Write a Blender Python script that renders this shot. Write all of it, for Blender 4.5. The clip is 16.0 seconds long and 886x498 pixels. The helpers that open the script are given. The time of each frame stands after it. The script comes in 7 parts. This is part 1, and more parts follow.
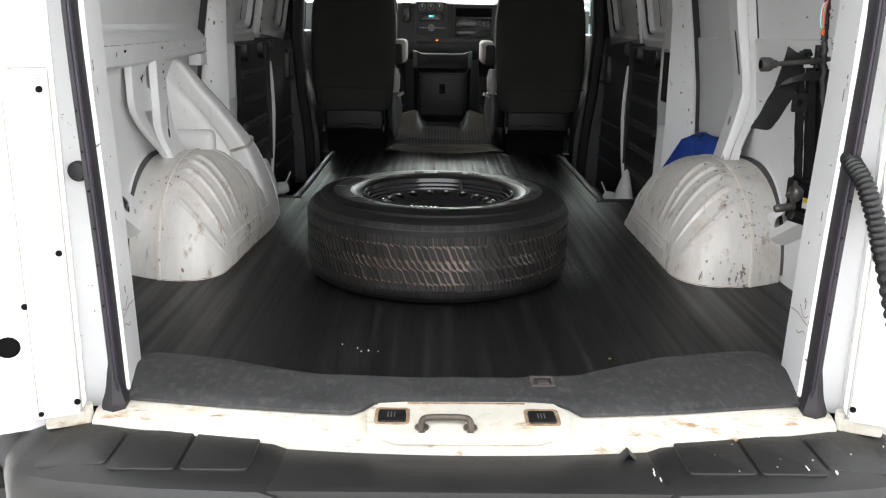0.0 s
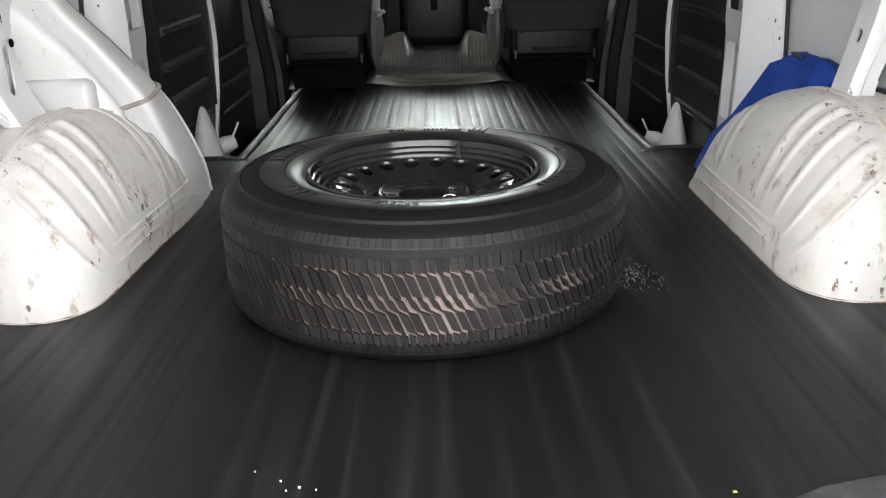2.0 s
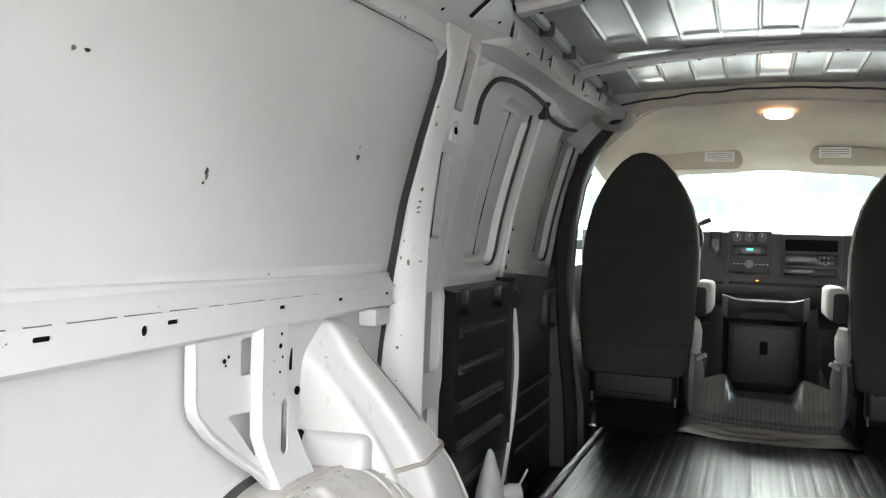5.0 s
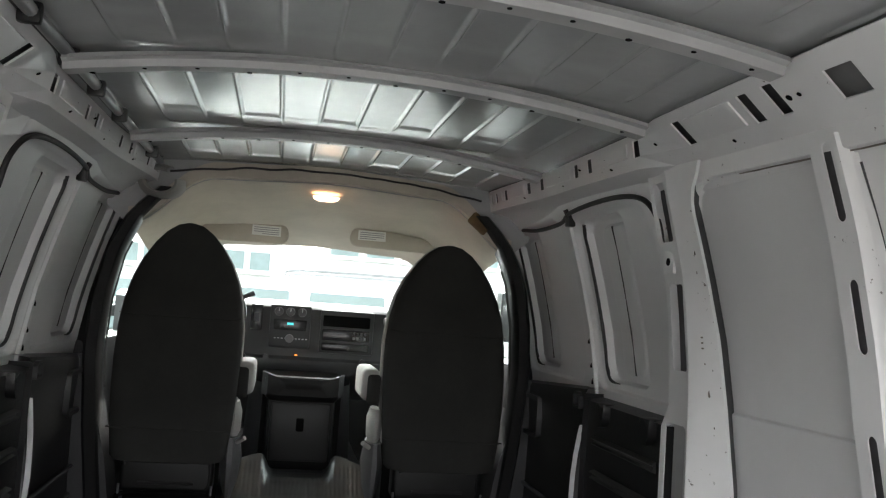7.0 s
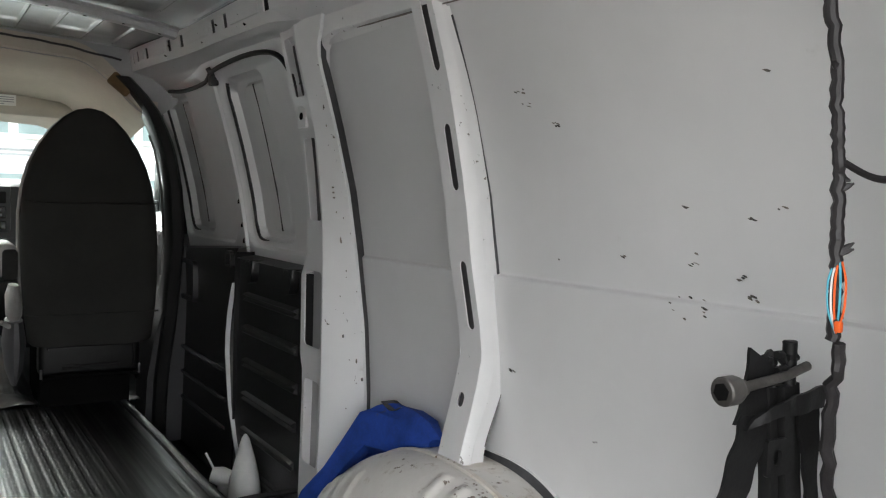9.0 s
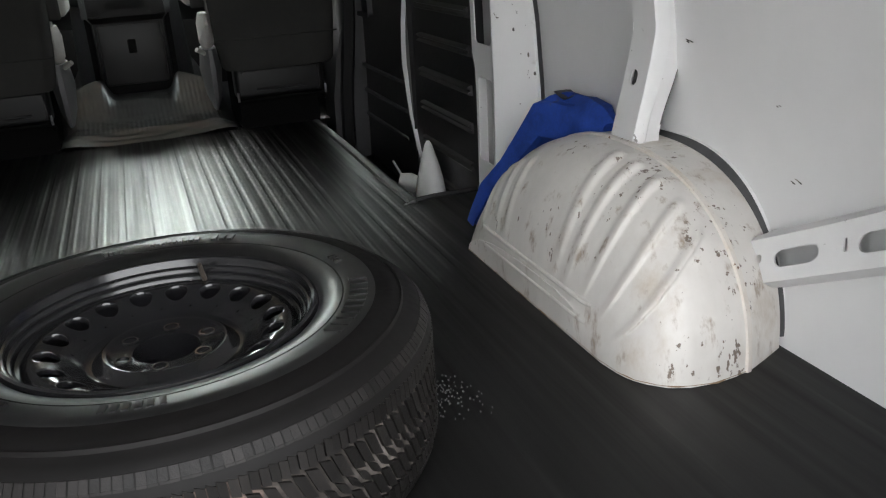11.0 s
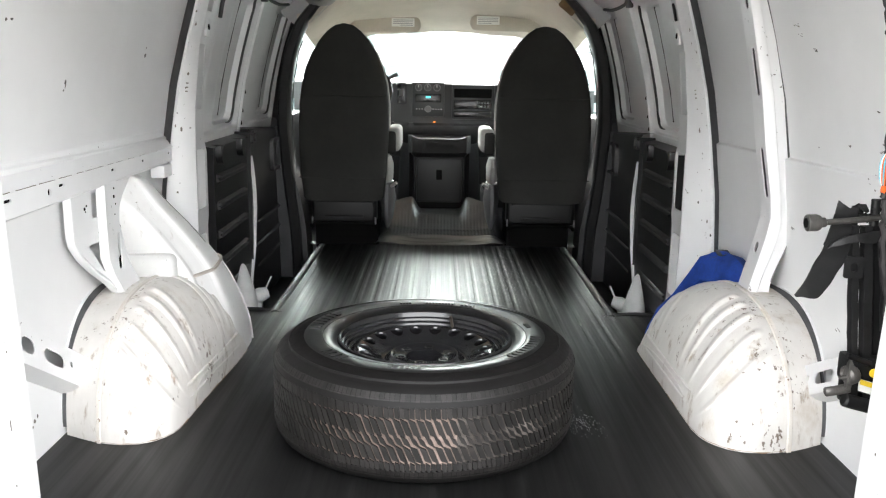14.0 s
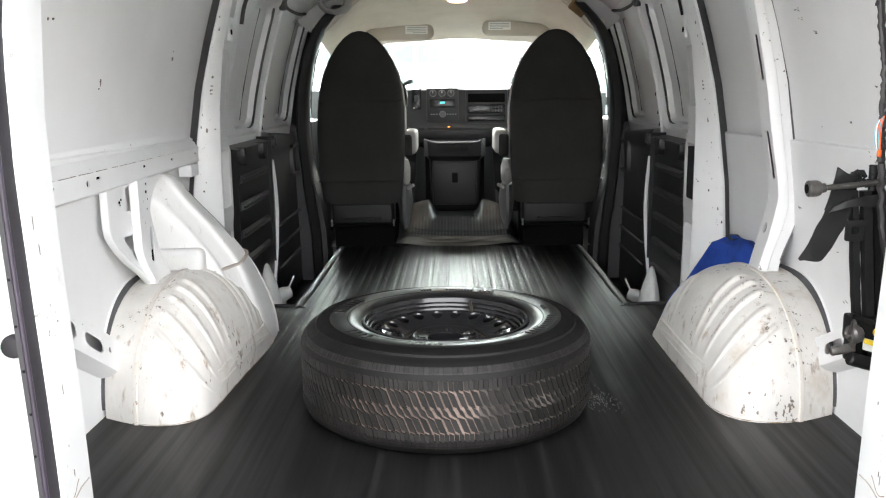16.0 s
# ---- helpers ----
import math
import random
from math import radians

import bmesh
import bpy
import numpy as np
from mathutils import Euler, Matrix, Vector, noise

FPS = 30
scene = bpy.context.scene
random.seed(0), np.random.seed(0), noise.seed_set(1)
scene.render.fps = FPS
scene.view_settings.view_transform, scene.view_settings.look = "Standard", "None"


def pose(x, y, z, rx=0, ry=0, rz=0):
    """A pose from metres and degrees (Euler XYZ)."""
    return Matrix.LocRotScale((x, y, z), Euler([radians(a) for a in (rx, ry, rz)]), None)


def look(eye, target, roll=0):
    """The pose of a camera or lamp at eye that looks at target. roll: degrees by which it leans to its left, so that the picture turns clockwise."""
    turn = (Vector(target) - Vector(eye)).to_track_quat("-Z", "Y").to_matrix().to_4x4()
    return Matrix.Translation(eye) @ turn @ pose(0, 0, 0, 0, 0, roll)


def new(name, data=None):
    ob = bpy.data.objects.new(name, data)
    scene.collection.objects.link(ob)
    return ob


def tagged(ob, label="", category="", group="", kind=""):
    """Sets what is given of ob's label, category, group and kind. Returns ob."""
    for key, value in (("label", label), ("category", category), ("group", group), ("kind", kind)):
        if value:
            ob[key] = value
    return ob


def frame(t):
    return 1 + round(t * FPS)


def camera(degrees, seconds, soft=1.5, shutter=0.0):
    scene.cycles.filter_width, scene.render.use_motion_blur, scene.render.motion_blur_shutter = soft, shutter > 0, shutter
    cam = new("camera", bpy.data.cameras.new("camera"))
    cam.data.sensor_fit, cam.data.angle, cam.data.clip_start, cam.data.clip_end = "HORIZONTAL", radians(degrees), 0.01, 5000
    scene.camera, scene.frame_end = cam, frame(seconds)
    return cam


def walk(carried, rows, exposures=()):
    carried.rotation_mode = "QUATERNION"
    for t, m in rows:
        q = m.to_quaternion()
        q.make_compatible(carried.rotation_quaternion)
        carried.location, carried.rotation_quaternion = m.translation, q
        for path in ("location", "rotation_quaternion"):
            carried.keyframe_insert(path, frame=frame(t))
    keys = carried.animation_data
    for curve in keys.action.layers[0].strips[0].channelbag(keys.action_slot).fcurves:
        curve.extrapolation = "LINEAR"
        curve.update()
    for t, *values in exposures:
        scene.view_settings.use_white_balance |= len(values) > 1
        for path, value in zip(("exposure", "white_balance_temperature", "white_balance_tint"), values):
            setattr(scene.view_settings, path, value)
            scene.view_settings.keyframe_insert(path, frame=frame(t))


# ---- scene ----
cam = camera(55.0, 16.0, soft=1.2)
PATH = [
    (0, (-0.069, -1.484, 0.729), (-0.045, 0.447, 0.211), 0.9),
    (0.5, (-0.042, -1.316, 0.72), (-0.043, 0.604, 0.159), 0.1),
    (1, (-0.019, -1.11, 0.712), (-0.045, 0.791, 0.091), -0.0),
    (1.5, (-0.015, -0.825, 0.702), (-0.033, 1.059, 0.031), -0.0),
    (2, (-0.026, -0.584, 0.658), (-0.019, 1.291, -0.039), -1.4),
    (2.5, (0.023, -0.414, 0.662), (-0.179, 1.446, -0.044), -1.2),
    (3, (0.037, -0.279, 0.681), (-0.474, 1.539, 0.023), -0.8),
    (3.5, (0.03, -0.217, 0.741), (-0.733, 1.561, 0.233), -0.4),
    (3.7, (0.028, -0.21, 0.756), (-0.774, 1.568, 0.315), 0.2),
    (5.8, (-0.136, -0.206, 0.811), (-0.503, 1.759, 0.882), 2.7),
    (6, (-0.115, -0.108, 0.861), (-0.361, 1.875, 0.927), 3.2),
    (6.5, (-0.154, -0.077, 0.862), (-0.104, 1.92, 0.967), 4.0),
    (7, (-0.16, -0.065, 0.882), (0.207, 1.896, 1.021), 4.2),
    (7.5, (-0.132, -0.076, 0.881), (0.484, 1.821, 1.036), 4.8),
    (8, (-0.102, -0.11, 0.867), (0.733, 1.699, 1.038), 4.1),
    (8.5, (-0.072, -0.139, 0.87), (0.955, 1.576, 0.94), 3.4),
    (8.7, (-0.067, -0.148, 0.859), (0.988, 1.551, 0.856), 2.4),
    (10.8, (-0.029, -0.172, 0.737), (0.731, 1.535, 0.022), -4.3),
    (11, (-0.025, -0.175, 0.731), (0.576, 1.595, 0.02), -3.7),
    (11.5, (-0.022, -0.225, 0.755), (0.162, 1.648, 0.078), 0.1),
    (12, (-0.034, -0.338, 0.836), (0.015, 1.586, 0.292), 2.6),
    (12.5, (-0.046, -0.525, 0.918), (0.054, 1.407, 0.409), 3.0),
    (13, (-0.04, -0.679, 0.976), (0.051, 1.246, 0.444), 1.5),
    (13.5, (-0.021, -0.918, 0.95), (0.004, 1.028, 0.487), 0.9),
    (14, (-0.023, -1.103, 0.907), (-0.012, 0.855, 0.499), 0.9),
    (14.5, (-0.037, -1.193, 0.851), (-0.034, 0.776, 0.501), -0.5),
    (15, (-0.044, -1.216, 0.839), (-0.054, 0.754, 0.497), -0.3),
    (15.5, (-0.039, -1.213, 0.843), (-0.046, 0.755, 0.49), -0.2),
    (16, (-0.028, -1.207, 0.844), (-0.056, 0.758, 0.472), -0.6),
]
EXPOSURES = [(0.0, 3.52), (1.0, 3.79), (1.5, 4.15), (2.0, 4.25), (2.5, 5.0), (3.0, 4.78), (3.5, 4.38), (5.8, 4.35), (7.0, 3.7), (8.0, 3.7), (8.5, 3.7), (10.0, 3.55), (11.0, 3.7), (11.6, 4.01), (12.5, 4.73), (13.5, 4.61), (14.5, 4.43), (16.0, 4.38)]
walk(cam, [(t, look(eye, target, roll)) for t, eye, target, roll in PATH], EXPOSURES)

# ---- light and exposure ----
world = bpy.data.worlds.new("overcast_sky")
scene.world = world
world.use_nodes = True
wn = world.node_tree.nodes
sky = wn.new("ShaderNodeTexSky")
sky.sky_type, sky.sun_disc = "NISHITA", False
sky.sun_elevation, sky.sun_rotation = radians(37), radians(-10)
sky.air_density, sky.dust_density, sky.ozone_density = 1.0, 6.0, 1.0
hsv = wn.new("ShaderNodeHueSaturation")
hsv.inputs["Saturation"].default_value = 0.08
world.node_tree.links.new(sky.outputs[0], hsv.inputs["Color"])
world.node_tree.links.new(hsv.outputs[0], wn["Background"].inputs["Color"])
wn["Background"].inputs["Strength"].default_value = 0.15
sun_data = bpy.data.lights.new("sun", "SUN")
sun_data.energy, sun_data.angle, sun_data.color = 0.7, radians(40), (1.0, 0.96, 0.9)
sun = new("sun", sun_data)
sun.matrix_world = look((-1.1, 6.0, 4.7), (0, 0, 0))


# ---- materials ----
def material(name, color, rough=0.5, metal=0.0, vary=0.12, scale=3.0, bump=0.0, bump_scale=60.0, dirt=None, dirt_amount=0.0,
             dirt_scale=4.0, coat=0.0, chips=None, chip_level=0.0, chip_scale=40.0, spec=0.5, stretch=(1, 1, 1), wear=None, sheen=0.2, cluster=0.0,
             streak=0.0, island=0.0):
    """A paint-like surface: base colour varied at two scales, stains, chips, fine relief."""
    mat = bpy.data.materials.new(name)
    mat.use_nodes = True
    nt = mat.node_tree
    nodes, links = nt.nodes, nt.links
    shader = nodes["Principled BSDF"]
    shader.inputs["Metallic"].default_value = metal
    shader.inputs["Specular IOR Level"].default_value = spec
    shader.inputs["Coat Weight"].default_value = coat
    shader.inputs["Coat Roughness"].default_value = 0.15
    coord = nodes.new("ShaderNodeTexCoord")
    place = nodes.new("ShaderNodeMapping")
    place.inputs["Scale"].default_value = stretch
    links.new(coord.outputs["Object"], place.inputs["Vector"])

    def cloud(size, detail=4.0, roughness=0.6):
        n = nodes.new("ShaderNodeTexNoise")
        n.inputs["Scale"].default_value, n.inputs["Detail"].default_value, n.inputs["Roughness"].default_value = size, detail, roughness
        links.new(place.outputs[0], n.inputs["Vector"])
        return n.outputs["Fac"]

    def ramp(value, lo, hi):
        m = nodes.new("ShaderNodeMapRange")
        m.inputs["From Min"].default_value, m.inputs["From Max"].default_value = lo, hi
        m.interpolation_type = "SMOOTHSTEP"
        links.new(value, m.inputs["Value"])
        return m.outputs["Result"]

    def blend(fac, a, b):
        m = nodes.new("ShaderNodeMix")
        m.data_type = "RGBA"
        for value, socket in ((fac, m.inputs["Factor"]), (a, m.inputs[6]), (b, m.inputs[7])):
            if isinstance(value, (tuple, float)):
                socket.default_value = (*value, 1) if isinstance(value, tuple) else value
            else:
                links.new(value, socket)
        return m.outputs[2]

    dark = tuple(c * (1 - vary) for c in color)
    light = tuple(min(1.0, c * (1 + vary)) for c in color)
    big, fine = cloud(scale), cloud(scale * 14)
    out = blend(ramp(big, 0.3, 0.7), dark, light)
    tone = nodes.new("ShaderNodeMix")
    tone.data_type, tone.blend_type = "RGBA", "OVERLAY"
    tone.inputs["Factor"].default_value = vary
    links.new(out, tone.inputs[6])
    links.new(fine, tone.inputs[7])
    out = tone.outputs[2]
    if dirt:
        mask = ramp(cloud(dirt_scale, 8.0, 0.7), 0.62 - 0.25 * dirt_amount, 0.8)
        out = blend(mask, out, dirt)
    if chips:
        spread = nodes.new("ShaderNodeMath")
        spread.operation = "MULTIPLY_ADD"
        spread.inputs[1].default_value = cluster
        links.new(cloud(chip_scale * 0.09, 3.0, 0.6), spread.inputs[0])
        links.new(cloud(chip_scale, 7.0, 0.6), spread.inputs[2])
        level = chip_level + 0.5 * cluster
        out = blend(ramp(spread.outputs[0], level, level + 0.035), out, chips)
    if wear:
        tint, level, size, along = wear
        skew = nodes.new("ShaderNodeMapping")
        skew.inputs["Scale"].default_value = along
        links.new(coord.outputs["Object"], skew.inputs["Vector"])
        n = nodes.new("ShaderNodeTexNoise")
        n.inputs["Scale"].default_value, n.inputs["Detail"].default_value, n.inputs["Roughness"].default_value = size, 7.0, 0.65
        links.new(skew.outputs[0], n.inputs["Vector"])
        out = blend(ramp(n.outputs["Fac"], level, level + 0.16), out, tint)
    if island:
        geo, tone = nodes.new("ShaderNodeNewGeometry"), nodes.new("ShaderNodeHueSaturation")
        m = nodes.new("ShaderNodeMapRange")
        m.inputs["To Min"].default_value, m.inputs["To Max"].default_value = 1 - island, 1 + island
        links.new(geo.outputs["Random Per Island"], m.inputs["Value"])
        links.new(m.outputs["Result"], tone.inputs["Value"])
        links.new(out, tone.inputs["Color"])
        out = tone.outputs["Color"]
    links.new(out, shader.inputs["Base Color"])
    r = nodes.new("ShaderNodeMapRange")
    r.inputs["From Min"].default_value, r.inputs["From Max"].default_value = 0.32 * streak, 1 - 0.32 * streak
    r.inputs["To Min"].default_value, r.inputs["To Max"].default_value = max(0.02, rough * (1 - sheen)), min(1.0, rough * (1 + sheen))
    links.new(fine, r.inputs["Value"])
    links.new(r.outputs[0], shader.inputs["Roughness"])
    if bump:
        b = nodes.new("ShaderNodeBump")
        b.inputs["Strength"].default_value, b.inputs["Distance"].default_value = min(1.0, bump), 0.002
        links.new(cloud(bump_scale, 5.0), b.inputs["Height"])
        links.new(b.outputs[0], shader.inputs["Normal"])
    return mat


def glowing(name, color, strength):
    mat = bpy.data.materials.new(name)
    mat.use_nodes = True
    shader = mat.node_tree.nodes["Principled BSDF"]
    shader.inputs["Base Color"].default_value = (*color, 1)
    shader.inputs["Emission Color"].default_value = (*color, 1)
    shader.inputs["Emission Strength"].default_value = strength
    return mat


def glass_material(name, tint, gloss=0.06):
    """A thin pane: clear, with a faint reflection."""
    mat = bpy.data.materials.new(name)
    mat.use_nodes = True
    nodes, links = mat.node_tree.nodes, mat.node_tree.links
    nodes.remove(nodes["Principled BSDF"])
    clear, shine, mix = nodes.new("ShaderNodeBsdfTransparent"), nodes.new("ShaderNodeBsdfGlossy"), nodes.new("ShaderNodeMixShader")
    clear.inputs["Color"].default_value = (*tint, 1)
    shine.inputs["Roughness"].default_value = 0.02
    mix.inputs[0].default_value = gloss
    links.new(clear.outputs[0], mix.inputs[1])
    links.new(shine.outputs[0], mix.inputs[2])
    links.new(mix.outputs[0], nodes["Material Output"].inputs["Surface"])
    return mat


WHITE = material("white_paint", (0.74, 0.74, 0.74), 0.36, vary=0.05, scale=2.0, bump=0.04, dirt=(0.5, 0.48, 0.45), dirt_amount=-0.1, dirt_scale=7.0,
                 chips=(0.16, 0.15, 0.14), chip_level=0.71, chip_scale=60.0, cluster=0.5, coat=0.15)
COVER_PAINT = material("cover_paint", (0.72, 0.715, 0.70), 0.38, vary=0.07, scale=3.0, bump=0.12, bump_scale=14.0, dirt=(0.5, 0.44, 0.37), dirt_amount=0.1, dirt_scale=9.0,
                       chips=(0.16, 0.14, 0.12), chip_level=0.70, chip_scale=70.0, cluster=0.6, wear=((0.45, 0.42, 0.38), 0.6, 30.0, (1.0, 1.0, 0.3)))
SKIN = material("white_skin_paint", (0.72, 0.72, 0.72), 0.42, vary=0.05, scale=1.5, bump=0.03, dirt=(0.52, 0.51, 0.5), dirt_amount=-0.2, dirt_scale=5.0,
                chips=(0.45, 0.44, 0.43), chip_level=0.77, chip_scale=26.0)
SCUFFED = material("scuffed_white_paint", (0.665, 0.64, 0.605), 0.40, vary=0.1, scale=4.0, bump=0.2, bump_scale=30.0, dirt=(0.47, 0.40, 0.32), dirt_amount=0.4,
                   dirt_scale=6.0, chips=(0.17, 0.135, 0.11), chip_level=0.685, chip_scale=75.0, cluster=0.75, stretch=(1.0, 1.0, 0.6), wear=((0.34, 0.28, 0.225), 0.555, 30.0, (1.0, 0.8, 0.35)))
SILL_PAINT = material("worn_sill_paint", (0.52, 0.495, 0.435), 0.45, vary=0.1, scale=6.0, bump=0.1, wear=((0.26, 0.16, 0.075), 0.565, 26.0, (0.5, 1.5, 1.0)), dirt=(0.40, 0.30, 0.18), dirt_amount=0.4, dirt_scale=12.0,
                      chips=(0.12, 0.08, 0.05), chip_level=0.72, chip_scale=60.0)
SEALER = material("brown_seam_sealer", (0.40, 0.36, 0.315), 0.6, vary=0.15, scale=14.0, bump=0.4, bump_scale=50.0, dirt=(0.2, 0.16, 0.12), dirt_amount=0.2, dirt_scale=20.0)
GRIME = material("dark_grime", (0.17, 0.15, 0.13), 0.7, vary=0.3, scale=30.0)
# near-black for shade painted into gaps and slots, and for dark sealer
SHADE_AND_SEALER = material("gap_shade_and_sealer", (0.06, 0.06, 0.062), 0.7, vary=0.2, scale=20.0)
# lighter and glossier than the panel plastic: rib highlights partly in the colour
PANEL_RIB = material("panel_rib_highlight", (0.03, 0.03, 0.0305), 0.4, vary=0.2, scale=9.0, spec=0.8)
RUSTY_SEAM = material("rusty_seam_paint", (0.66, 0.62, 0.57), 0.5, vary=0.1, scale=9.0, bump=0.3, bump_scale=60.0, dirt=(0.42, 0.33, 0.23), dirt_amount=0.6, dirt_scale=9.0, chips=(0.16, 0.09, 0.05), chip_level=0.63, chip_scale=70.0)
RUST_EDGE = material("rust_stain", (0.22, 0.14, 0.08), 0.7, vary=0.3, scale=40.0, dirt=(0.45, 0.38, 0.28), dirt_amount=0.6, dirt_scale=60.0)
TOOL_BLACK = material("black_tool_paint", (0.007, 0.007, 0.0072), 0.5, spec=0.3, vary=0.3, scale=30.0, bump=0.4, bump_scale=60.0)
TRIM_DARK = material("dark_trim_plastic", (0.02, 0.02, 0.0205), 0.65, spec=0.3, vary=0.12, scale=8.0, bump=0.1, bump_scale=200.0)
# grey that paints the shade inside rail cut-outs and the bracket slot
CUTOUT_SHADE = material("grey_cutout_shade", (0.2, 0.2, 0.2), 0.6, vary=0.1, scale=6.0)
HOSE = material("grey_hose_metal", (0.25, 0.25, 0.25), 0.3, metal=0.5, vary=0.15, scale=9.0)
ROOF = material("grey_roof_paint", (0.42, 0.43, 0.43), 0.22, spec=0.8, vary=0.06, scale=1.5, bump=0.04, bump_scale=8.0, coat=0.5)
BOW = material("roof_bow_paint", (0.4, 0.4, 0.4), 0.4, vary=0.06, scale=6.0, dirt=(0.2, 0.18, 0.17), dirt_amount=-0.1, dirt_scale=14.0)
RUBBER = material("black_floor_rubber", (0.0062, 0.0061, 0.006), 0.45, vary=0.2, scale=2.2, bump=0.05, bump_scale=60.0, spec=0.32, stretch=(1, 0.02, 1), sheen=0.32, streak=1.0, dirt=(0.012, 0.0117, 0.0114), dirt_amount=0.1, dirt_scale=14.0, wear=((0.016, 0.0157, 0.0153), 0.53, 30.0, (1.0, 0.03, 1.0)))
CAB_RUBBER = material("cab_floor_rubber", (0.030, 0.032, 0.0325), 0.40, vary=0.3, scale=9.0, spec=1.3, coat=0.5, sheen=0.35, bump=0.03, bump_scale=30.0)
LIP = material("worn_floor_lip", (0.028, 0.028, 0.028), 0.5, vary=0.4, scale=22.0, bump=0.4, bump_scale=70.0, dirt=(0.07, 0.07, 0.068), dirt_amount=0.2, dirt_scale=18.0)
CONSOLE = material("console_plastic", (0.006, 0.006, 0.0062), 0.45, vary=0.15, scale=6.0, spec=0.35, bump=0.1, bump_scale=200.0)
RING = material("dull_ring", (0.16, 0.16, 0.165), 0.4, vary=0.1)
MAT = material("grey_mat_rubber", (0.029, 0.029, 0.0295), 0.6, vary=0.25, scale=5.0, bump=0.35, bump_scale=90.0, dirt=(0.058, 0.057, 0.056), dirt_amount=0.2, dirt_scale=16.0, wear=((0.055, 0.054, 0.053), 0.49, 70.0, (1.0, 0.5, 1.0)))
TYRE = material("tyre_rubber", (0.0062, 0.0057, 0.0056), 0.55, spec=0.16, vary=0.2, scale=5.0, bump=0.12, bump_scale=60.0, dirt=(0.016, 0.013, 0.012), dirt_amount=0.0, dirt_scale=6.0)
SIDEWALL = material("dressed_sidewall_rubber", (0.008, 0.008, 0.008), 0.33, vary=0.15, scale=9.0, spec=0.75)
GROOVE_DUST = material("dusty_tread_groove", (0.17, 0.13, 0.112), 0.9, vary=0.5, scale=9.0, bump=0.3, dirt=(0.018, 0.015, 0.013), dirt_amount=0.65, dirt_scale=18.0, spec=0.15)
GROOVE_FAINT = material("faintly_dusty_groove", (0.10, 0.088, 0.08), 0.9, vary=0.5, scale=9.0, bump=0.3, dirt=(0.010, 0.009, 0.0085), dirt_amount=0.9, dirt_scale=16.0, spec=0.15)
TREAD = material("tyre_tread_rubber", (0.0098, 0.0088, 0.0083), 0.55, spec=0.3, island=0.5, vary=0.3, scale=9.0, bump=0.3, bump_scale=150.0, dirt=(0.026, 0.020, 0.017), dirt_amount=0.1, dirt_scale=9.0)
STEEL_BLACK = material("black_wheel_enamel", (0.012, 0.012, 0.013), 0.17, spec=0.6, vary=0.2, scale=8.0, bump=0.04, bump_scale=25.0, chips=(0.12, 0.05, 0.025), chip_level=0.78, chip_scale=30.0)
PLASTIC = material("black_panel_plastic", (0.0085, 0.0085, 0.009), 0.36, spec=0.4, vary=0.2, scale=6.0, bump=0.2, bump_scale=180.0, dirt=(0.025, 0.025, 0.025), dirt_amount=0.0, dirt_scale=8.0)
BUMPER = material("bumper_plastic", (0.0072, 0.007, 0.007), 0.44, vary=0.25, scale=5.0, bump=0.2, bump_scale=160.0, dirt=(0.017, 0.016, 0.015), dirt_amount=0.1, dirt_scale=6.0,
                  chips=(0.7, 0.7, 0.68), chip_level=0.83, chip_scale=16.0)
SEAL = material("rubber_seal", (0.017, 0.015, 0.018), 0.6, vary=0.2, scale=12.0, bump=0.2)
SEAL_LIP = material("violet_black_rubber", (0.016, 0.010, 0.020), 0.4, vary=0.2, scale=12.0, bump=0.1)
FABRIC = material("charcoal_seat_cloth", (0.040, 0.040, 0.038), 0.85, vary=0.12, scale=3.0, bump=0.5, bump_scale=350.0, spec=0.08)
PALE = material("pale_grey_cloth", (0.4, 0.39, 0.37), 0.8, vary=0.1, scale=8.0, bump=0.4, bump_scale=300.0, spec=0.25)
DASH = material("dark_dash_plastic", (0.032, 0.0325, 0.034), 0.5, vary=0.12, scale=8.0, bump=0.25, bump_scale=220.0)
DASH_LIGHT = material("grey_trim_plastic", (0.09, 0.09, 0.092), 0.5, vary=0.1, scale=8.0, bump=0.15, bump_scale=220.0)
GLOSSY = material("gloss_black_plastic", (0.012, 0.012, 0.014), 0.18, vary=0.1)
KNOB = material("dark_knob_plastic", (0.02, 0.02, 0.021), 0.35, vary=0.1)
SILVER = material("dull_silver", (0.45, 0.45, 0.46), 0.35, metal=0.9, vary=0.1, scale=12.0)
OLD_STEEL = material("dark_tool_steel", (0.09, 0.085, 0.08), 0.42, metal=0.6, vary=0.3, scale=14.0, bump=0.2)
RUST = material("rusty_steel", (0.10, 0.085, 0.07), 0.5, metal=0.5, vary=0.35, scale=20.0, bump=0.3)
HEADLINER = material("beige_headliner", (0.55, 0.5, 0.42), 0.85, vary=0.06, scale=5.0, bump=0.3, bump_scale=250.0, spec=0.2)
# headliner beige made darker: the visors' shading is put into the colour
VISOR = material("shaded_visor_cloth", (0.46, 0.42, 0.355), 0.85, vary=0.06, scale=5.0, bump=0.3, bump_scale=250.0, spec=0.2)
CORNER_PAD = material("grey_moulded_pad", (0.30, 0.29, 0.27), 0.55, vary=0.1, scale=8.0, bump=0.1)
FOAM = material("brown_foam", (0.16, 0.10, 0.045), 0.9, vary=0.25, scale=20.0, bump=0.5)
BLUE = material("blue_cloth", (0.018, 0.055, 0.28), 0.75, vary=0.3, scale=9.0, bump=0.5, bump_scale=40.0, dirt=(0.08, 0.08, 0.09), dirt_amount=0.0, dirt_scale=9.0, spec=0.25)
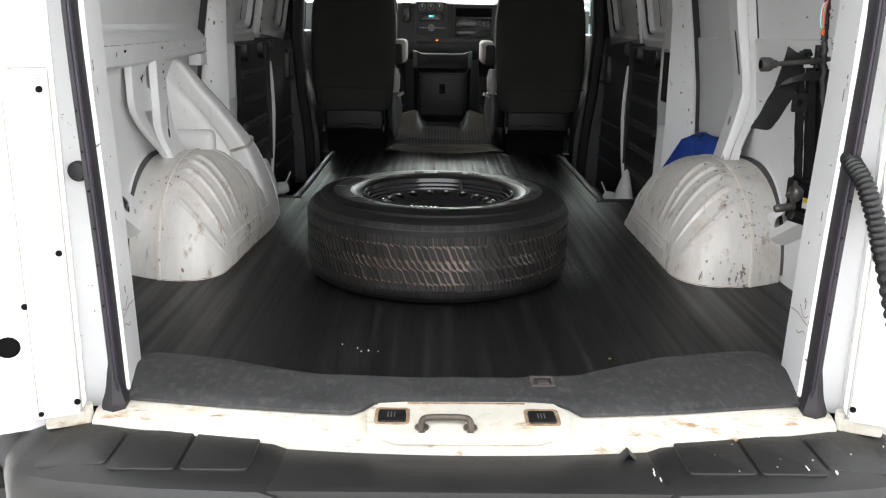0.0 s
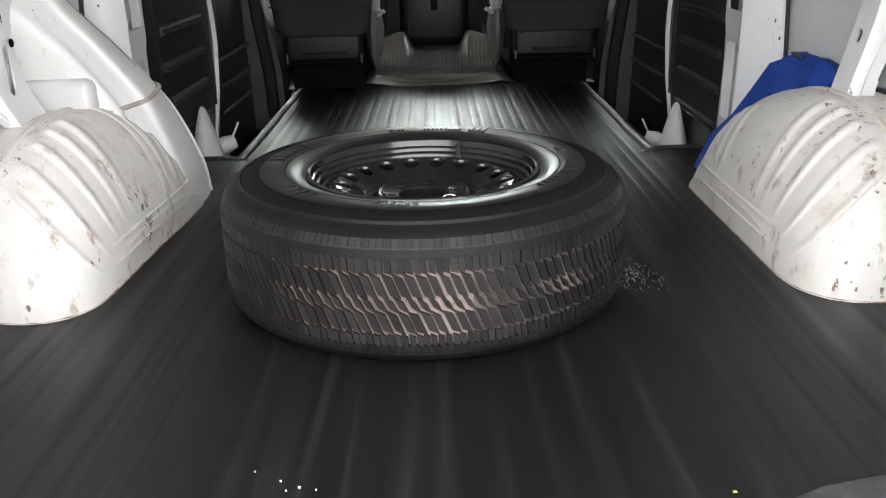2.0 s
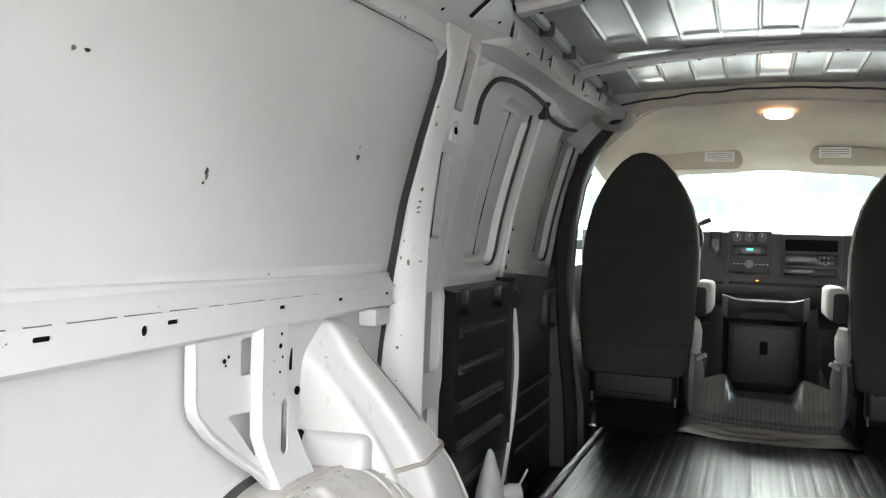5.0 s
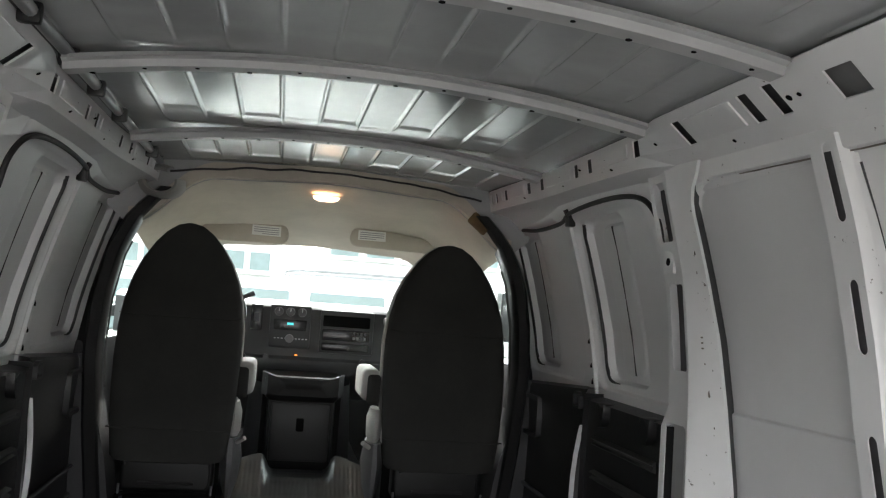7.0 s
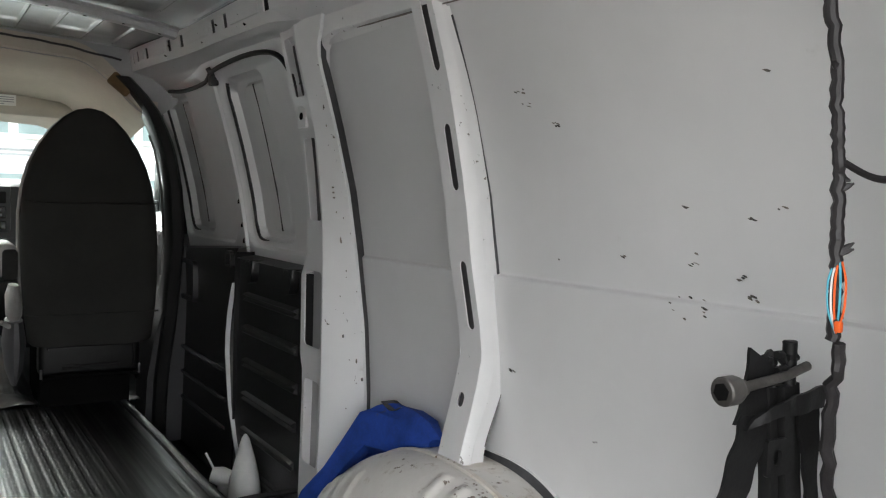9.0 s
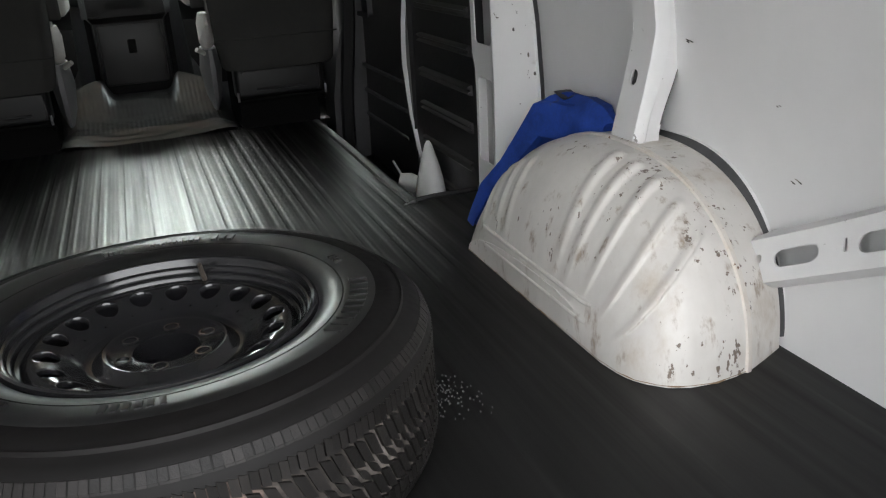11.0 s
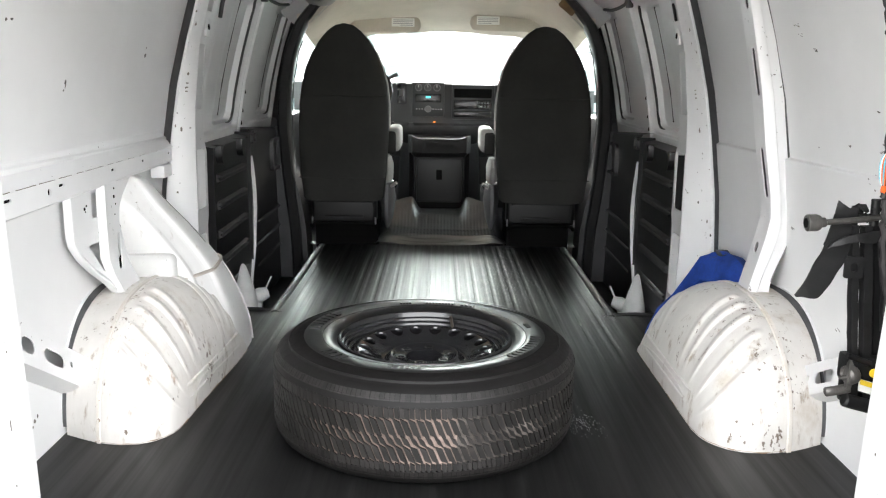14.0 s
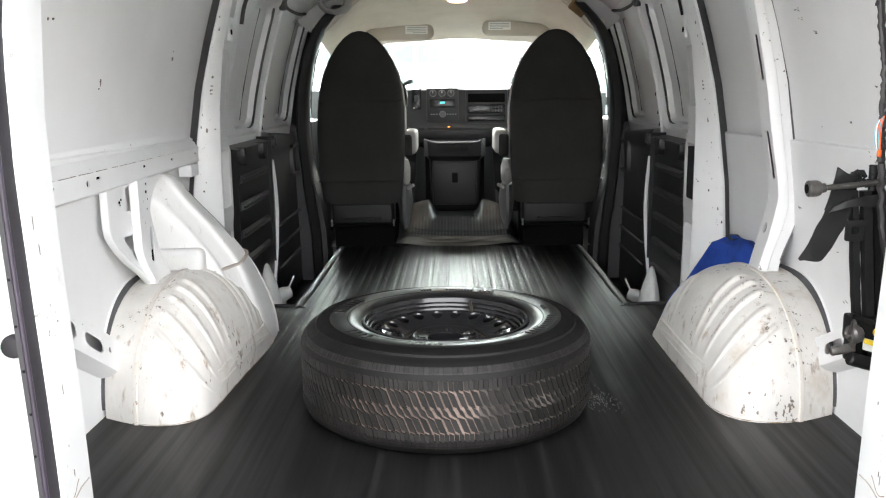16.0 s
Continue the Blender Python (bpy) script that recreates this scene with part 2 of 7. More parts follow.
TAPE = material("black_harness_tape", (0.018, 0.016, 0.017), 0.5, vary=0.3, scale=30.0, bump=0.6, bump_scale=70.0)
ORANGE = material("orange_wire", (0.75, 0.12, 0.02), 0.45, vary=0.1)
TEAL = material("teal_wire", (0.1, 0.4, 0.5), 0.45, vary=0.1)
YELLOW = material("yellow_label", (0.8, 0.55, 0.03), 0.5, vary=0.08)
PAPER = material("white_label", (0.75, 0.75, 0.72), 0.6, vary=0.05)
FADED = material("faded_mat_mark", (0.062, 0.052, 0.049), 0.7, vary=0.2)
INK = material("label_print", (0.25, 0.25, 0.26), 0.7, vary=0.05)
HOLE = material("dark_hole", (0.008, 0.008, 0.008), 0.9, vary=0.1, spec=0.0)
PLASTIC_WHITE = material("white_plastic", (0.68, 0.68, 0.67), 0.45, vary=0.06, scale=9.0)
CONCRETE = material("pale_concrete", (0.19, 0.187, 0.18), 0.85, vary=0.12, scale=0.6, bump=0.3, bump_scale=30.0)
FACADE = material("pale_render_wall", (0.8, 0.79, 0.78), 0.8, vary=0.06, scale=0.5)
CAR_WHITE = material("car_white", (0.78, 0.78, 0.78), 0.25, vary=0.03, coat=0.5)
CAR_RED = material("car_red", (0.55, 0.02, 0.015), 0.25, vary=0.05, coat=0.5)
PALE_PANE = material("pale_building_window", (0.2, 0.25, 0.255), 0.5, vary=0.1)
CAR_GLASS = material("car_window", (0.16, 0.20, 0.20), 0.08, vary=0.05)
GLASS = glass_material("window_glass", (0.84, 0.95, 0.92))
DISPLAY = glowing("radio_display", (0.1, 0.75, 0.8), 0.07)
WARNING = glowing("orange_light", (1.0, 0.25, 0.03), 0.25)
DOME = glowing("dome_lens", (1.0, 0.66, 0.4), 0.5)


# ---- mesh helpers ----
def mesh_from(name, bm, angle=38):
    bmesh.ops.recalc_face_normals(bm, faces=bm.faces)
    me = bpy.data.meshes.new(name)
    bm.to_mesh(me)
    bm.free()
    me.shade_smooth()
    me.set_sharp_from_angle(angle=radians(angle))
    return me


def part(name, bm, mat, parent=None, label="", angle=38):
    """One mesh object, under a thing or a part when parent is given."""
    me = mesh_from(name, bm, angle)
    me.materials.append(mat)
    ob = new(name, me)
    if parent:
        ob.parent = parent
    if label:
        ob["label"] = label
    return ob


def thing(name, label, category, group="", kind="", at=(0, 0, 0)):
    ob = new(name)
    ob.location = at
    ob.empty_display_size = 0.05
    return tagged(ob, label, category, group, kind)


def box(bm, lo, hi, bevel=0.0, segments=2, m=None):
    """A box between two corners, its edges rounded."""
    made = bmesh.ops.create_cube(bm, size=1.0)["verts"]
    for v in made:
        v.co = Vector([lo[i] + (v.co[i] + 0.5) * (hi[i] - lo[i]) for i in range(3)])
    if bevel:
        edges = list({e for v in made for e in v.link_edges})
        got = bmesh.ops.bevel(bm, geom=edges, offset=bevel, segments=segments, affect="EDGES", profile=0.6)
        made = list({v for f in got["faces"] for v in f.verts} | {v for v in made if v.is_valid})
    if m:
        bmesh.ops.transform(bm, matrix=m, verts=made)
    return made


def loft(bm, rings, closed=True, caps=True, loop=False):
    """Joins rings of equally many points; closed: each ring is a loop; loop: the last ring joins the first."""
    rows = [[bm.verts.new(p) for p in ring] for ring in rings]
    n = len(rows[0])
    for a, b in zip(rows, rows[1:] + ([rows[0]] if loop else [])):
        for i in range(n if closed else n - 1):
            j = (i + 1) % n
            bm.faces.new((a[i], a[j], b[j], b[i]))
    if caps and closed and not loop:
        bm.faces.new(rows[0][::-1])
        bm.faces.new(rows[-1])
    return rows


def tube(bm, points, radius, sides=10, caps=True):
    """A round tube through points; radius a number or one for each point."""
    pts = [Vector(p) for p in points]
    rings, side = [], None
    for i, p in enumerate(pts):
        way = (pts[min(i + 1, len(pts) - 1)] - pts[max(i - 1, 0)]).normalized()
        if side is None:
            side = way.orthogonal().normalized()
        side = (side - way * side.dot(way)).normalized()
        up = way.cross(side)
        r = radius[i] if isinstance(radius, (list, tuple)) else radius
        rings.append([p + r * (math.cos(a) * side + math.sin(a) * up) for a in [2 * math.pi * k / sides for k in range(sides)]])
    loft(bm, rings, caps=caps)


def smooth_path(points, steps=6):
    """A Catmull-Rom curve through points."""
    p = [Vector(q) for q in points]
    p = [2 * p[0] - p[1]] + p + [2 * p[-1] - p[-2]]
    out = []
    for i in range(1, len(p) - 2):
        for k in range(steps):
            t = k / steps
            a, b, c, d = p[i - 1:i + 3]
            out.append(0.5 * (2 * b + (c - a) * t + (2 * a - 5 * b + 4 * c - d) * t * t + (3 * b - a - 3 * c + d) * t ** 3))
    return out + [p[-2]]


def lathe(bm, profile, sides=48, axis_at=(0, 0, 0), closed=False):
    """Turns (radius, height) points about the vertical."""
    o = Vector(axis_at)
    rings = [[o + Vector((r * math.cos(a), r * math.sin(a), z)) for r, z in profile] for a in [2 * math.pi * k / sides for k in range(sides)]]
    loft(bm, rings, closed=closed, caps=False, loop=True)


def disc(bm, centre, normal, radius, thick=0.004, sides=14):
    n = Vector(normal).normalized()
    tube(bm, [Vector(centre), Vector(centre) + n * thick], radius, sides)


def interp(pairs, v):
    return float(np.interp(v, [p[0] for p in pairs], [p[1] for p in pairs]))


def rounded(u0, u1, v0, v1, r=0.01, n=4):
    """A rounded rectangle as a loop of points."""
    r = min(r, (u1 - u0) / 2 - 1e-4, (v1 - v0) / 2 - 1e-4)
    out = []
    for cu, cv, a0 in ((u1 - r, v1 - r, 0), (u0 + r, v1 - r, 90), (u0 + r, v0 + r, 180), (u1 - r, v0 + r, 270)):
        out += [(cu + r * math.cos(radians(a0 + 90 * k / n)), cv + r * math.sin(radians(a0 + 90 * k / n))) for k in range(n + 1)]
    return out


def finer(loop, step):
    """The same outline with points no further apart than step."""
    out = []
    for (a, b), (c, d) in zip(loop, loop[1:] + loop[:1]):
        n = max(1, math.ceil(math.hypot(c - a, d - b) / step))
        out += [(a + (c - a) * k / n, b + (d - b) * k / n) for k in range(n)]
    return out


def sheet(bm, outline, holes, place, thick, step=0.08):
    """Pressed sheet metal with cut-outs: an outline and holes in (u, v), laid into space by place(u, v, w), w from 0 to thick."""
    flat = bmesh.new()
    loops = [finer(outline, step)] + [list(h) for h in holes]
    edges, chains = [], []
    for loop in loops:
        vs = [flat.verts.new((u, v, 0)) for u, v in loop]
        chains.append(vs)
        edges += [flat.edges.new((a, b)) for a, b in zip(vs, vs[1:] + vs[:1])]
    bmesh.ops.triangle_fill(flat, edges=edges, use_beauty=True)
    flat.verts.index_update()
    front = [bm.verts.new(place(v.co.x, v.co.y, 0.0)) for v in flat.verts]
    back = [bm.verts.new(place(v.co.x, v.co.y, thick)) for v in flat.verts]
    for f in flat.faces:
        ids = [v.index for v in f.verts]
        bm.faces.new([front[i] for i in ids])
        bm.faces.new([back[i] for i in reversed(ids)])
    for chain in chains:
        ids = [v.index for v in chain]
        for i, j in zip(ids, ids[1:] + ids[:1]):
            bm.faces.new((front[i], front[j], back[j], back[i]))
    flat.free()


def grid(bm, us, vs, place):
    """An open surface of quads over us and vs."""
    rows = [[bm.verts.new(place(u, v)) for v in vs] for u in us]
    for a, b in zip(rows, rows[1:]):
        for i in range(len(vs) - 1):
            bm.faces.new((a[i], a[i + 1], b[i + 1], b[i]))
    return rows


def steps(a, b, n):
    return [a + (b - a) * k / n for k in range(n + 1)]


def ease(x, lo, hi):
    t = min(1.0, max(0.0, (x - lo) / (hi - lo)))
    return t * t * (3 - 2 * t)


def inside(u, v, u0, u1, v0, v1, soft, r=0.06):
    """1 inside a rounded rectangle, 0 outside, with a sloping edge."""
    du, dv = max(u0 + r - u, u - u1 + r, 0.0), max(v0 + r - v, v - v1 + r, 0.0)
    return 1 - ease(math.hypot(du, dv) - r, -soft, 0.0)


# ---- the van's shell ----
SECTION = [(-0.3, 0.94), (0.0, 0.965), (0.3, 0.975), (0.5, 0.962), (0.7, 0.935), (0.85, 0.91), (1.0, 0.872), (1.1, 0.843), (1.2, 0.812), (1.28, 0.78)]


def wx(z):
    """Half the width between the outer skins at a height."""
    return interp(SECTION, z)


def floor_height(x, y):
    """Ribbed rubber: bands of fine ribs with smooth strips between."""
    band = (abs(x) + 0.02) % 0.075
    deep = 0.0011 * (1 - ease(band, 0.010, 0.018)) * ease(y, 0.9, 1.9) + 0.0005 * (1 - ease(abs(band - 0.048), 0.003, 0.008)) * ease(y, 1.2, 2.0)
    return -deep + 0.00012 * ease(y, 0.8, 2.0) * math.cos(2 * math.pi * band / 0.015)


bm = bmesh.new()
xs = steps(-0.65, 0.65, 520)
ys = [0.10, 0.2, 0.3, 0.4, 0.5, 0.6, 0.8, 1.0, 1.3, 1.6, 1.9, 2.2, 2.5, 2.8, 3.1, 3.36]
grid(bm, xs, ys, lambda x, y: (x, y, floor_height(x, y) + 0.0025 * noise.noise(Vector((x * 3, y * 1.5, 0)))))
floor = tagged(part("floor", bm, RUBBER, angle=60), "black ribbed rubber cargo floor, dusty and worn", "floor", kind="structure")
for s, side in ((1, "right"), (-1, "left")):
    bm = bmesh.new()
    grid(bm, [0.65, 0.7, 0.8, 0.9, 0.98], [0.10, 0.2, 0.3, 0.4, 0.5, 0.6, 0.8, 1.0, 1.3, 1.6, 1.9, 2.04], lambda x, y: (s * x, y, floor_height(s * min(x, 0.65), y) + 0.006 * ease(x, 0.86, 0.98) + 0.0025 * noise.noise(Vector((s * x * 3, y * 1.5, 0)))))
    part("floor_edge", bm, RUBBER, floor)
    bm = bmesh.new()
    # rolled edge of the floor along the step well
    rail = [(s * 0.63, 2.03, 0.0), (s * 0.645, 2.045, 0.012), (s * 0.64, 2.3, 0.014), (s * 0.64, 2.8, 0.014), (s * 0.635, 3.3, 0.012)]
    path = smooth_path(rail, 6)
    loft(bm, [[(p.x + dx, p.y, p.z * 0.5 + dz + 0.0015 * noise.noise(p * 14)) for dx, dz in ((-0.017, -0.006), (-0.013, 0.002), (-0.004, 0.005), (0.006, 0.005), (0.013, 0.001), (0.015, -0.010))] for p in path])
    tube(bm, smooth_path([(s * 0.645, 2.045, 0.002), (s * 0.75, 2.06, 0.001), (s * 0.95, 2.06, -0.002)], 4), 0.008, 8)
    part("floor_lip", bm, LIP, floor)
    bm = bmesh.new()
    grid(bm, [s * 0.645, s * 0.66, s * 0.668], steps(2.05, 3.36, 4), lambda x, y: (x, y, 0.004 if abs(x) < 0.65 else (-0.02 if abs(x) < 0.664 else -0.18)))
    grid(bm, [s * 0.66, s * 1.0], [2.05, 2.6, 3.4], lambda x, y: (x, y, -0.175))
    grid(bm, [s * 0.645, s * 1.0], [-0.18, -0.02, 0.003], lambda x, z: (x, 2.045, z))
    tagged(part("step_well", bm, PLASTIC), "black plastic step well beside the floor", "step", kind="structure")

# cab floor, with the raised hump towards the engine cover
bm = bmesh.new()


def cab_floor(x, y):
    middle = 1 - ease(abs(x + 0.02), 0.27, 0.40)
    crumple = 0.010 * noise.noise(Vector((x * 7, y * 38, 2))) * (math.exp(-((y - 3.385) / 0.03) ** 2) + 0.5 * math.exp(-((y - 3.76) / 0.05) ** 2))
    off = abs(x + 0.02)
    flap = 0.085 * ease(off, 0.10, 0.16) * (1 - 0.4 * ease(off, 0.16, 0.30)) * math.exp(-((y - 3.76 + 0.25 * off) / 0.07) ** 2)
    bend = y + 0.05 * (x + 0.02) * (x + 0.02) / 0.09 + 0.012 * noise.noise(Vector((x * 5, y * 2, 3)))
    rise = interp([(3.35, 0.0), (3.375, 0.012), (3.40, 0.022), (3.43, 0.038), (3.455, 0.044), (3.50, 0.049), (3.545, 0.053), (3.575, 0.062), (3.61, 0.080), (3.655, 0.104), (3.685, 0.114), (3.72, 0.120), (3.95, 0.13), (4.9, 0.14)], min(max(bend, 3.35), 4.9))
    wave = 0.0026 * math.sin(y * 88 + 2.2 * math.sin(5 * x) + 3.0 * noise.noise(Vector((x * 4, y * 5, 7)))) * ease(y, 3.36, 3.40) * (1 - ease(y, 3.66, 3.74)) * (0.75 + 0.7 * noise.noise(Vector((x * 9, y * 11, 4))))
    rib = 0.0012 * math.sin(x * 2 * math.pi / 0.0184) * ease(y, 3.4, 3.45) * (1 - ease(y, 3.66, 3.70))
    return middle * (rise + flap + wave + rib) + crumple * (0.3 + 0.7 * middle) - 0.03 * (1 - middle) * ease(y, 3.4, 3.5)


ys = steps(3.34, 3.95, 150) + steps(3.98, 4.9, 12)
for x0, x1 in ((-0.95, -0.36), (0.32, 0.95)):
    grid(bm, steps(x0, x1, 18), ys, lambda x, y: (x, y, cab_floor(x, y)))
cab = tagged(part("cab_floor", bm, PLASTIC), "black rubber cab floor with raised hump", "floor", kind="structure")
bm = bmesh.new()
grid(bm, steps(-0.36, 0.32, 148), ys, lambda x, y: (x, y, cab_floor(x, y)))
part("hump", bm, CAB_RUBBER, cab, "shiny ribbed rubber over the engine hump")


def wall_place(s, y, z):
    """The skin of a side, with the pressed window shapes of the side doors."""
    d = 0.0
    for y0, y1, y2 in ((2.09, 2.27, 2.60), (2.78, 3.07, 3.38)):
        d += 0.016 * inside(y, z, y0, y2 + 0.05, 0.655, 1.225, 0.012, 0.06) + 0.028 * inside(y, z, y1, y2, 0.685, 1.205, 0.010, 0.05)
        d -= 0.018 * inside(y, z, y1 + 0.025, y2 - 0.11, 0.71, 1.18, 0.012, 0.04)
    d -= 0.03 * ease(y, 2.0, 2.06)
    if y < 1.9:
        line = 0.688 - 0.012 * (y - 1.15)
        d -= 0.013 * ease(z, line + 0.005, line - 0.001)
    return s * (wx(z) + d), y, z


for s, name in ((1, "wall_right"), (-1, "wall_left")):
    bm = bmesh.new()
    us = steps(0.08, 1.98, 22) + steps(2.0, 3.46, 146)
    vs = steps(-0.3, 0.6, 10) + steps(0.62, 0.70, 40) + steps(0.705, 1.28, 76)
    grid(bm, us, vs, lambda y, z: wall_place(s, y, z))
    wall = tagged(part(name, bm, SKIN, angle=50), "white painted bare sheet-metal van side, scuffed", "wall", kind="structure")
    for y1, y2 in ((2.27, 2.60), (3.07, 3.38)):
        bm = bmesh.new()
        edge = [(y2 - 0.10, 0.684), (y2 - 0.05, 0.684), (y2 - 0.015, 0.694), (y2 + 0.002, 0.73), (y2 + 0.002, 0.8), (y2 + 0.002, 0.95), (y2 + 0.002, 1.1), (y2 + 0.002, 1.155), (y2 - 0.01, 1.19)]
        tube(bm, smooth_path([(s * (wx(z) - 0.013), y, z) for y, z in edge], 4), [0.0022 + 0.0038 * ease(k, 0, 8) for k in range(33)], 6)
        middle = y1 + 0.36 * (y2 - y1)
        tube(bm, [(s * (wx(z) - 0.002 + d), middle + 0.006 * math.sin(9 * z), z) for z, d in ((0.72, -0.002), (0.8, 0), (0.95, 0), (1.1, 0), (1.17, -0.002))], 0.0034, 6)
        part("window_bead", bm, TAPE, wall, "dark sealant bead round a pressed window shape")
    bm = bmesh.new()
    grid(bm, [0.08, 3.44], vs[::6], lambda y, z: (s * (wx(z) + 0.05), y, z))
    grid(bm, [3.44, 4.9], steps(-0.3, 0.66, 4), lambda y, z: (s * (wx(z) + 0.05), y, z))
    grid(bm, [0.08, 3.3, 4.45], [0, 1], lambda y, k: [(s * 0.83, y, 1.28), (s * 0.80, y, 1.40)][k])
    grid(bm, [3.38, 3.40], [0, 1, 2], lambda y, k: [(s * 0.60, y, 1.45), (s * 0.70, y, 1.31), (s * 0.84, y, 1.05)][k] if y < 3.39 else [(s * 0.84, y, 1.45), (s * 0.84, y, 1.31), (s * 0.90, y, 1.05)][k])
    part("outer_skin", bm, WHITE, wall)

# roof skin with lengthwise beads between the bows
BOWS = [1.22, 1.77, 2.57]
ROOF_EDGES = [0.1] + BOWS + [3.27]


def roof_height(x):
    return 1.393 - 0.030 * (abs(x) / 0.66) ** 2.2


def roof_place(x, y):
    """The skin between the bows: narrow lengthwise ridges, and flat pads stepped down towards the next bow."""
    gap = min(abs(y - b) for b in ROOF_EDGES)
    ahead = min((b - y for b in ROOF_EDGES if b > y), default=0.0)
    bead = 0.0
    for k in range(-6, 7):
        bead = max(bead, 1 - ease(abs(x - k * 0.108 - 0.02), 0.0015, 0.007))
    slot = math.floor((x - 0.02) / 0.108)
    reach = 0.20 + 0.05 * (slot % 2) + 0.02 * math.sin(slot * 2.3)
    pad = ease(ahead, reach, reach - 0.05) * ease(ahead, 0.02, 0.07) * (0.6 + 0.4 * (slot % 2)) * (1 - ease(abs(x), 0.5, 0.56))
    return x, y, roof_height(x) - 0.0055 * bead * ease(gap, 0.05, 0.12) * (1 - pad) - 0.0035 * pad + 0.0035 * noise.noise(Vector((x * 2, y * 2, 3)))


bm = bmesh.new()
roof_ys = sorted({round(v, 3) for a, b in zip(ROOF_EDGES, ROOF_EDGES[1:]) for v in [a, a + 0.04, a + 0.07, a + 0.1, a + 0.13] + steps(a + 0.13, b - 0.32, 3) + steps(b - 0.30, b, 24)})
grid(bm, steps(-0.72, 0.72, 480), roof_ys, roof_place)
tagged(part("ceiling", bm, ROOF, angle=60), "bare grey sheet-metal van roof with pressed beads", "ceiling", kind="structure")
bm = bmesh.new()
grid(bm, steps(-0.98, 0.98, 20), [0.05, 2.0, 3.3, 4.5], lambda x, y: (x, y, 1.47 - 0.17 * (abs(x) / 0.98) ** 3))
tagged(part("roof", bm, WHITE), "white painted outer roof of the van", "roof", kind="structure")


def bow_height(x):
    return 1.360 - 0.060 * (abs(x) / 0.64) ** 2


def roof_bow(y, width=0.056):
    ob = thing("roof_bow", "pale grey pressed steel roof bow across the ceiling", "roof bow", "roof bows", "structure", (0, y, 0))
    bm = bmesh.new()
    rings = []
    for x in steps(-0.63, 0.63, 40):
        z, w = bow_height(x), width / 2
        wave = 0.006 * math.sin(x * 31)
        rings.append([(x, -w - 0.014, z + 0.024), (x, -w, z + 0.020), (x, -w * 0.75, z + 0.006), (x, w * 0.75, z + 0.006), (x, w, z + 0.018), (x, w + 0.014 + wave, z + 0.02), (x, w + 0.010, z + 0.034), (x, -w - 0.008, z + 0.034)])
    loft(bm, rings)
    part("channel", bm, BOW, ob)
    for k in range(12):
        bm = bmesh.new()
        x = -0.58 + 1.16 * k / 11
        disc(bm, (x, 0.004 + (0.012 if k % 3 == 0 else -0.01), bow_height(x) + 0.0045), (0, 0, 1), 0.0045 if k % 3 else 0.006, 0.003, 10)
        part("hole", bm, HOLE, ob)
    bm = bmesh.new()
    for x in steps(-0.6, 0.6, 26):
        box(bm, (x - 0.02, width / 2 + 0.004, bow_height(x) + 0.021), (x + 0.02, width / 2 + 0.018 + 0.006 * math.sin(x * 40), bow_height(x) + 0.03), 0.002)
    part("sealant", bm, TAPE, ob, "dark dried sealant bead")
    return ob


for y in BOWS:
    roof_bow(y)
bm = bmesh.new()
tube(bm, [(x, 3.235 + 0.004 * noise.noise(Vector((x * 14, 0, 0))), bow_height(x) + 0.012 + 0.006 * noise.noise(Vector((x * 11, 3, 0)))) for x in steps(-0.6, 0.6, 40)], 0.0042, 8)
tagged(part("header_seal", bm, TAPE), "dark rubber seal along the headliner edge", "seal", kind="structure")

# cant rails along the roof edges, with their rectangular cut-outs
RAIL_HOLES = [(0.825, 0.045), (0.90, 0.045), (1.145, 0.072), (1.335, 0.034), (1.42, 0.034), (1.70, 0.036), (1.935, 0.036), (2.265, 0.036), (2.38, 0.036), (2.70, 0.034), (2.82, 0.034), (3.05, 0.032), (3.155, 0.026), (3.215, 0.022)]


def rail_low(y):
    return interp([(0.1, 1.218), (0.85, 1.238), (1.4, 1.252), (1.9, 1.266), (2.4, 1.278), (3.3, 1.282)], y)


def rail_top(y):
    return interp([(0.1, 1.325), (0.85, 1.340), (1.4, 1.350), (2.4, 1.360), (3.3, 1.360)], y)


def rail_in(y):
    """The rail runs inwards towards the cab."""
    return 0.055 * ease(y, 2.5, 3.35)


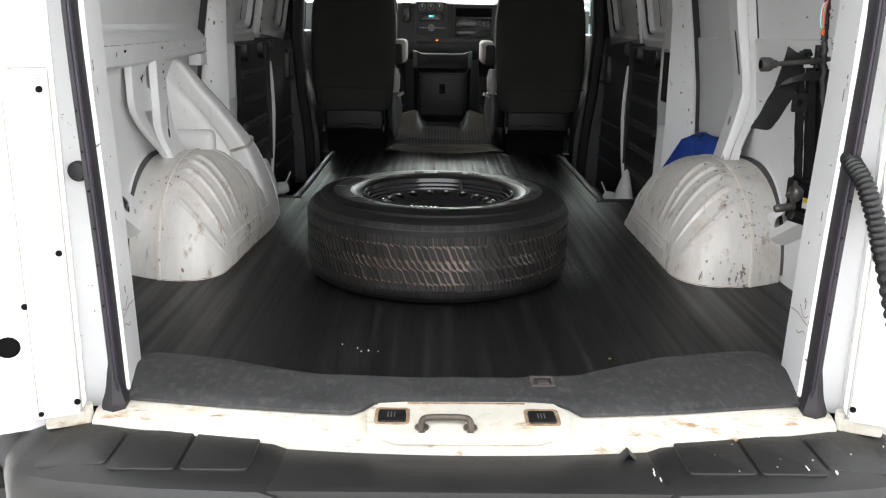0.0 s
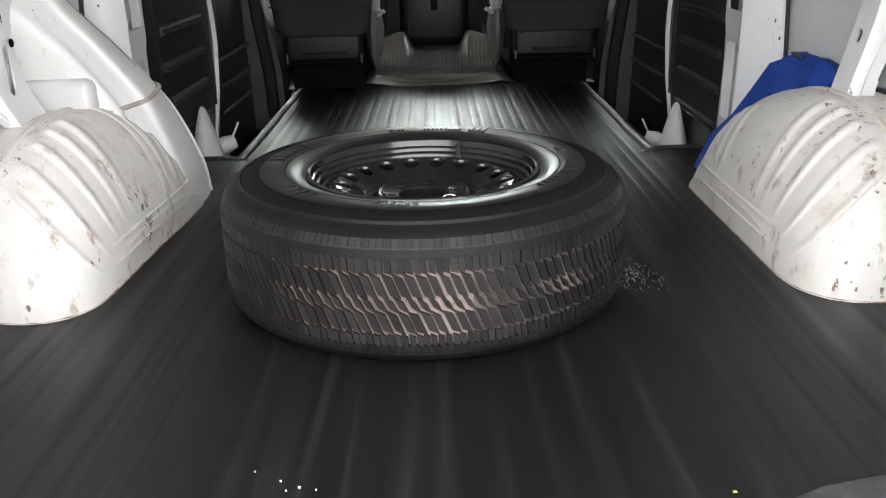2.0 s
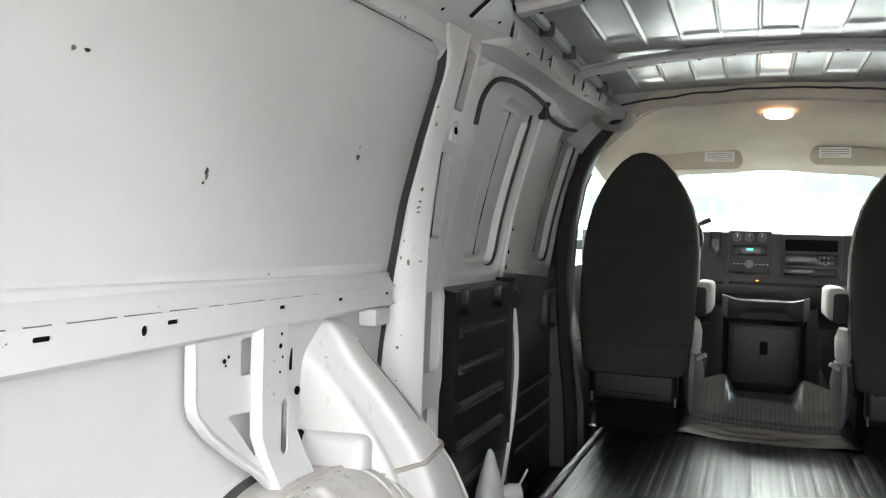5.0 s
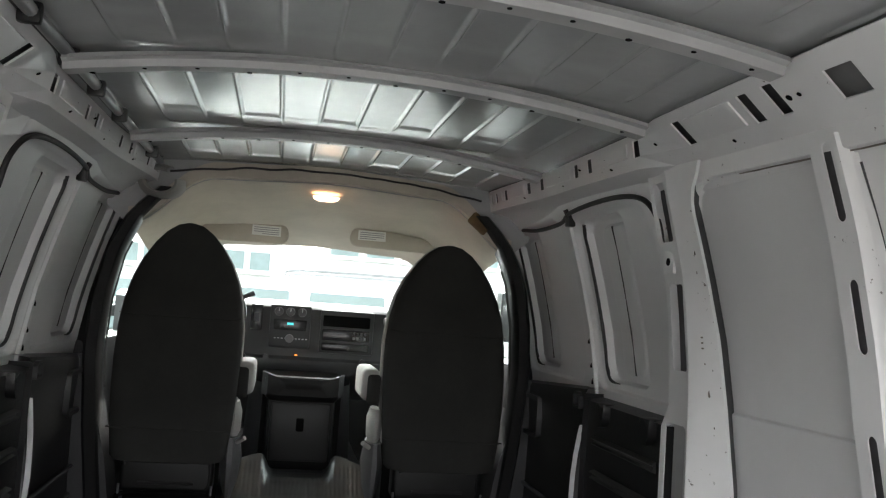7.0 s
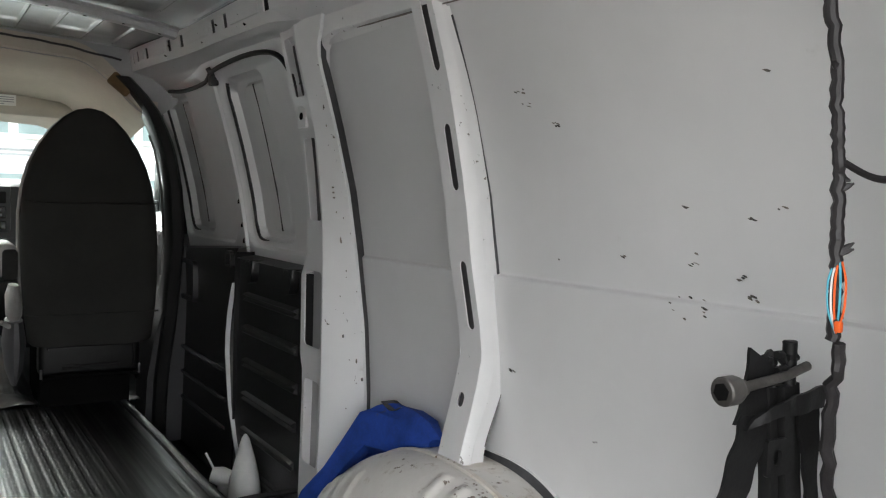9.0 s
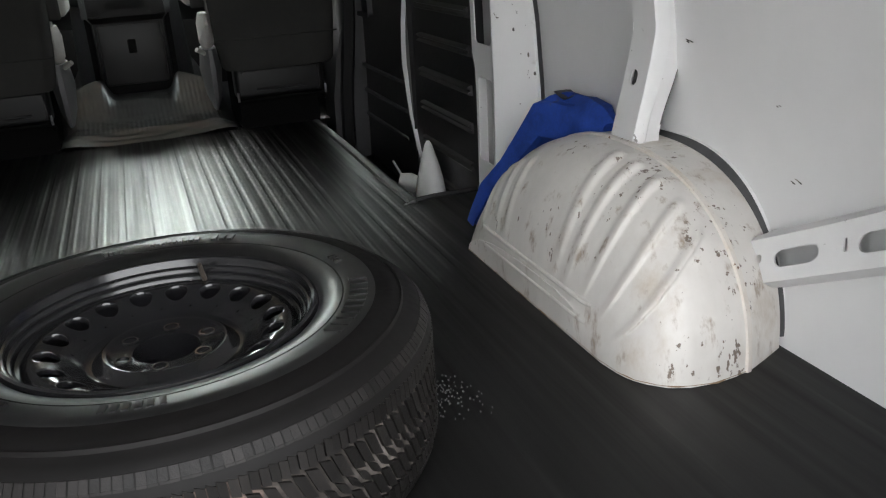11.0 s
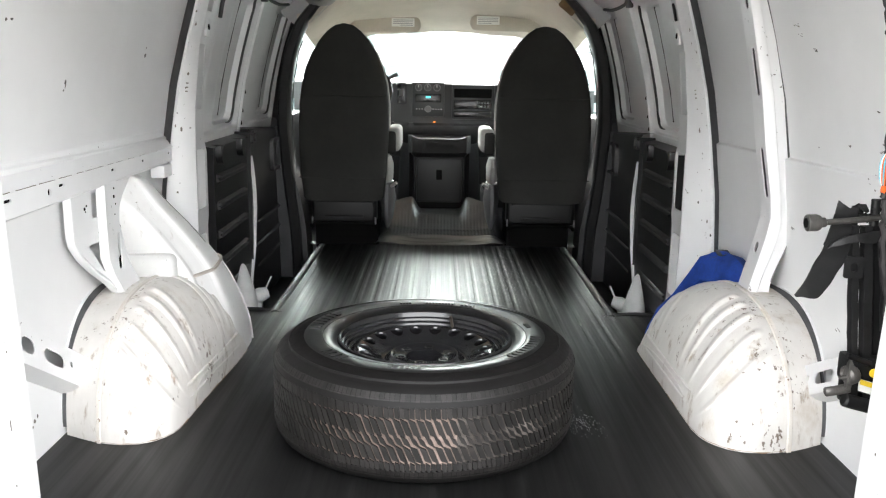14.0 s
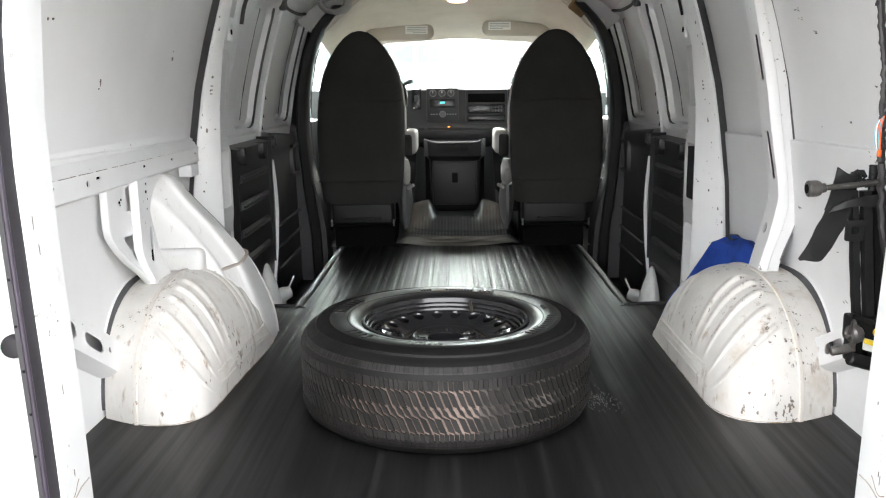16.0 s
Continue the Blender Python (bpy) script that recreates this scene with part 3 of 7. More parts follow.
def cant_rail(s):
    ob = thing("cant_rail", "white painted roof rail with rectangular cut-outs", "rail", "roof rails", "structure")

    def place(u, v, w):
        # u along the van, v from the lower (0) to the upper (1) edge
        f = ease(u, 1.76, 1.94)
        low, high = 0.765 - 0.068 * f, 0.657 + 0.026 * f
        return s * (low + (high - low) * v - rail_in(u) + (0.6 + 0.4 * f) * w), u, rail_low(u) + (rail_top(u) - rail_low(u)) * v + (0.8 - 0.65 * f) * w
    bm = bmesh.new()
    holes = [rounded(y - w / 2, y + w / 2, (0.34 if y > 1.2 else 0.40 if w < 0.07 else 0.30), (0.82 if y > 1.2 else 0.72), 0.006) for y, w in RAIL_HOLES]
    sheet(bm, [(0.1, 0.0), (3.25, 0.0), (3.25, 1.0), (0.1, 1.0)], holes, place, 0.004, 0.06)
    part("face", bm, WHITE, ob)
    # sheets behind the cut-outs carry their inner shade, darker ahead of y 1.25
    for y0, y1, mat in ((0.1, 1.25, CUTOUT_SHADE), (1.25, 3.25, SHADE_AND_SEALER)):
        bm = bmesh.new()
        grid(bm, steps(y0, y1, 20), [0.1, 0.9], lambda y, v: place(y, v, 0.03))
        part("cavity_shade", bm, mat, ob)
    # pressed pads between the cut-outs
    for y0, y1 in ((1.465, 1.665), (1.985, 2.225), (2.425, 2.66), (2.86, 3.015), (3.085, 3.13)):
        bm = bmesh.new()
        outline = rounded(y0, y1, 0.36, 0.82, 0.02)
        middle = (y0 + y1) / 2
        loft(bm, [[place(middle + (u - middle) * k, 0.59 + (v - 0.59) * k, -w) for u, v in outline] for k, w in ((1.0, -0.002), (0.97, 0.003), (0.93, 0.0036))])
        part("pressed_pad", bm, WHITE, ob, angle=25)
    bm = bmesh.new()
    grid(bm, steps(0.1, 3.25, 60), [0, 1, 2, 3], lambda y, k: [place(y, 0.0, 0.0), (s * (0.767 - 0.9 * rail_in(y)), y, rail_low(y) - 0.006 - 0.012 * ease(y, 1.76, 1.94)), (s * (0.775 - 0.8 * rail_in(y)), y, rail_low(y) - 0.017 - 0.012 * ease(y, 1.76, 1.94)), (s * 0.803, y, 1.205)][k])
    part("lower_flange", bm, WHITE, ob)
    # flange coloured near-black to paint the shadow gap below the roof skin
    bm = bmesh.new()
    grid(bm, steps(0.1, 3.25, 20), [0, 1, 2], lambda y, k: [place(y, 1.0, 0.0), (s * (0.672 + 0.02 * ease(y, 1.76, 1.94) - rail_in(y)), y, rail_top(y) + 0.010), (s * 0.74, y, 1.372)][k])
    part("upper_flange", bm, SHADE_AND_SEALER, ob, "rail flange darkened as the shadow gap under the roof skin")
    bm = bmesh.new()
    # header panel under the rail, with its rounded corner at the pillar
    shift = 0.085 if s > 0 else -0.01
    low = lambda y: interp([(0.28, 1.172), (0.5, 1.183), (1.3, 1.212), (1.62 + shift, 1.222), (1.69 + shift, 1.213), (1.73 + shift, 1.19), (1.755 + shift, 1.14), (1.77 + shift, 1.06)], y)
    rows = []
    for y in steps(0.28, 1.60, 12) + steps(1.62 + shift, 1.775 + shift, 16):
        z = low(y)
        rows.append([(s * 0.764, y, rail_low(y) + 0.001), (s * (wx(1.235) - 0.03), y, 1.236), (s * (wx(z) - 0.034), y, z + 0.006), (s * (wx(z) - 0.032), y, z + 0.001), (s * (wx(z) - 0.024), y, z - 0.001), (s * (wx(z) + 0.004), y, z + 0.004)])
    loft(bm, rows, closed=False, caps=False)
    part("header_panel", bm, WHITE, ob)
    bm = bmesh.new()
    tube(bm, [(s * (wx(low(y)) - 0.018), y, low(y) - 0.003 + 0.0012 * noise.noise(Vector((y * 16, s, 0)))) for y in steps(0.40, 1.60, 40)], [0.0016 + 0.0012 * noise.noise(Vector((y * 9, s, 2))) for y in steps(0.40, 1.60, 40)], 6)
    part("joint_sealer", bm, GRIME, ob, "dark sealer line under the header")
    for k, y in enumerate((0.62, 0.72, 1.02, 1.06, 1.27, 1.30, 1.55, 1.58, 1.84, 2.1, 2.14, 2.34, 2.5, 2.52, 2.82, 2.86)):
        bm = bmesh.new()
        v = 0.55 if k % 3 else 0.2
        p = place(y, v, 0)
        disc(bm, p, (-s * 0.5, 0, -0.8), 0.005 + 0.002 * (k % 2), 0.0015, 10)
        part("hole", bm, HOLE, ob)
    return ob


for s in (1, -1):
    cant_rail(s)


# rear frame round the door opening
OPENING = [(0.668, -0.02), (0.677, 0.3), (0.69, 0.6), (0.694, 0.8), (0.682, 1.0), (0.64, 1.12), (0.52, 1.19), (0.3, 1.215), (0.0, 1.22)]


def frame_loop(y, grow):
    right = [(x + grow, y, z + (grow if x < 0.6 else 0)) for x, z in OPENING]
    return right + [(-x, yy, z) for x, yy, z in right[-2::-1]]


bm = bmesh.new()
inner = [(x, y, z) for x, y, z in frame_loop(0.1, 0)]
outer = []
for x, y, z in inner:
    outer.append((math.copysign(wx(min(z, 1.2)) + 0.04, x) if abs(x) > 0.55 else x * 1.35, 0.1, z if abs(x) > 0.6 else z + 0.2))
rings = [[(x, 0.09, z) for x, _, z in inner], [(x * 1.004, 0.1, z) for x, _, z in inner], [(math.copysign(abs(x) + 0.026, x), 0.20, z) for x, _, z in inner], [(math.copysign(abs(x) + 0.040, x), 0.27, z) for x, _, z in inner],
         [(math.copysign(abs(x) + 0.10, x), 0.285, z + (0.05 if abs(x) < 0.6 else 0)) for x, _, z in inner], [(math.copysign(abs(x) + 0.16, x), 0.30, z + (0.1 if abs(x) < 0.6 else 0)) for x, _, z in inner]]
loft(bm, rings, closed=False, caps=False)
loft(bm, [[(x, 0.09, z) for x, _, z in inner], [(x * 1.02, 0.075, z) for x, _, z in inner], [(x, 0.07, z) for x, _, z in outer]], closed=False, caps=False)
frame_ob = tagged(part("wall_rear", bm, WHITE, angle=45), "white painted rear door frame, chipped", "door frame", kind="structure")


def jamb(s, y, z, proud=0.0):
    """A place on the inner face of the rear door frame."""
    x = interp([(b, a) for a, b in OPENING[:6]], z) + interp([(0.09, 0.0), (0.10, 0.003), (0.20, 0.026), (0.27, 0.040)], y)
    return Vector((s * (x - proud), y, z))


CHIPS = {1: [(0.10, 0.703, 0.010, 0.004), (0.13, 0.605, 0.002, 0.024), (0.118, 0.640, 0.007, 0.009), (0.13, 0.472, 0.010, 0.003), (0.115, 0.414, 0.004, 0.006), (0.13, 0.372, 0.002, 0.020), (0.12, 0.337, 0.005, 0.004), (0.14, 0.185, 0.003, 0.018), (0.15, 0.192, 0.003, 0.010), (0.20, 0.30, 0.003, 0.006)],
         -1: [(0.14, 0.593, 0.002, 0.018), (0.16, 0.348, 0.002, 0.018), (0.165, 0.194, 0.002, 0.014), (0.12, 0.64, 0.002, 0.022), (0.19, 0.46, 0.003, 0.003), (0.15, 0.25, 0.002, 0.004)]}
rng = random.Random(77)
for s in (1, -1):
    for y, z, wide, tall in CHIPS[s]:
        bm = bmesh.new()
        n = 8
        loft(bm, [[jamb(s, y + wide * (0.5 + rng.uniform(-0.12, 0.12)) * math.cos(2 * math.pi * k / n), z + tall * 0.5 * math.sin(2 * math.pi * k / n), proud) for k in range(n)] for proud in (-0.001, 0.0012)])
        part("chip", bm, GRIME, frame_ob)
    bm = bmesh.new()
    tube(bm, [jamb(s, y, 0.158 - 0.10 * (y - 0.10) + 0.002 * math.sin(40 * y), 0.0004) for y in steps(0.095, 0.255, 14)], 0.0014, 6)
    part("seam", bm, SEALER, frame_ob, "brown sealed joint across the foot of the frame")
    for z in (0.17, 0.128):
        bm = bmesh.new()
        rings = [[jamb(s, 0.10 + 0.15 * k, z + d + 0.008 * math.sin(9 * k + z * 50) - 0.012 * k, proud) for d, proud in ((-0.003, -0.001), (0.0, 0.0008), (0.003, -0.001))] for k in steps(0.05, 0.6, 8)]
        loft(bm, rings, closed=False, caps=False)
        part("scratch", bm, RUST_EDGE, frame_ob)
bm = bmesh.new()
tube(bm, [(-0.722, 0.085, 0.452), (-0.722, 0.066, 0.452), (-0.722, 0.060, 0.452), (-0.722, 0.058, 0.452)], [0.019, 0.019, 0.016, 0.010], 18)
part("door_buffer", bm, SEAL, frame_ob, "round black rubber door buffer")
bm = bmesh.new()
path = [(math.copysign(abs(x) + 0.012, x) if abs(x) > 0.3 else x, 0.05, z + (0.018 if abs(x) < 0.6 else 0)) for x, _, z in inner]
path = smooth_path(path, 3)
rings = []
for p in path:
    out = 1 if p.x > 0 else -1
    if abs(p.x) > 0.6:
        rings.append([p + Vector(d) for d in ((out * -0.006, 0.042, 0), (out * -0.008, 0.012, 0), (out * -0.004, -0.006, 0), (out * 0.006, -0.009, 0), (out * 0.011, 0.002, 0), (out * 0.012, 0.042, 0))])
    else:
        rings.append([p + Vector(d) for d in ((0, 0.045, -0.022), (0, 0.01, -0.026), (0, -0.012, -0.012), (0, -0.014, 0.014), (0, 0.0, 0.024), (0, 0.045, 0.024))])
loft(bm, rings)
seal_ob = tagged(part("door_seal", bm, SEAL), "dark rubber weatherstrip round the rear opening", "door seal", kind="structure")
bm = bmesh.new()
tube(bm, [p + Vector((-0.005 if p.x > 0 else 0.005, -0.006, 0)) if abs(p.x) > 0.6 else p + Vector((0, -0.008, -0.014)) for p in path], 0.0042, 8)
part("lip", bm, SEAL_LIP, seal_ob, "dark violet rounded lip of the seal")
for s in (1, -1):
    for z in (0.565, 0.492, 0.42, 0.35, 0.28, 0.20):
        p = min(path, key=lambda q: abs(q.z - z) + (10 if q.x * s < 0 else 0))
        bm = bmesh.new()
        disc(bm, (p.x + s * 0.002, p.y - 0.0085, z), (0, -1, 0), 0.0022, 0.0015, 8)
        part("pin_hole", bm, HOLE, seal_ob)
for s in (1, -1):
    bm = bmesh.new()
    loft(bm, [[(s * (0.684 + dx * k), 0.05 + dy * k, z) for dx, dy in ((-0.02, 0.03), (-0.022, -0.01), (0.0, -0.022), (0.024, -0.012), (0.02, 0.03))] for z, k in ((0.085, 0.3), (0.06, 0.46), (0.04, 0.56), (0.022, 0.7), (0.006, 0.92), (-0.004, 1.0), (-0.012, 0.92))])
    tagged(part("seal_foot", bm, SEAL), "thick moulded rubber end of the door weatherstrip", "door seal", "seal ends", "structure")


# sill, latch plate
def sill_y(x):
    return -0.005 + 0.10 * (abs(x) / 0.7) ** 2.0


bm = bmesh.new()
PROFILE = [(0.20, -0.004), (0.06, -0.004), (0.015, -0.006), (0.0, -0.010), (-0.045, -0.016), (-0.062, -0.022), (-0.070, -0.030), (-0.073, -0.07)]
loft(bm, [[(x, sill_y(x) * (0.85 if i > 2 else 0.6) + a, b + 0.004 * (abs(x) / 0.7)) for i, (a, b) in enumerate(PROFILE)] for x in steps(-0.72, 0.72, 36)], closed=False, caps=False)
sill = tagged(part("door_sill", bm, SILL_PAINT), "white painted rear sill, worn and rust-stained", "sill", kind="structure")
plate = thing("latch_plate", "worn white latch plate with two buffers on the rear sill", "latch plate", at=(0, -0.028, 0))
bm = bmesh.new()
outline = [(-0.19, 0.03), (-0.17, 0.068), (-0.12, 0.075), (0.12, 0.078), (0.17, 0.072), (0.195, 0.035), (0.19, -0.02), (0.13, -0.045), (-0.13, -0.048), (-0.185, -0.022)]
sheet(bm, outline, [rounded(-0.168, -0.115, -0.012, 0.04, 0.006), rounded(0.115, 0.168, -0.012, 0.04, 0.006)], lambda u, v, w: (u, v, 0.008 - 0.1 * max(0, -v) - w), 0.022, 0.03)
part("plate", bm, SILL_PAINT, plate)
bm = bmesh.new()
for x in (-0.1415, 0.1415):
    sheet(bm, rounded(x - 0.033, x + 0.033, -0.019, 0.047, 0.010), [rounded(x - 0.0268, x + 0.0268, -0.0122, 0.0402, 0.006)], lambda u, v, w: (u, v, 0.0088 - 0.1 * max(0, -v) - w), 0.001, 0.03)
sheet(bm, [(-0.115, 0.066), (0.115, 0.068), (0.113, 0.074), (-0.113, 0.072)], [], lambda u, v, w: (u, v, 0.0088 - w), 0.001, 0.03)
part("rust_stain", bm, RUST_EDGE, plate, "brown rust round the buffers")
for x in (-0.1415, 0.1415):
    bm = bmesh.new()
    box(bm, (x - 0.0255, -0.011, -0.01), (x + 0.0255, 0.039, 0.0105), 0.005)
    buffer = part("buffer", bm, PLASTIC, plate, "black plastic striker buffer")
    bm = bmesh.new()
    for k in range(3):
        box(bm, (x - 0.009 + k * 0.006, 0.004, 0.009), (x - 0.0065 + k * 0.006, 0.024, 0.0112), 0.0)
    part("rib", bm, SILVER, buffer)
bm = bmesh.new()
tube(bm, smooth_path([(-0.085, -0.045, 0.003), (-0.085, -0.02, 0.014), (-0.07, -0.008, 0.016), (-0.01, -0.008, 0.016), (0.004, -0.02, 0.014), (0.004, -0.045, 0.003)], 5), 0.006, 10)
for x in (-0.085, 0.004):
    disc(bm, (x, -0.030, 0.005), (0, 0, 1), 0.013, 0.004, 16)
part("striker", bm, RUST, plate, "rusty brown steel striker loop")

# rubber mat over the rear edge of the floor
bm = bmesh.new()
FRONT = [(-0.72, 0.26), (-0.69, 0.30), (-0.52, 0.262), (-0.42, 0.225), (-0.30, 0.183), (-0.1, 0.172), (0.1, 0.176), (0.24, 0.195), (0.34, 0.245), (0.44, 0.295), (0.6, 0.335), (0.69, 0.345), (0.715, 0.30)]


def mat_back(x):
    plain = sill_y(x) * 0.7 + 0.006
    return plain + (0.055 - plain) * (ease(abs(x - 0.003), 0.215, 0.185) if abs(x) < 0.22 else 0)


rows = []
for x in steps(-0.70, 0.70, 70):
    a, b = mat_back(x), interp(FRONT, x)
    rows.append([(x, a + (b - a) * t, 0.0105 + 0.003 * noise.noise(Vector((x * 6, t * 3, 1))) - (0.006 if t > 0.98 or t < 0.04 else 0)) for t in steps(0, 1, 10)])
loft(bm, [r + [(p[0], p[1], -0.003) for p in r[::-1]] for r in rows])
mat_ob = tagged(part("rubber_mat", bm, MAT), "worn grey-black rubber mat strip along the rear sill", "mat")
bm = bmesh.new()
sheet(bm, rounded(0.135, 0.185, 0.115, 0.165, 0.006), [rounded(0.142, 0.178, 0.122, 0.158, 0.004)], lambda u, v, w: (u, v, 0.015 - w), 0.003)
box(bm, (0.15, 0.126, 0.012), (0.174, 0.14, 0.015), 0.001)
part("moulded_mark", bm, FADED, mat_ob, "faint moulded square mark")


# ---- rear bumper ----
bumper = thing("rear_bumper", "black plastic step bumper, scuffed, with tread pads", "bumper")
for s in (1, -1):
    bm = bmesh.new()
    rings = []
    for x, top, back in ((0.27, -0.10, -0.22), (0.30, -0.065, -0.22), (0.33, -0.040, -0.218), (0.36, -0.031, -0.215), (0.55, -0.028, -0.21), (0.70, -0.028, -0.19), (0.80, -0.036, -0.15), (0.855, -0.05, -0.07), (0.885, -0.075, 0.10)):
        rings.append([(s * x, 0.16, top - 0.02), (s * x, 0.09, top), (s * x, back + 0.05, top - 0.004), (s * x, back + 0.015, top - 0.014), (s * x, back, top - 0.04), (s * x, back - 0.005, -0.34), (s * x, 0.16, -0.34)])
    loft(bm, rings)
    part("end_cap", bm, BUMPER, bumper)
    for x0, x1 in ((0.385, 0.505), (0.512, 0.632), (0.639, 0.765)):
        bm = bmesh.new()
        deep = 0.0 if x0 < 0.6 else 0.02
        outline = rounded(min(s * x0, s * x1), max(s * x0, s * x1), -0.155 + deep, -0.015, 0.012, 4)
        loft(bm, [[((s * (x0 + x1) / 2) + (u - s * (x0 + x1) / 2) * k, -0.085 + (v + 0.085) * k, z - 0.012 * max(0, -v) - 0.01 * ease(abs(u), 0.62, 0.8)) for u, v in outline] for k, z in ((1.0, -0.036), (1.0, -0.0275), (0.985, -0.0262), (0.96, -0.0258))])
        part("tread_pad", bm, BUMPER, bumper)
bm = bmesh.new()
box(bm, (-0.36, -0.20, -0.34), (0.36, 0.06, -0.041), 0.02)
part("centre_step", bm, BUMPER, bumper)
bm = bmesh.new()
loft(bm, [[(0.262, -0.10, -0.06), (0.262, -0.06, -0.06), (0.262, -0.08, -0.055)], [(0.295, -0.085, -0.030), (0.295, -0.055, -0.030), (0.295, -0.07, -0.026)], [(0.325, -0.10, -0.06), (0.325, -0.06, -0.06), (0.325, -0.08, -0.055)]])
part("locating_tab", bm, BUMPER, bumper)
rng = random.Random(21)
for k in range(22):
    bm = bmesh.new()
    x, y = (0.318 + 0.02 * rng.random(), -0.12 - 0.07 * rng.random()) if k < 6 else (rng.uniform(0.4, 0.8), rng.uniform(-0.15, -0.02))
    z = interp([(0.27, -0.10), (0.30, -0.065), (0.33, -0.040), (0.36, -0.031), (0.45, -0.027), (0.62, -0.0265), (0.8, -0.036)], x) - 0.012 * max(0, -y) * (k >= 9)
    a = rng.uniform(0.002, 0.008) if k < 9 else rng.uniform(0.0006, 0.0022)
    box(bm, (x - 0.0005, y - a, z - 0.003), (x + 0.0006 + 0.001 * (k % 2), y + a, z + 0.0015), 0.0)
    part("scratch", bm, PLASTIC_WHITE, bumper, "pale scrape in the black plastic")


# ---- rear doors, swung open ----
def rear_door(s):
    """White inner door panel, hinged at the rear corner; local x runs away from the hinge."""
    ob = thing("rear_door", "white painted rear van door standing open, bare inner panel", "van door", "rear doors", at=(s * 0.775, 0.015, 0))
    ob.rotation_euler = (0, 0, radians(-22 if s > 0 else 180 + 22))

    def place(u, v, w):
        return u, s * (-0.02 + w * 1.0), v
    bm = bmesh.new()
    sheet(bm, rounded(-0.045, 0.72, -0.005, 1.18, 0.03), [rounded(-0.005, 0.64, 0.665, 1.10, 0.05), rounded(0.055, 0.097, 0.122, 0.164, 0.0205, 8)], place, 0.004, 0.2)
    part("inner_panel", bm, WHITE, ob)
    bm = bmesh.new()
    sheet(bm, rounded(-0.045, 0.73, -0.05, 1.19, 0.05), [rounded(-0.005, 0.64, 0.665, 1.10, 0.05)], lambda u, v, w: (u, s * (0.035 + w), v), 0.006, 0.2)
    loft(bm, [[(u, s * y, v) for u, v in rounded(-0.045, 0.72, -0.005, 1.18, 0.03)] for y in (-0.02, 0.035)], caps=False)
    loft(bm, [[(u, s * y, v) for u, v in rounded(-0.005, 0.64, 0.665, 1.10, 0.05)] for y in (-0.02, 0.035)], caps=False)
    part("outer_panel", bm, WHITE, ob)
    bm = bmesh.new()
    box(bm, (0.135, min(s * -0.036, s * -0.016), 0.02), (0.70, max(s * -0.036, s * -0.016), 0.62), 0.003)
    part("raised_panel", bm, WHITE, ob)
    bm = bmesh.new()
    box(bm, (-0.034, min(s * -0.034, s * -0.019), 0.0), (0.036, max(s * -0.034, s * -0.019), 0.64), 0.003)
    edge_plate = part("edge_plate", bm, WHITE, ob)
    for k in range(7):
        for u in (-0.026, 0.028):
            bm = bmesh.new()
            v = 0.05 + 0.085 * k + (0.03 if u > 0 else 0)
            loft(bm, [[(u + a * q, s * (-0.0338 - d), v + b * q) for a, b in ((-0.007, -0.003), (0.007, -0.001), (0.007, 0.003), (-0.007, 0.002))] for q, d in ((1.0, -0.001), (0.9, 0.0012), (0.5, 0.002))])
            part("pressing", bm, WHITE, edge_plate)
    bm = bmesh.new()
    loft(bm, [[(0.128 + d + 0.004 * math.sin(14 * z), s * y, z) for d, y in ((-0.03, -0.020), (-0.022, -0.027), (-0.012, -0.030), (0.0, -0.026), (0.008, -0.0195))] for z in steps(0.03, 0.63, 24)], closed=False, caps=False)
    part("pressed_bead", bm, WHITE, ob)
    bm = bmesh.new()
    for u in (0.0385, -0.0365):
        tube(bm, [(u, s * -0.0205, 0.0), (u, s * -0.0205, 0.64)], 0.001, 6)
    tube(bm, [(0.038, s * -0.021, 0.642), (-0.036, s * -0.021, 0.642)], 0.001, 6)
    part("panel_joint", bm, SEALER, ob, "grey sealed joint beside the edge plate")
    bm = bmesh.new()
    sheet(bm, rounded(-0.015, 0.65, 0.655, 1.11, 0.05), [], lambda u, v, w: (u, s * (0.01 + w), v), 0.004, 0.3)
    pane = part("window_pane", bm, GLASS, ob)
    pane.visible_shadow = False
    for u, v, r in ((-0.021, 0.606, 0.006), (0.041, 0.218, 0.006), (-0.025, 0.316, 0.006), (-0.03, 0.026, 0.006), (0.033, 0.011, 0.005)):
        bm = bmesh.new()
        disc(bm, (u, s * (-0.034 if u < 0.036 else -0.02), v), (0, -s, 0), r, 0.002, 12)
        part("plug", bm, HOLE, ob)
    # black disc behind the round hole paints the shade inside the door
    bm = bmesh.new()
    disc(bm, (0.076, s * -0.010, 0.143), (0, s, 0), 0.024, 0.002, 16)
    part("recess_shade", bm, HOLE, ob)
    for z in (0.0, 0.92):
        bm = bmesh.new()
        box(bm, (-0.05, min(0, s * 0.02) - 0.01, z - 0.035), (0.03, max(0, s * 0.02) + 0.01, z - 0.005), 0.006)
        tube(bm, [(-0.045, 0, z - 0.045), (-0.045, 0, z + 0.005)], 0.011, 12)
        part("hinge", bm, SILL_PAINT, ob)
    return ob


for s in (1, -1):
    rear_door(s)
bm = bmesh.new()
path = smooth_path([(0.70, 0.075, 0.495), (0.69, 0.03, 0.485), (0.70, 0.0, 0.455), (0.722, -0.005, 0.40), (0.745, -0.005, 0.33), (0.775, -0.01, 0.22), (0.80, -0.01, 0.12)], 16)
tube(bm, path, [0.0155 + 0.0018 * (1 if k % 3 else -1) for k in range(len(path))], 14)
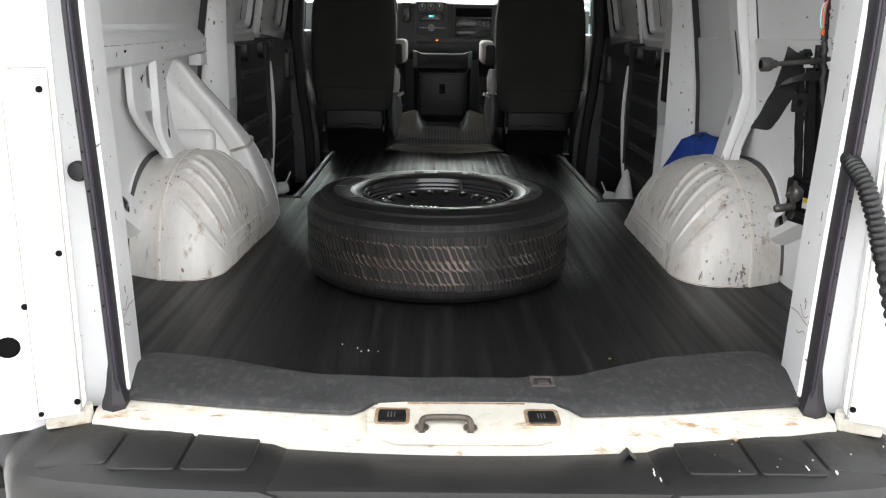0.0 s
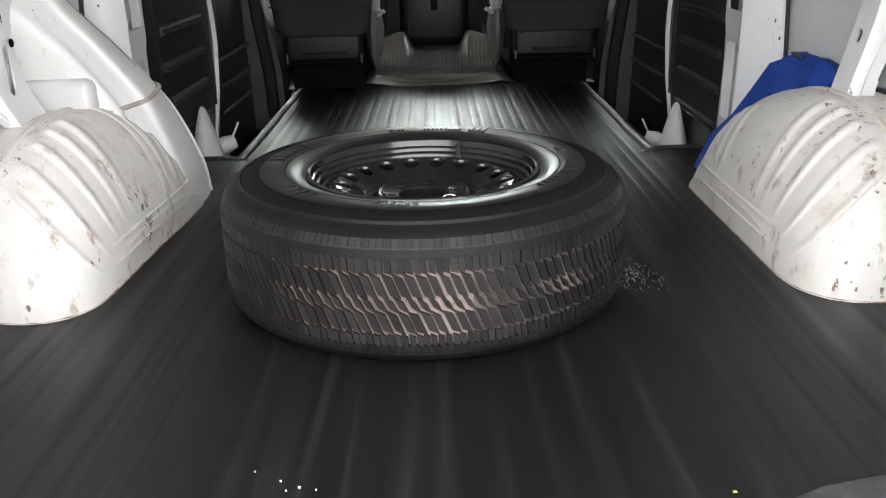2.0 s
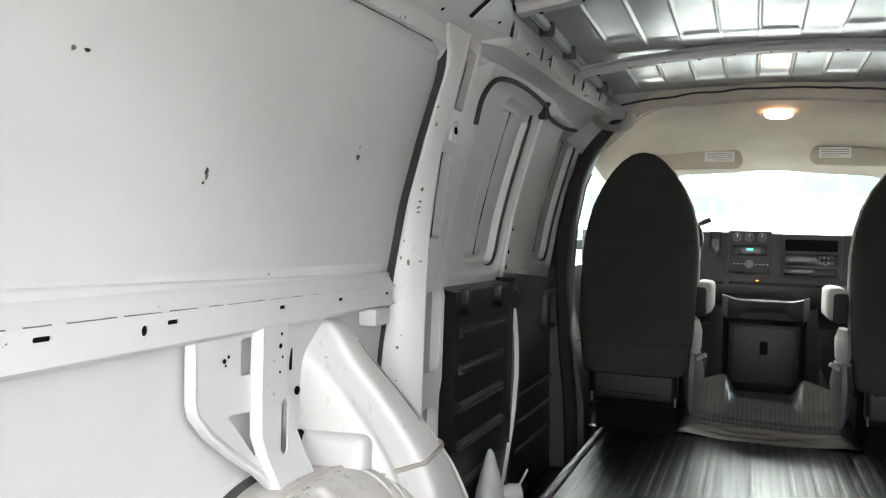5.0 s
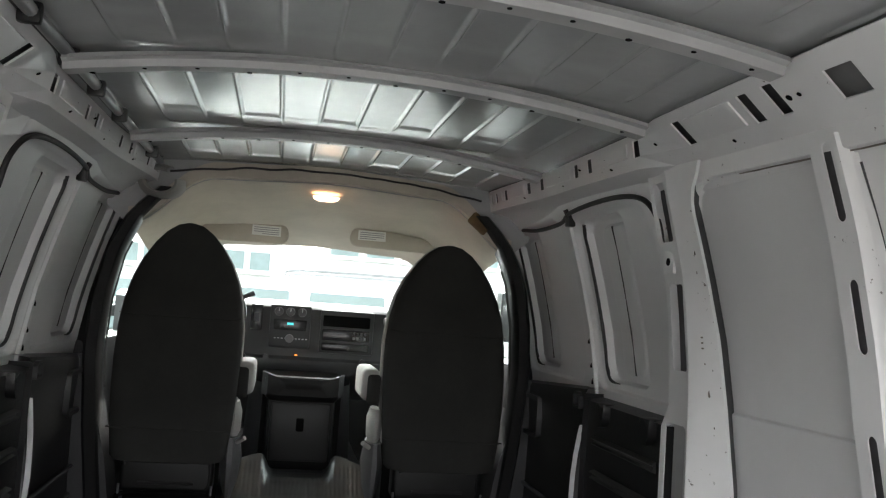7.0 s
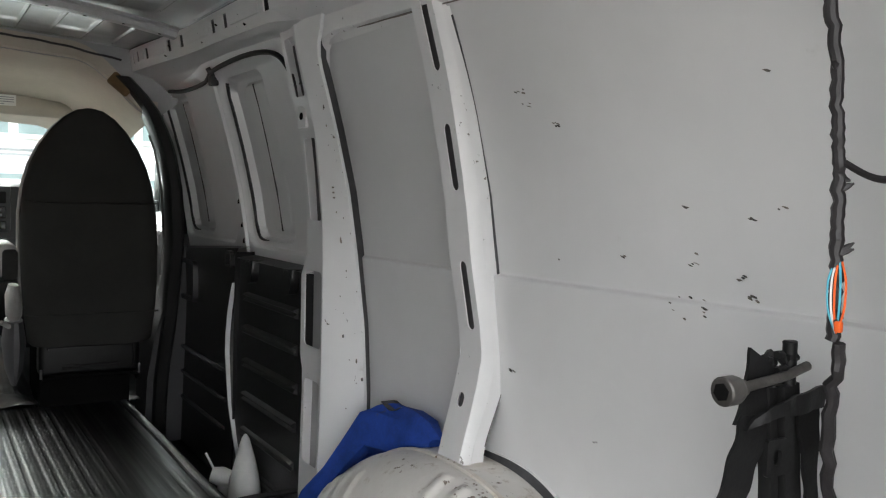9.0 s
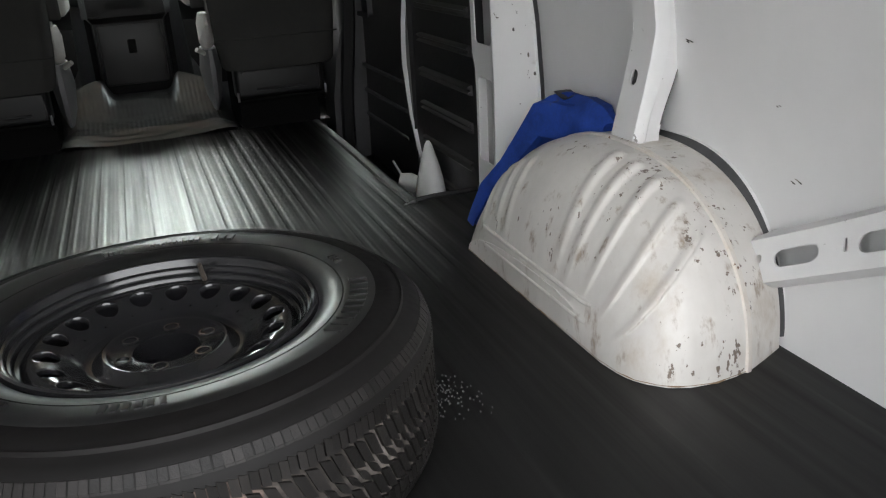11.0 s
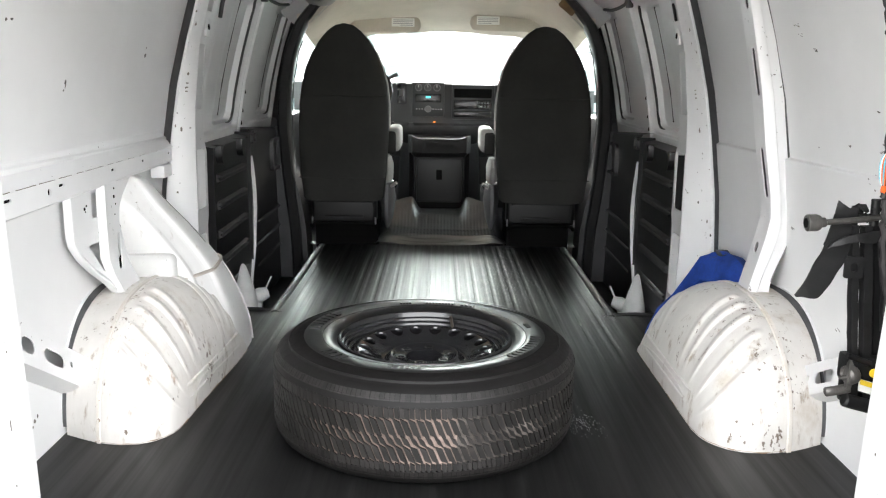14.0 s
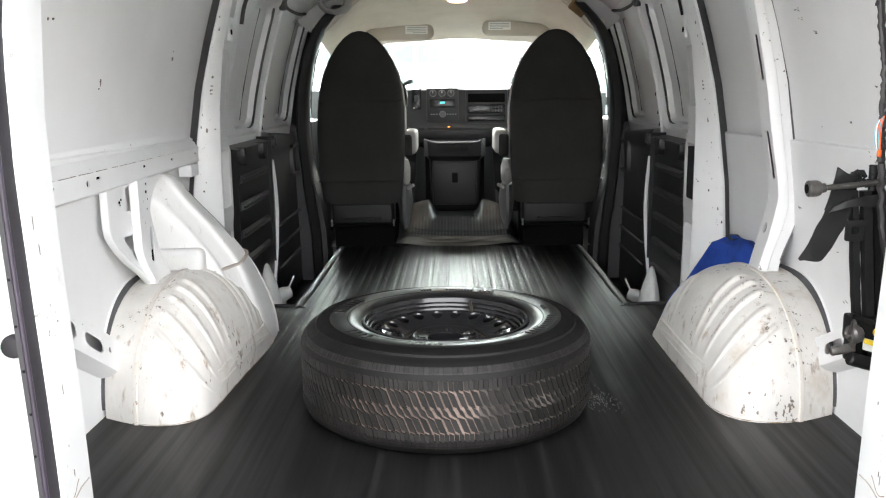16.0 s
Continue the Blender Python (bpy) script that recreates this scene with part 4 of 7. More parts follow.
tagged(part("cable_boot", bm, PLASTIC, angle=70), "black corrugated rubber cable boot between body and door", "cable boot")


# ---- wheel housings ----
def wheel_housing(s, y0, y1, top):
    """A ribbed arch over the wheel, open to the skin behind."""
    ob = thing("wheel_housing", "scuffed white ribbed wheel housing with rust and chipped paint", "wheel housing", "wheel housings", "structure")
    yc, ry = (y0 + y1) / 2, (y1 - y0) / 2
    lean = 0.0 if s > 0 else 0.028

    def near(x):
        """How far back the rounded nose reaches at a distance from the middle of the van."""
        return y0 - 0.83 + interp([(0.646, 0.985), (0.652, 0.94), (0.660, 0.912), (0.675, 0.888), (0.70, 0.862), (0.735, 0.846), (0.78, 0.840), (0.82, 0.843), (0.86, 0.852), (0.90, 0.868), (0.944, 0.888)], x)

    def arch_point(x, k, a, lift=0.0):
        ce, se = math.cos(a), math.sin(a)
        ce, se = math.copysign(abs(ce) ** 0.85, ce), abs(se) ** 0.85
        reach = yc - near(x) if ce > 0 else ry * (0.84 + 0.16 * k)
        y = yc - (reach + lift) * ce
        inner = lean * (1 - ease(y, 0.95, 1.6)) * max(0.0, 0.86 - x) / 0.214
        return s * (x + inner), y, (top * k + lift) * se - 0.004
    bm = bmesh.new()
    across = [(x, math.sqrt(max(0.06, 1 - ((0.822 - x) / 0.178) ** 2))) for x in [0.646, 0.648, 0.652, 0.658] + steps(0.664, 0.822, 28)]
    across += [(0.84, 1.0), (0.86, 0.998), (0.944, 0.99)]
    angles = steps(0, math.pi, 240)
    rings = []
    for x, k in across:
        ring = []
        for a in angles:
            rib = 0.0
            for degrees, width in ((40, 1.0), (53, 1.0), (65, 1.0), (75, 0.9), (83, 0.8), (112, 0.7), (121, 0.7), (130, 0.7), (139, 0.7)):
                # the ribs near the nose sweep back towards the floor
                sweep = (26 + 2.3 * max(0, 75 - degrees)) * (0.775 - x) if degrees < 100 else 0.0
                d = math.degrees(a) - degrees + sweep
                tall = (1 - ease(-d, 0.2, 1.8) if d < 0 else 1 - ease(d, 0.8, 3.6)) * (0.5 + 0.5 * width)
                rib = max(rib, tall * (1 - ease(x, 0.725, 0.75)) if degrees > 100 else tall)
            rib *= ease(x, 0.650, 0.668) * (1 - ease(x, 0.79, 0.82)) * 0.0095
            ring.append(arch_point(x, k, a, rib))
        rings.append(ring)
    loft(bm, rings, closed=False, caps=False)
    foot_in = [bm.verts.new((v[0], v[1], -0.01)) for v in rings[0]]
    bm.verts.ensure_lookup_table()
    n = len(angles)
    for i in range(n - 1):
        bm.faces.new((bm.verts[i], bm.verts[i + 1], foot_in[i + 1], foot_in[i]))
    part("arch", bm, SCUFFED, ob, angle=50)
    bm = bmesh.new()
    # weld flange where inner and outer halves meet, and the beads along the inner side
    rows = []
    for a in steps(0, math.pi, 64):
        rows.append([arch_point(x, 1.0, a, d + 0.0012 * noise.noise(Vector((a * 9, x * 60, s)))) for x, d in ((0.840, -0.002), (0.8435, 0.004), (0.853, 0.0045), (0.857, -0.002))])
    loft(bm, rows, closed=False, caps=False)
    part("weld_flange", bm, RUSTY_SEAM, ob, "paint flaking to rust along the weld seam")
    for z in (0.05, 0.085):
        bm = bmesh.new()
        half = ry * 0.84 * (1 - (z / top) ** 2) ** 0.5
        x = 0.822 - 0.178 * math.sqrt(max(0.0, 1 - (z / top) ** 2)) + 0.002
        slant = lambda k: lean * (1 - ease(yc + half * k, 0.95, 1.6))
        tube(bm, [(s * (x + 0.006 + slant(-0.62)), yc - half * 0.62, z), (s * (x + slant(-0.55)), yc - half * 0.55, z), (s * (x + slant(0)), yc, z), (s * (x + slant(0.75)), yc + half * 0.75, z), (s * (x + 0.006 + slant(0.85)), yc + half * 0.85, z)], 0.005, 8)
        part("bead", bm, SCUFFED, ob)
        bm = bmesh.new()
        tube(bm, [(s * (x + 0.001 + slant(k)), yc + half * k, z - 0.0058) for k in (-0.5, -0.2, 0.1, 0.4, 0.72)], [0.0008, 0.002, 0.0012, 0.0022, 0.0008], 6)
        part("grime_line", bm, GRIME, ob, "dark dirt under the pressed bead")
    if s < 0:
        # lapped strap where the front half of the housing begins
        for y, wide in ((1.352, 0.018), (1.388, 0.010)):
            bm = bmesh.new()
            rows = []
            for x, k in across[1:-3]:
                ring = []
                for dy, lift in ((-wide, -0.001), (-wide * 0.8, 0.004), (wide * 0.8, 0.004), (wide, -0.001)):
                    reach = ry * (0.84 + 0.16 * k)
                    ce = -min(1.0, (y + dy - yc) / reach)
                    a = math.acos(math.copysign(abs(ce) ** (1 / 0.85), ce))
                    ring.append(arch_point(x, k, a, lift))
                rows.append(ring)
            loft(bm, rows, closed=False, caps=False)
            part("strap", bm, SCUFFED, ob)
    # near-black strip that paints the shade where the housing meets the skin
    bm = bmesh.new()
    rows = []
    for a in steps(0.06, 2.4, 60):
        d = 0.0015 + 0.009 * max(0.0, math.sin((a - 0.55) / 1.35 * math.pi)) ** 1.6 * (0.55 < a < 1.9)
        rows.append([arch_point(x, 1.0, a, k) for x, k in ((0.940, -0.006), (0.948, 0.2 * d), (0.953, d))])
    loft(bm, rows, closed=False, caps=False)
    part("gap_shade", bm, SHADE_AND_SEALER, ob, "dark strip painted as the shade between housing and skin")
    bm = bmesh.new()
    loft(bm, [[row[2], (s * (wx(row[2][2]) + 0.004), row[2][1], row[2][2] + 0.002)] for row in rows], closed=False, caps=False)
    part("skin_lip", bm, WHITE, ob)
    bm = bmesh.new()
    foot = [Vector((arch_point(x, k, 0.0)[0], near(x) - 0.001, 0.003)) for x, k in across[-2::-1]]
    foot += [Vector((arch_point(0.646, 0.25, a)[0] - s * 0.001, arch_point(0.646, 0.25, a)[1], 0.003)) for a in steps(0.1, 3.0, 40)]
    tube(bm, [Vector(p) + Vector((0, 0, 0.002 * noise.noise(Vector(p) * 40))) for p in foot], [0.0005 + 0.0032 * max(0, noise.noise(Vector(p) * 25)) for p in foot], 6)
    part("rusty_edge", bm, RUST_EDGE, ob, "rust along the foot of the housing")
    return ob


wheel_housing(1, 0.83, 1.66, 0.315)
left_housing = wheel_housing(-1, 0.83, 1.62, 0.315)
left_housing["label"] = "scuffed white ribbed wheel housing beneath the filler cover"

# filler-pipe cover that rises from the left housing
cover = thing("filler_cover", "white pressed-steel filler pipe cover above the wheel housing", "pipe cover", kind="structure")
bm = bmesh.new()
LEVELS = [(-0.004, 0.653, 1.40, 1.717), (0.10, 0.662, 1.40, 1.695), (0.237, 0.695, 1.39, 1.635), (0.317, 0.725, 1.385, 1.585), (0.42, 0.79, 1.37, 1.545), (0.50, 0.85, 1.358, 1.505), (0.55, 0.885, 1.362, 1.485), (0.58, 0.91, 1.375, 1.465), (0.592, 0.93, 1.39, 1.45)]
rings = []
for z, x, a, b in LEVELS:
    c = b - a
    rings.append([(-0.975, a - 0.03, z), (-x - 0.07, a - 0.012, z), (-x - 0.045, a + 0.08 * c, z), (-x - 0.018, a + 0.26 * c, z), (-x, a + 0.36 * c, z), (-x, a + 0.8 * c, z), (-x - 0.008, a + 0.93 * c, z), (-x - 0.03, b, z), (-0.975, b + 0.015, z)])
columns = [smooth_path([ring[i] for ring in rings], 5) for i in range(len(rings[0]))]
rows = [smooth_path([column[k] for column in columns], 4) for k in range(len(columns[0]))]
loft(bm, rows + [[Vector((-0.985, p.y, 0.598)) for p in rows[-1]]], closed=False, caps=False)
part("cover", bm, COVER_PAINT, cover, angle=60)
bm = bmesh.new()
tube(bm, smooth_path([(-0.83, 1.362, 0.275), (-0.785, 1.375, 0.285), (-0.759, 1.402, 0.29), (-0.733, 1.44, 0.295), (-0.716, 1.464, 0.30), (-0.716, 1.545, 0.31), (-0.724, 1.575, 0.315), (-0.748, 1.59, 0.32)], 6), 0.0055, 8)
part("seam", bm, SEALER, cover, "brownish sealed seam")
bm = bmesh.new()
tube(bm, smooth_path([(-0.882, 1.462, 0.545), (-0.85, 1.477, 0.50), (-0.79, 1.51, 0.42), (-0.757, 1.527, 0.37)], 6), 0.0016, 6)
part("scratch", bm, OLD_STEEL, cover)
bm = bmesh.new()
box(bm, (-0.965, 1.33, 0.25), (-0.80, 1.43, 0.368), 0.028, 4)
part("ledge", bm, COVER_PAINT, cover)

# ---- left side rail and bracket ----
rail = thing("side_rail", "white pressed-steel rail with slots along the van side", "rail", kind="structure")
SLOTS = [(0.35, 0.03), (0.596, 0.03), (0.845, 0.026), (1.16, 0.022), (1.395, 0.02), (1.635, 0.018)]
bm = bmesh.new()
sheet(bm, [(0.28, 0.598), (1.665, 0.612), (1.665, 0.655), (0.28, 0.652)], [rounded(y - w / 2, y + w / 2, 0.634, 0.641, 0.003) for y, w in SLOTS] + [rounded(0.775, 0.79, 0.622, 0.638, 0.007)],
      lambda u, v, w: (-0.892 - w, u, v), 0.003, 0.15)
part("face", bm, WHITE, rail)
# black strips behind the cut slots, their inner shade as colour
for y, w in SLOTS + [(0.7825, 0.012)]:
    bm = bmesh.new()
    box(bm, (-0.899, y - w / 2 - 0.003, 0.63 if w > 0.015 else 0.62), (-0.8962, y + w / 2 + 0.003, 0.645 if w > 0.015 else 0.64), 0.0)
    part("slot", bm, HOLE, rail)
bm = bmesh.new()
loft(bm, [[(-0.892, y, 0.652), (-0.905, y, 0.662), (-0.91, y, 0.672), (-0.93, y, 0.685), (-0.935, y, 0.712), (-0.945, y, 0.72)] for y in steps(0.28, 1.69, 12)], closed=False, caps=False)
part("upper_step", bm, WHITE, rail)
bm = bmesh.new()
loft(bm, [[(-0.892, y, 0.598 + 0.01 * (y - 0.28)), (-0.91, y, 0.588 + 0.01 * (y - 0.28)), (-0.962, y, 0.572 + 0.016 * (y - 0.28))] for y in steps(0.28, 1.69, 12)], closed=False, caps=False)
part("lower_flange", bm, WHITE, rail)
rng = random.Random(31)
y = 0.30
while y < 1.6:
    run = rng.uniform(0.03, 0.12)
    bm = bmesh.new()
    tube(bm, [(-0.8935, y + run * k, 0.6535 + 0.0012 * noise.noise(Vector((y + run * k, 0, 5)) * 30)) for k in steps(0, 1, 6)], 0.0011, 5)
    part("seam_gap", bm, GRIME, rail, "dark broken joint line")
    y += run + rng.uniform(0.012, 0.03)
bm = bmesh.new()
box(bm, (-0.93, 1.56, 0.565), (-0.885, 1.64, 0.605), 0.006)
part("end_tab", bm, WHITE, rail)
bm = bmesh.new()
wob = [(-0.942, y, 0.722 + 0.004 * noise.noise(Vector((y * 9, 0, 0)))) for y in steps(0.3, 1.68, 40)]
tube(bm, wob, 0.0035, 5)
part("sealant", bm, TAPE, rail, "dark dried sealant line")
bracket = thing("side_bracket", "white pressed-steel bracket between side rail and wheel housing", "bracket", kind="structure")
OUT = [(0.925, 0.605), (0.927, 0.50), (0.935, 0.478), (0.975, 0.438), (1.11, 0.345), (1.165, 0.295), (1.20, 0.29), (1.19, 0.61)]
bm = bmesh.new()


def bracket_place(u, v, w):
    return -0.915 + 0.02 * ease(v, 0.40, 0.29) + 0.004 * (1 - ease(abs(u - 1.0), 0.03, 0.04)) * ease(v, 0.47, 0.49) - w, u, v


sheet(bm, OUT, [rounded(1.062, 1.108, 0.522, 0.588, 0.006), [(1.028, 0.456), (1.034, 0.459), (1.108, 0.453), (1.112, 0.449), (1.119, 0.374), (1.113, 0.370), (1.108, 0.374)]], bracket_place, 0.003, 0.03)
part("plate", bm, WHITE, bracket)
bm = bmesh.new()
edge = [bracket_place(u, v, -0.001) for u, v in ((0.925, 0.60), (0.926, 0.55), (0.928, 0.50), (0.936, 0.476), (0.976, 0.437), (1.04, 0.392), (1.11, 0.344), (1.165, 0.294))]
loft(bm, [[Vector(p) + Vector((0.007, -0.002, -0.002)), Vector(p) + Vector((0.005, -0.005, -0.004)), Vector(p) + Vector((-0.006, -0.007, -0.005)), Vector(p) + Vector((-0.012, -0.006, -0.004))] for p in edge], closed=False, caps=False)
loft(bm, [[Vector(p) + Vector((0.007, -0.002, -0.002)), Vector(p) + Vector((0.004, 0.004, 0.003)), Vector(p) + Vector((0.0, 0.007, 0.005))] for p in edge], closed=False, caps=False)
part("flange", bm, WHITE, bracket)
for y, z, r in ((1.006, 0.556, 0.004), (1.018, 0.562, 0.003), (1.01, 0.548, 0.002)):
    bm = bmesh.new()
    disc(bm, bracket_place(y, z, 0), (1, 0, 0), r, 0.0015, 10)
    part("hole", bm, HOLE, bracket)


# the raised channel down the front of the bracket
def channel_place(u, v, w):
    return -0.895 + 0.022 * ease(v, 0.38, 0.29) - w, u, v


LEFT = [(0.612, 1.102), (0.51, 1.102), (0.41, 1.106), (0.355, 1.130), (0.288, 1.150)]
RIGHT = [(0.612, 1.184), (0.50, 1.186), (0.405, 1.226), (0.325, 1.262), (0.288, 1.276)]
bm = bmesh.new()
sheet(bm, [(u, v) for v, u in LEFT] + [(u, v) for v, u in RIGHT[::-1]], [rounded(1.170, 1.194, 0.362, 0.465, 0.0118)], channel_place, 0.003, 0.03)
part("channel", bm, WHITE, bracket)
bm = bmesh.new()
for side, out in ((LEFT, -0.006), (RIGHT, 0.003)):
    loft(bm, [[channel_place(u, v, 0.001), channel_place(u + out * 0.5, v, 0.004), channel_place(u + out, v, 0.022)] for v, u in side], closed=False, caps=False)
part("channel_side", bm, WHITE, bracket)
# grey sheet behind the slot, its shade given as colour
bm = bmesh.new()
box(bm, (-0.9125, 1.165, 0.355), (-0.909, 1.20, 0.47), 0.0)
part("slot_shade", bm, CUTOUT_SHADE, bracket)
for u, v, rr in ((1.160, 0.566, 0.0048), (1.163, 0.588, 0.003), (1.168, 0.545, 0.0025), (1.16, 0.518, 0.0025)):
    bm = bmesh.new()
    disc(bm, channel_place(u, v, 0.0005), (1, 0, 0), rr, 0.0015, 10)
    part("hole", bm, HOLE, bracket)
bm = bmesh.new()
box(bm, (-0.8945, 1.225, 0.321), (-0.884, 1.242, 0.325), 0.001)
part("slit", bm, HOLE, bracket)
bm = bmesh.new()
disc(bm, (-0.945, 1.312, 0.455), (1, 0, 0), 0.009, 0.003, 12)
disc(bm, (-0.943, 1.318, 0.345), (1, 0, 0), 0.03, 0.003, 16)
box(bm, (-0.947, 1.282, 0.50), (-0.943, 1.289, 0.60), 0.002)
tagged(part("wall_hole", bm, HOLE), "dark round holes in the inner panel", "hole", kind="structure")


def lower_bar(s):
    """Slotted bar that runs from the wheel housing up to the rear corner."""
    ob = thing("lower_bar", "white slotted steel bar behind the wheel housing", "bar", "lower bars", "structure")
    bm = bmesh.new()
    slope, foot = (0.485, 0.131) if s > 0 else (0.585, 0.126)
    low = lambda y: foot + (0.90 - max(y, 0.45)) * slope + max(0.0, 0.45 - y) * 0.2
    tall = lambda y: (0.081 if s > 0 else 0.088) + 0.008 * ease(y, 0.8, 0.5)

    def place(u, v, w):
        return s * (0.905 + w - 0.02 * ease(u, 0.6, 0.3)), u, low(u) + v * 10 * tall(u)
    holes = [rounded(y0, y1, 0.030, 0.068, 0.018) for y0, y1 in (((0.780, 0.874), (0.612, 0.706), (0.46, 0.55)) if s > 0 else ((0.724, 0.820), (0.626, 0.684), (0.47, 0.542)))] + ([rounded(0.904, 0.920, 0.046, 0.066, 0.008), rounded(0.726, 0.733, 0.040, 0.066, 0.003)] if s > 0 else [rounded(0.850, 0.864, 0.046, 0.064, 0.007)])
    sheet(bm, [(0.30, 0), (0.93, 0), (0.955, 0.06), (0.95, 0.1), (0.30, 0.1)], holes, place, 0.003, 0.05)
    part("face", bm, WHITE, ob)
    bm = bmesh.new()
    for v, d in ((0.0, -0.02), (1.0, 0.012)):
        loft(bm, [[place(y, v / 10, 0), (s * 0.925, y, low(y) + v * tall(y) + d * 0.6), (s * 0.965, y, low(y) + v * tall(y) + d)] for y in steps(0.30, 0.94, 12)], closed=False, caps=False)
    part("flange", bm, WHITE, ob)
    bm = bmesh.new()
    q = place(0.60, 0.055, 0)
    box(bm, (min(q[0], q[0] - s * 0.006), 0.585, q[2] - 0.02), (max(q[0], q[0] - s * 0.006), 0.62, q[2] + 0.018), 0.003)
    part("clip", bm, PLASTIC_WHITE, ob)
    return ob


for s in (1, -1):
    lower_bar(s)


# ---- pillars ----
def side_pillar(s):
    """The pillar behind the side doors, with its column of slots."""
    ob = thing("side_pillar", "white boxed pillar with slots behind the side door", "pillar", "side pillars", "structure")
    face = lambda z: interp([(-0.3, 0.82), (0.0, 0.832), (0.3, 0.838), (0.64, 0.836), (0.775, 0.832), (0.9, 0.82), (0.985, 0.808), (1.1, 0.779), (1.2, 0.752), (1.264, 0.74)], z)
    Y0 = 1.872 if s > 0 else 1.742

    def place(u, v, w):
        return s * (face(v) + 0.006 * ease(u, Y0 + 0.012, Y0 + 0.02) + w), u, v
    bm = bmesh.new()
    slots = [rounded(Y0 + 0.028, Y0 + 0.092, 1.09, 1.235, 0.008), rounded(Y0 + 0.022, Y0 + 0.092, 0.77, 0.985, 0.008), rounded(Y0 + 0.020, Y0 + 0.128, 0.43, 0.635, 0.014), rounded(Y0 + 0.024, Y0 + 0.12, 0.11, 0.34, 0.012)]
    outline = [(Y0, v) if u == 1.80 else (Y0 + u - 1.815, v) for u, v in ((1.80, 0.0), (1.95, 0.0), (1.955, 0.36), (1.97, 0.40), (1.97, 0.62), (1.93, 0.68), (1.925, 1.264), (1.80, 1.264))]
    sheet(bm, outline, slots, place, 0.003, 0.045)
    part("face", bm, WHITE, ob)
    deep = 0.076 if s > 0 else 0.05
    # the broad plain side, turned obliquely to the rear, and its return to the skin
    def band(z):
        out, flare = max(wx(z) - 0.046, face(z) + 0.012), 0.07 * ease(z, 1.14, 1.27) ** 1.6
        return [(face(z), Y0), (face(z) + 0.004, Y0 - 0.008), (face(z) + 0.5 * (out - face(z)), Y0 - 0.036 - 0.5 * flare), (out, Y0 - deep - flare), (out + 0.008, Y0 - deep + 0.001 - flare), (out + 0.012, Y0 - deep + 0.008 - flare)]
    bm = bmesh.new()
    zs = steps(0.0, 1.264, 44)
    loft(bm, [[(s * x, y, z) for x, y in band(z)] for z in zs], closed=False, caps=False)
    part("side", bm, WHITE, ob)
    bm = bmesh.new()
    edge = lambda z: interp([(0, 1.95), (0.36, 1.955), (0.40, 1.97), (0.62, 1.97), (0.68, 1.93), (1.26, 1.925)], z)
    loft(bm, [[(s * (face(z) + 0.008), Y0 + edge(z) - 1.816, z), (s * (face(z) + 0.05), Y0 + edge(z) - 1.808, z), (s * (wx(z) - 0.03), max(2.03, Y0 + edge(z) - 1.80), z)] for z in zs], closed=False, caps=False)
    part("front_flange", bm, WHITE, ob)
    # shade inside the slots as colour: grey low down, near-black above
    for lo, hi, mat in ((0.0, 0.70, BOW), (0.70, 1.264, SHADE_AND_SEALER)):
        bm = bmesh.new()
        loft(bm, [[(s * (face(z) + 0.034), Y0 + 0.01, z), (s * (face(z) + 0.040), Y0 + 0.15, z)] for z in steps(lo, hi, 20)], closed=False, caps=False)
        part("backing_shade", bm, mat, ob)
    # one dark strip for the sealer and the shade of the gap behind it
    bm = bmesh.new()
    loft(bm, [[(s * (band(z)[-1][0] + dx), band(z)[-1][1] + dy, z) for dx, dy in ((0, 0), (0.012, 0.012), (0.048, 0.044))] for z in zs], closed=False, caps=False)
    part("joint_sealer", bm, SHADE_AND_SEALER, ob, "dark sealer and painted shade in the joint between pillar and skin")
    bm = bmesh.new()
    q = place(Y0 + 0.03, 1.03, 0)
    box(bm, (min(q[0], q[0] - s * 0.010), Y0 + 0.034, 1.01), (max(q[0], q[0] - s * 0.010), Y0 + 0.088, 1.07), 0.004)
    clip = part("anchor_clip", bm, WHITE, ob)
    bm = bmesh.new()
    disc(bm, (q[0] - s * 0.010, Y0 + 0.06, 1.04), (-s, 0, 0), 0.010, 0.002, 10)
    part("hole", bm, HOLE, clip)
    rng = random.Random(5 + s)
    normal = (-s * 0.5, -0.86, 0)
    for k in range(34):
        bm = bmesh.new()
        z, t = 0.05 + 1.12 * k / 34 + 0.05 * rng.random(), rng.random()
        (xa, ya), (xb, yb) = band(z)[2], band(z)[3]
        p = Vector((s * (xa + (xb - xa) * t), ya + (yb - ya) * t, z))
        r = 0.0008 + 0.0034 * rng.random() ** 3
        disc(bm, p - 0.001 * Vector(normal), normal, r, 0.0016, 7)
        bmesh.ops.scale(bm, vec=(1, 1, rng.uniform(0.5, 2.6)), verts=bm.verts, space=Matrix.Translation(-p))
        part("chip", bm, GRIME if k % 3 else OLD_STEEL, ob)
    bm = bmesh.new()
    for k in range(3):
        z = 0.83 + 0.013 * k
        x, y = band(z)[2]
        box(bm, (s * x - 0.004, y - 0.003, z), (s * x + 0.004, y - 0.001, z + 0.004), 0.0)
    part("stamp_mark", bm, GRIME, ob)
    return ob


for s in (1, -1):
    side_pillar(s)

# slender slotted post on the right, standing on the wheel housing
post = thing("slotted_post", "white slotted steel post on the wheel housing", "post", kind="structure")
CURVE = [(0.285, 0.848), (0.36, 0.866), (0.43, 0.885), (0.52, 0.903), (0.58, 0.896), (0.715, 0.869), (0.857, 0.848), (0.986, 0.820), (1.1, 0.796), (1.2, 0.772), (1.3, 0.745)]


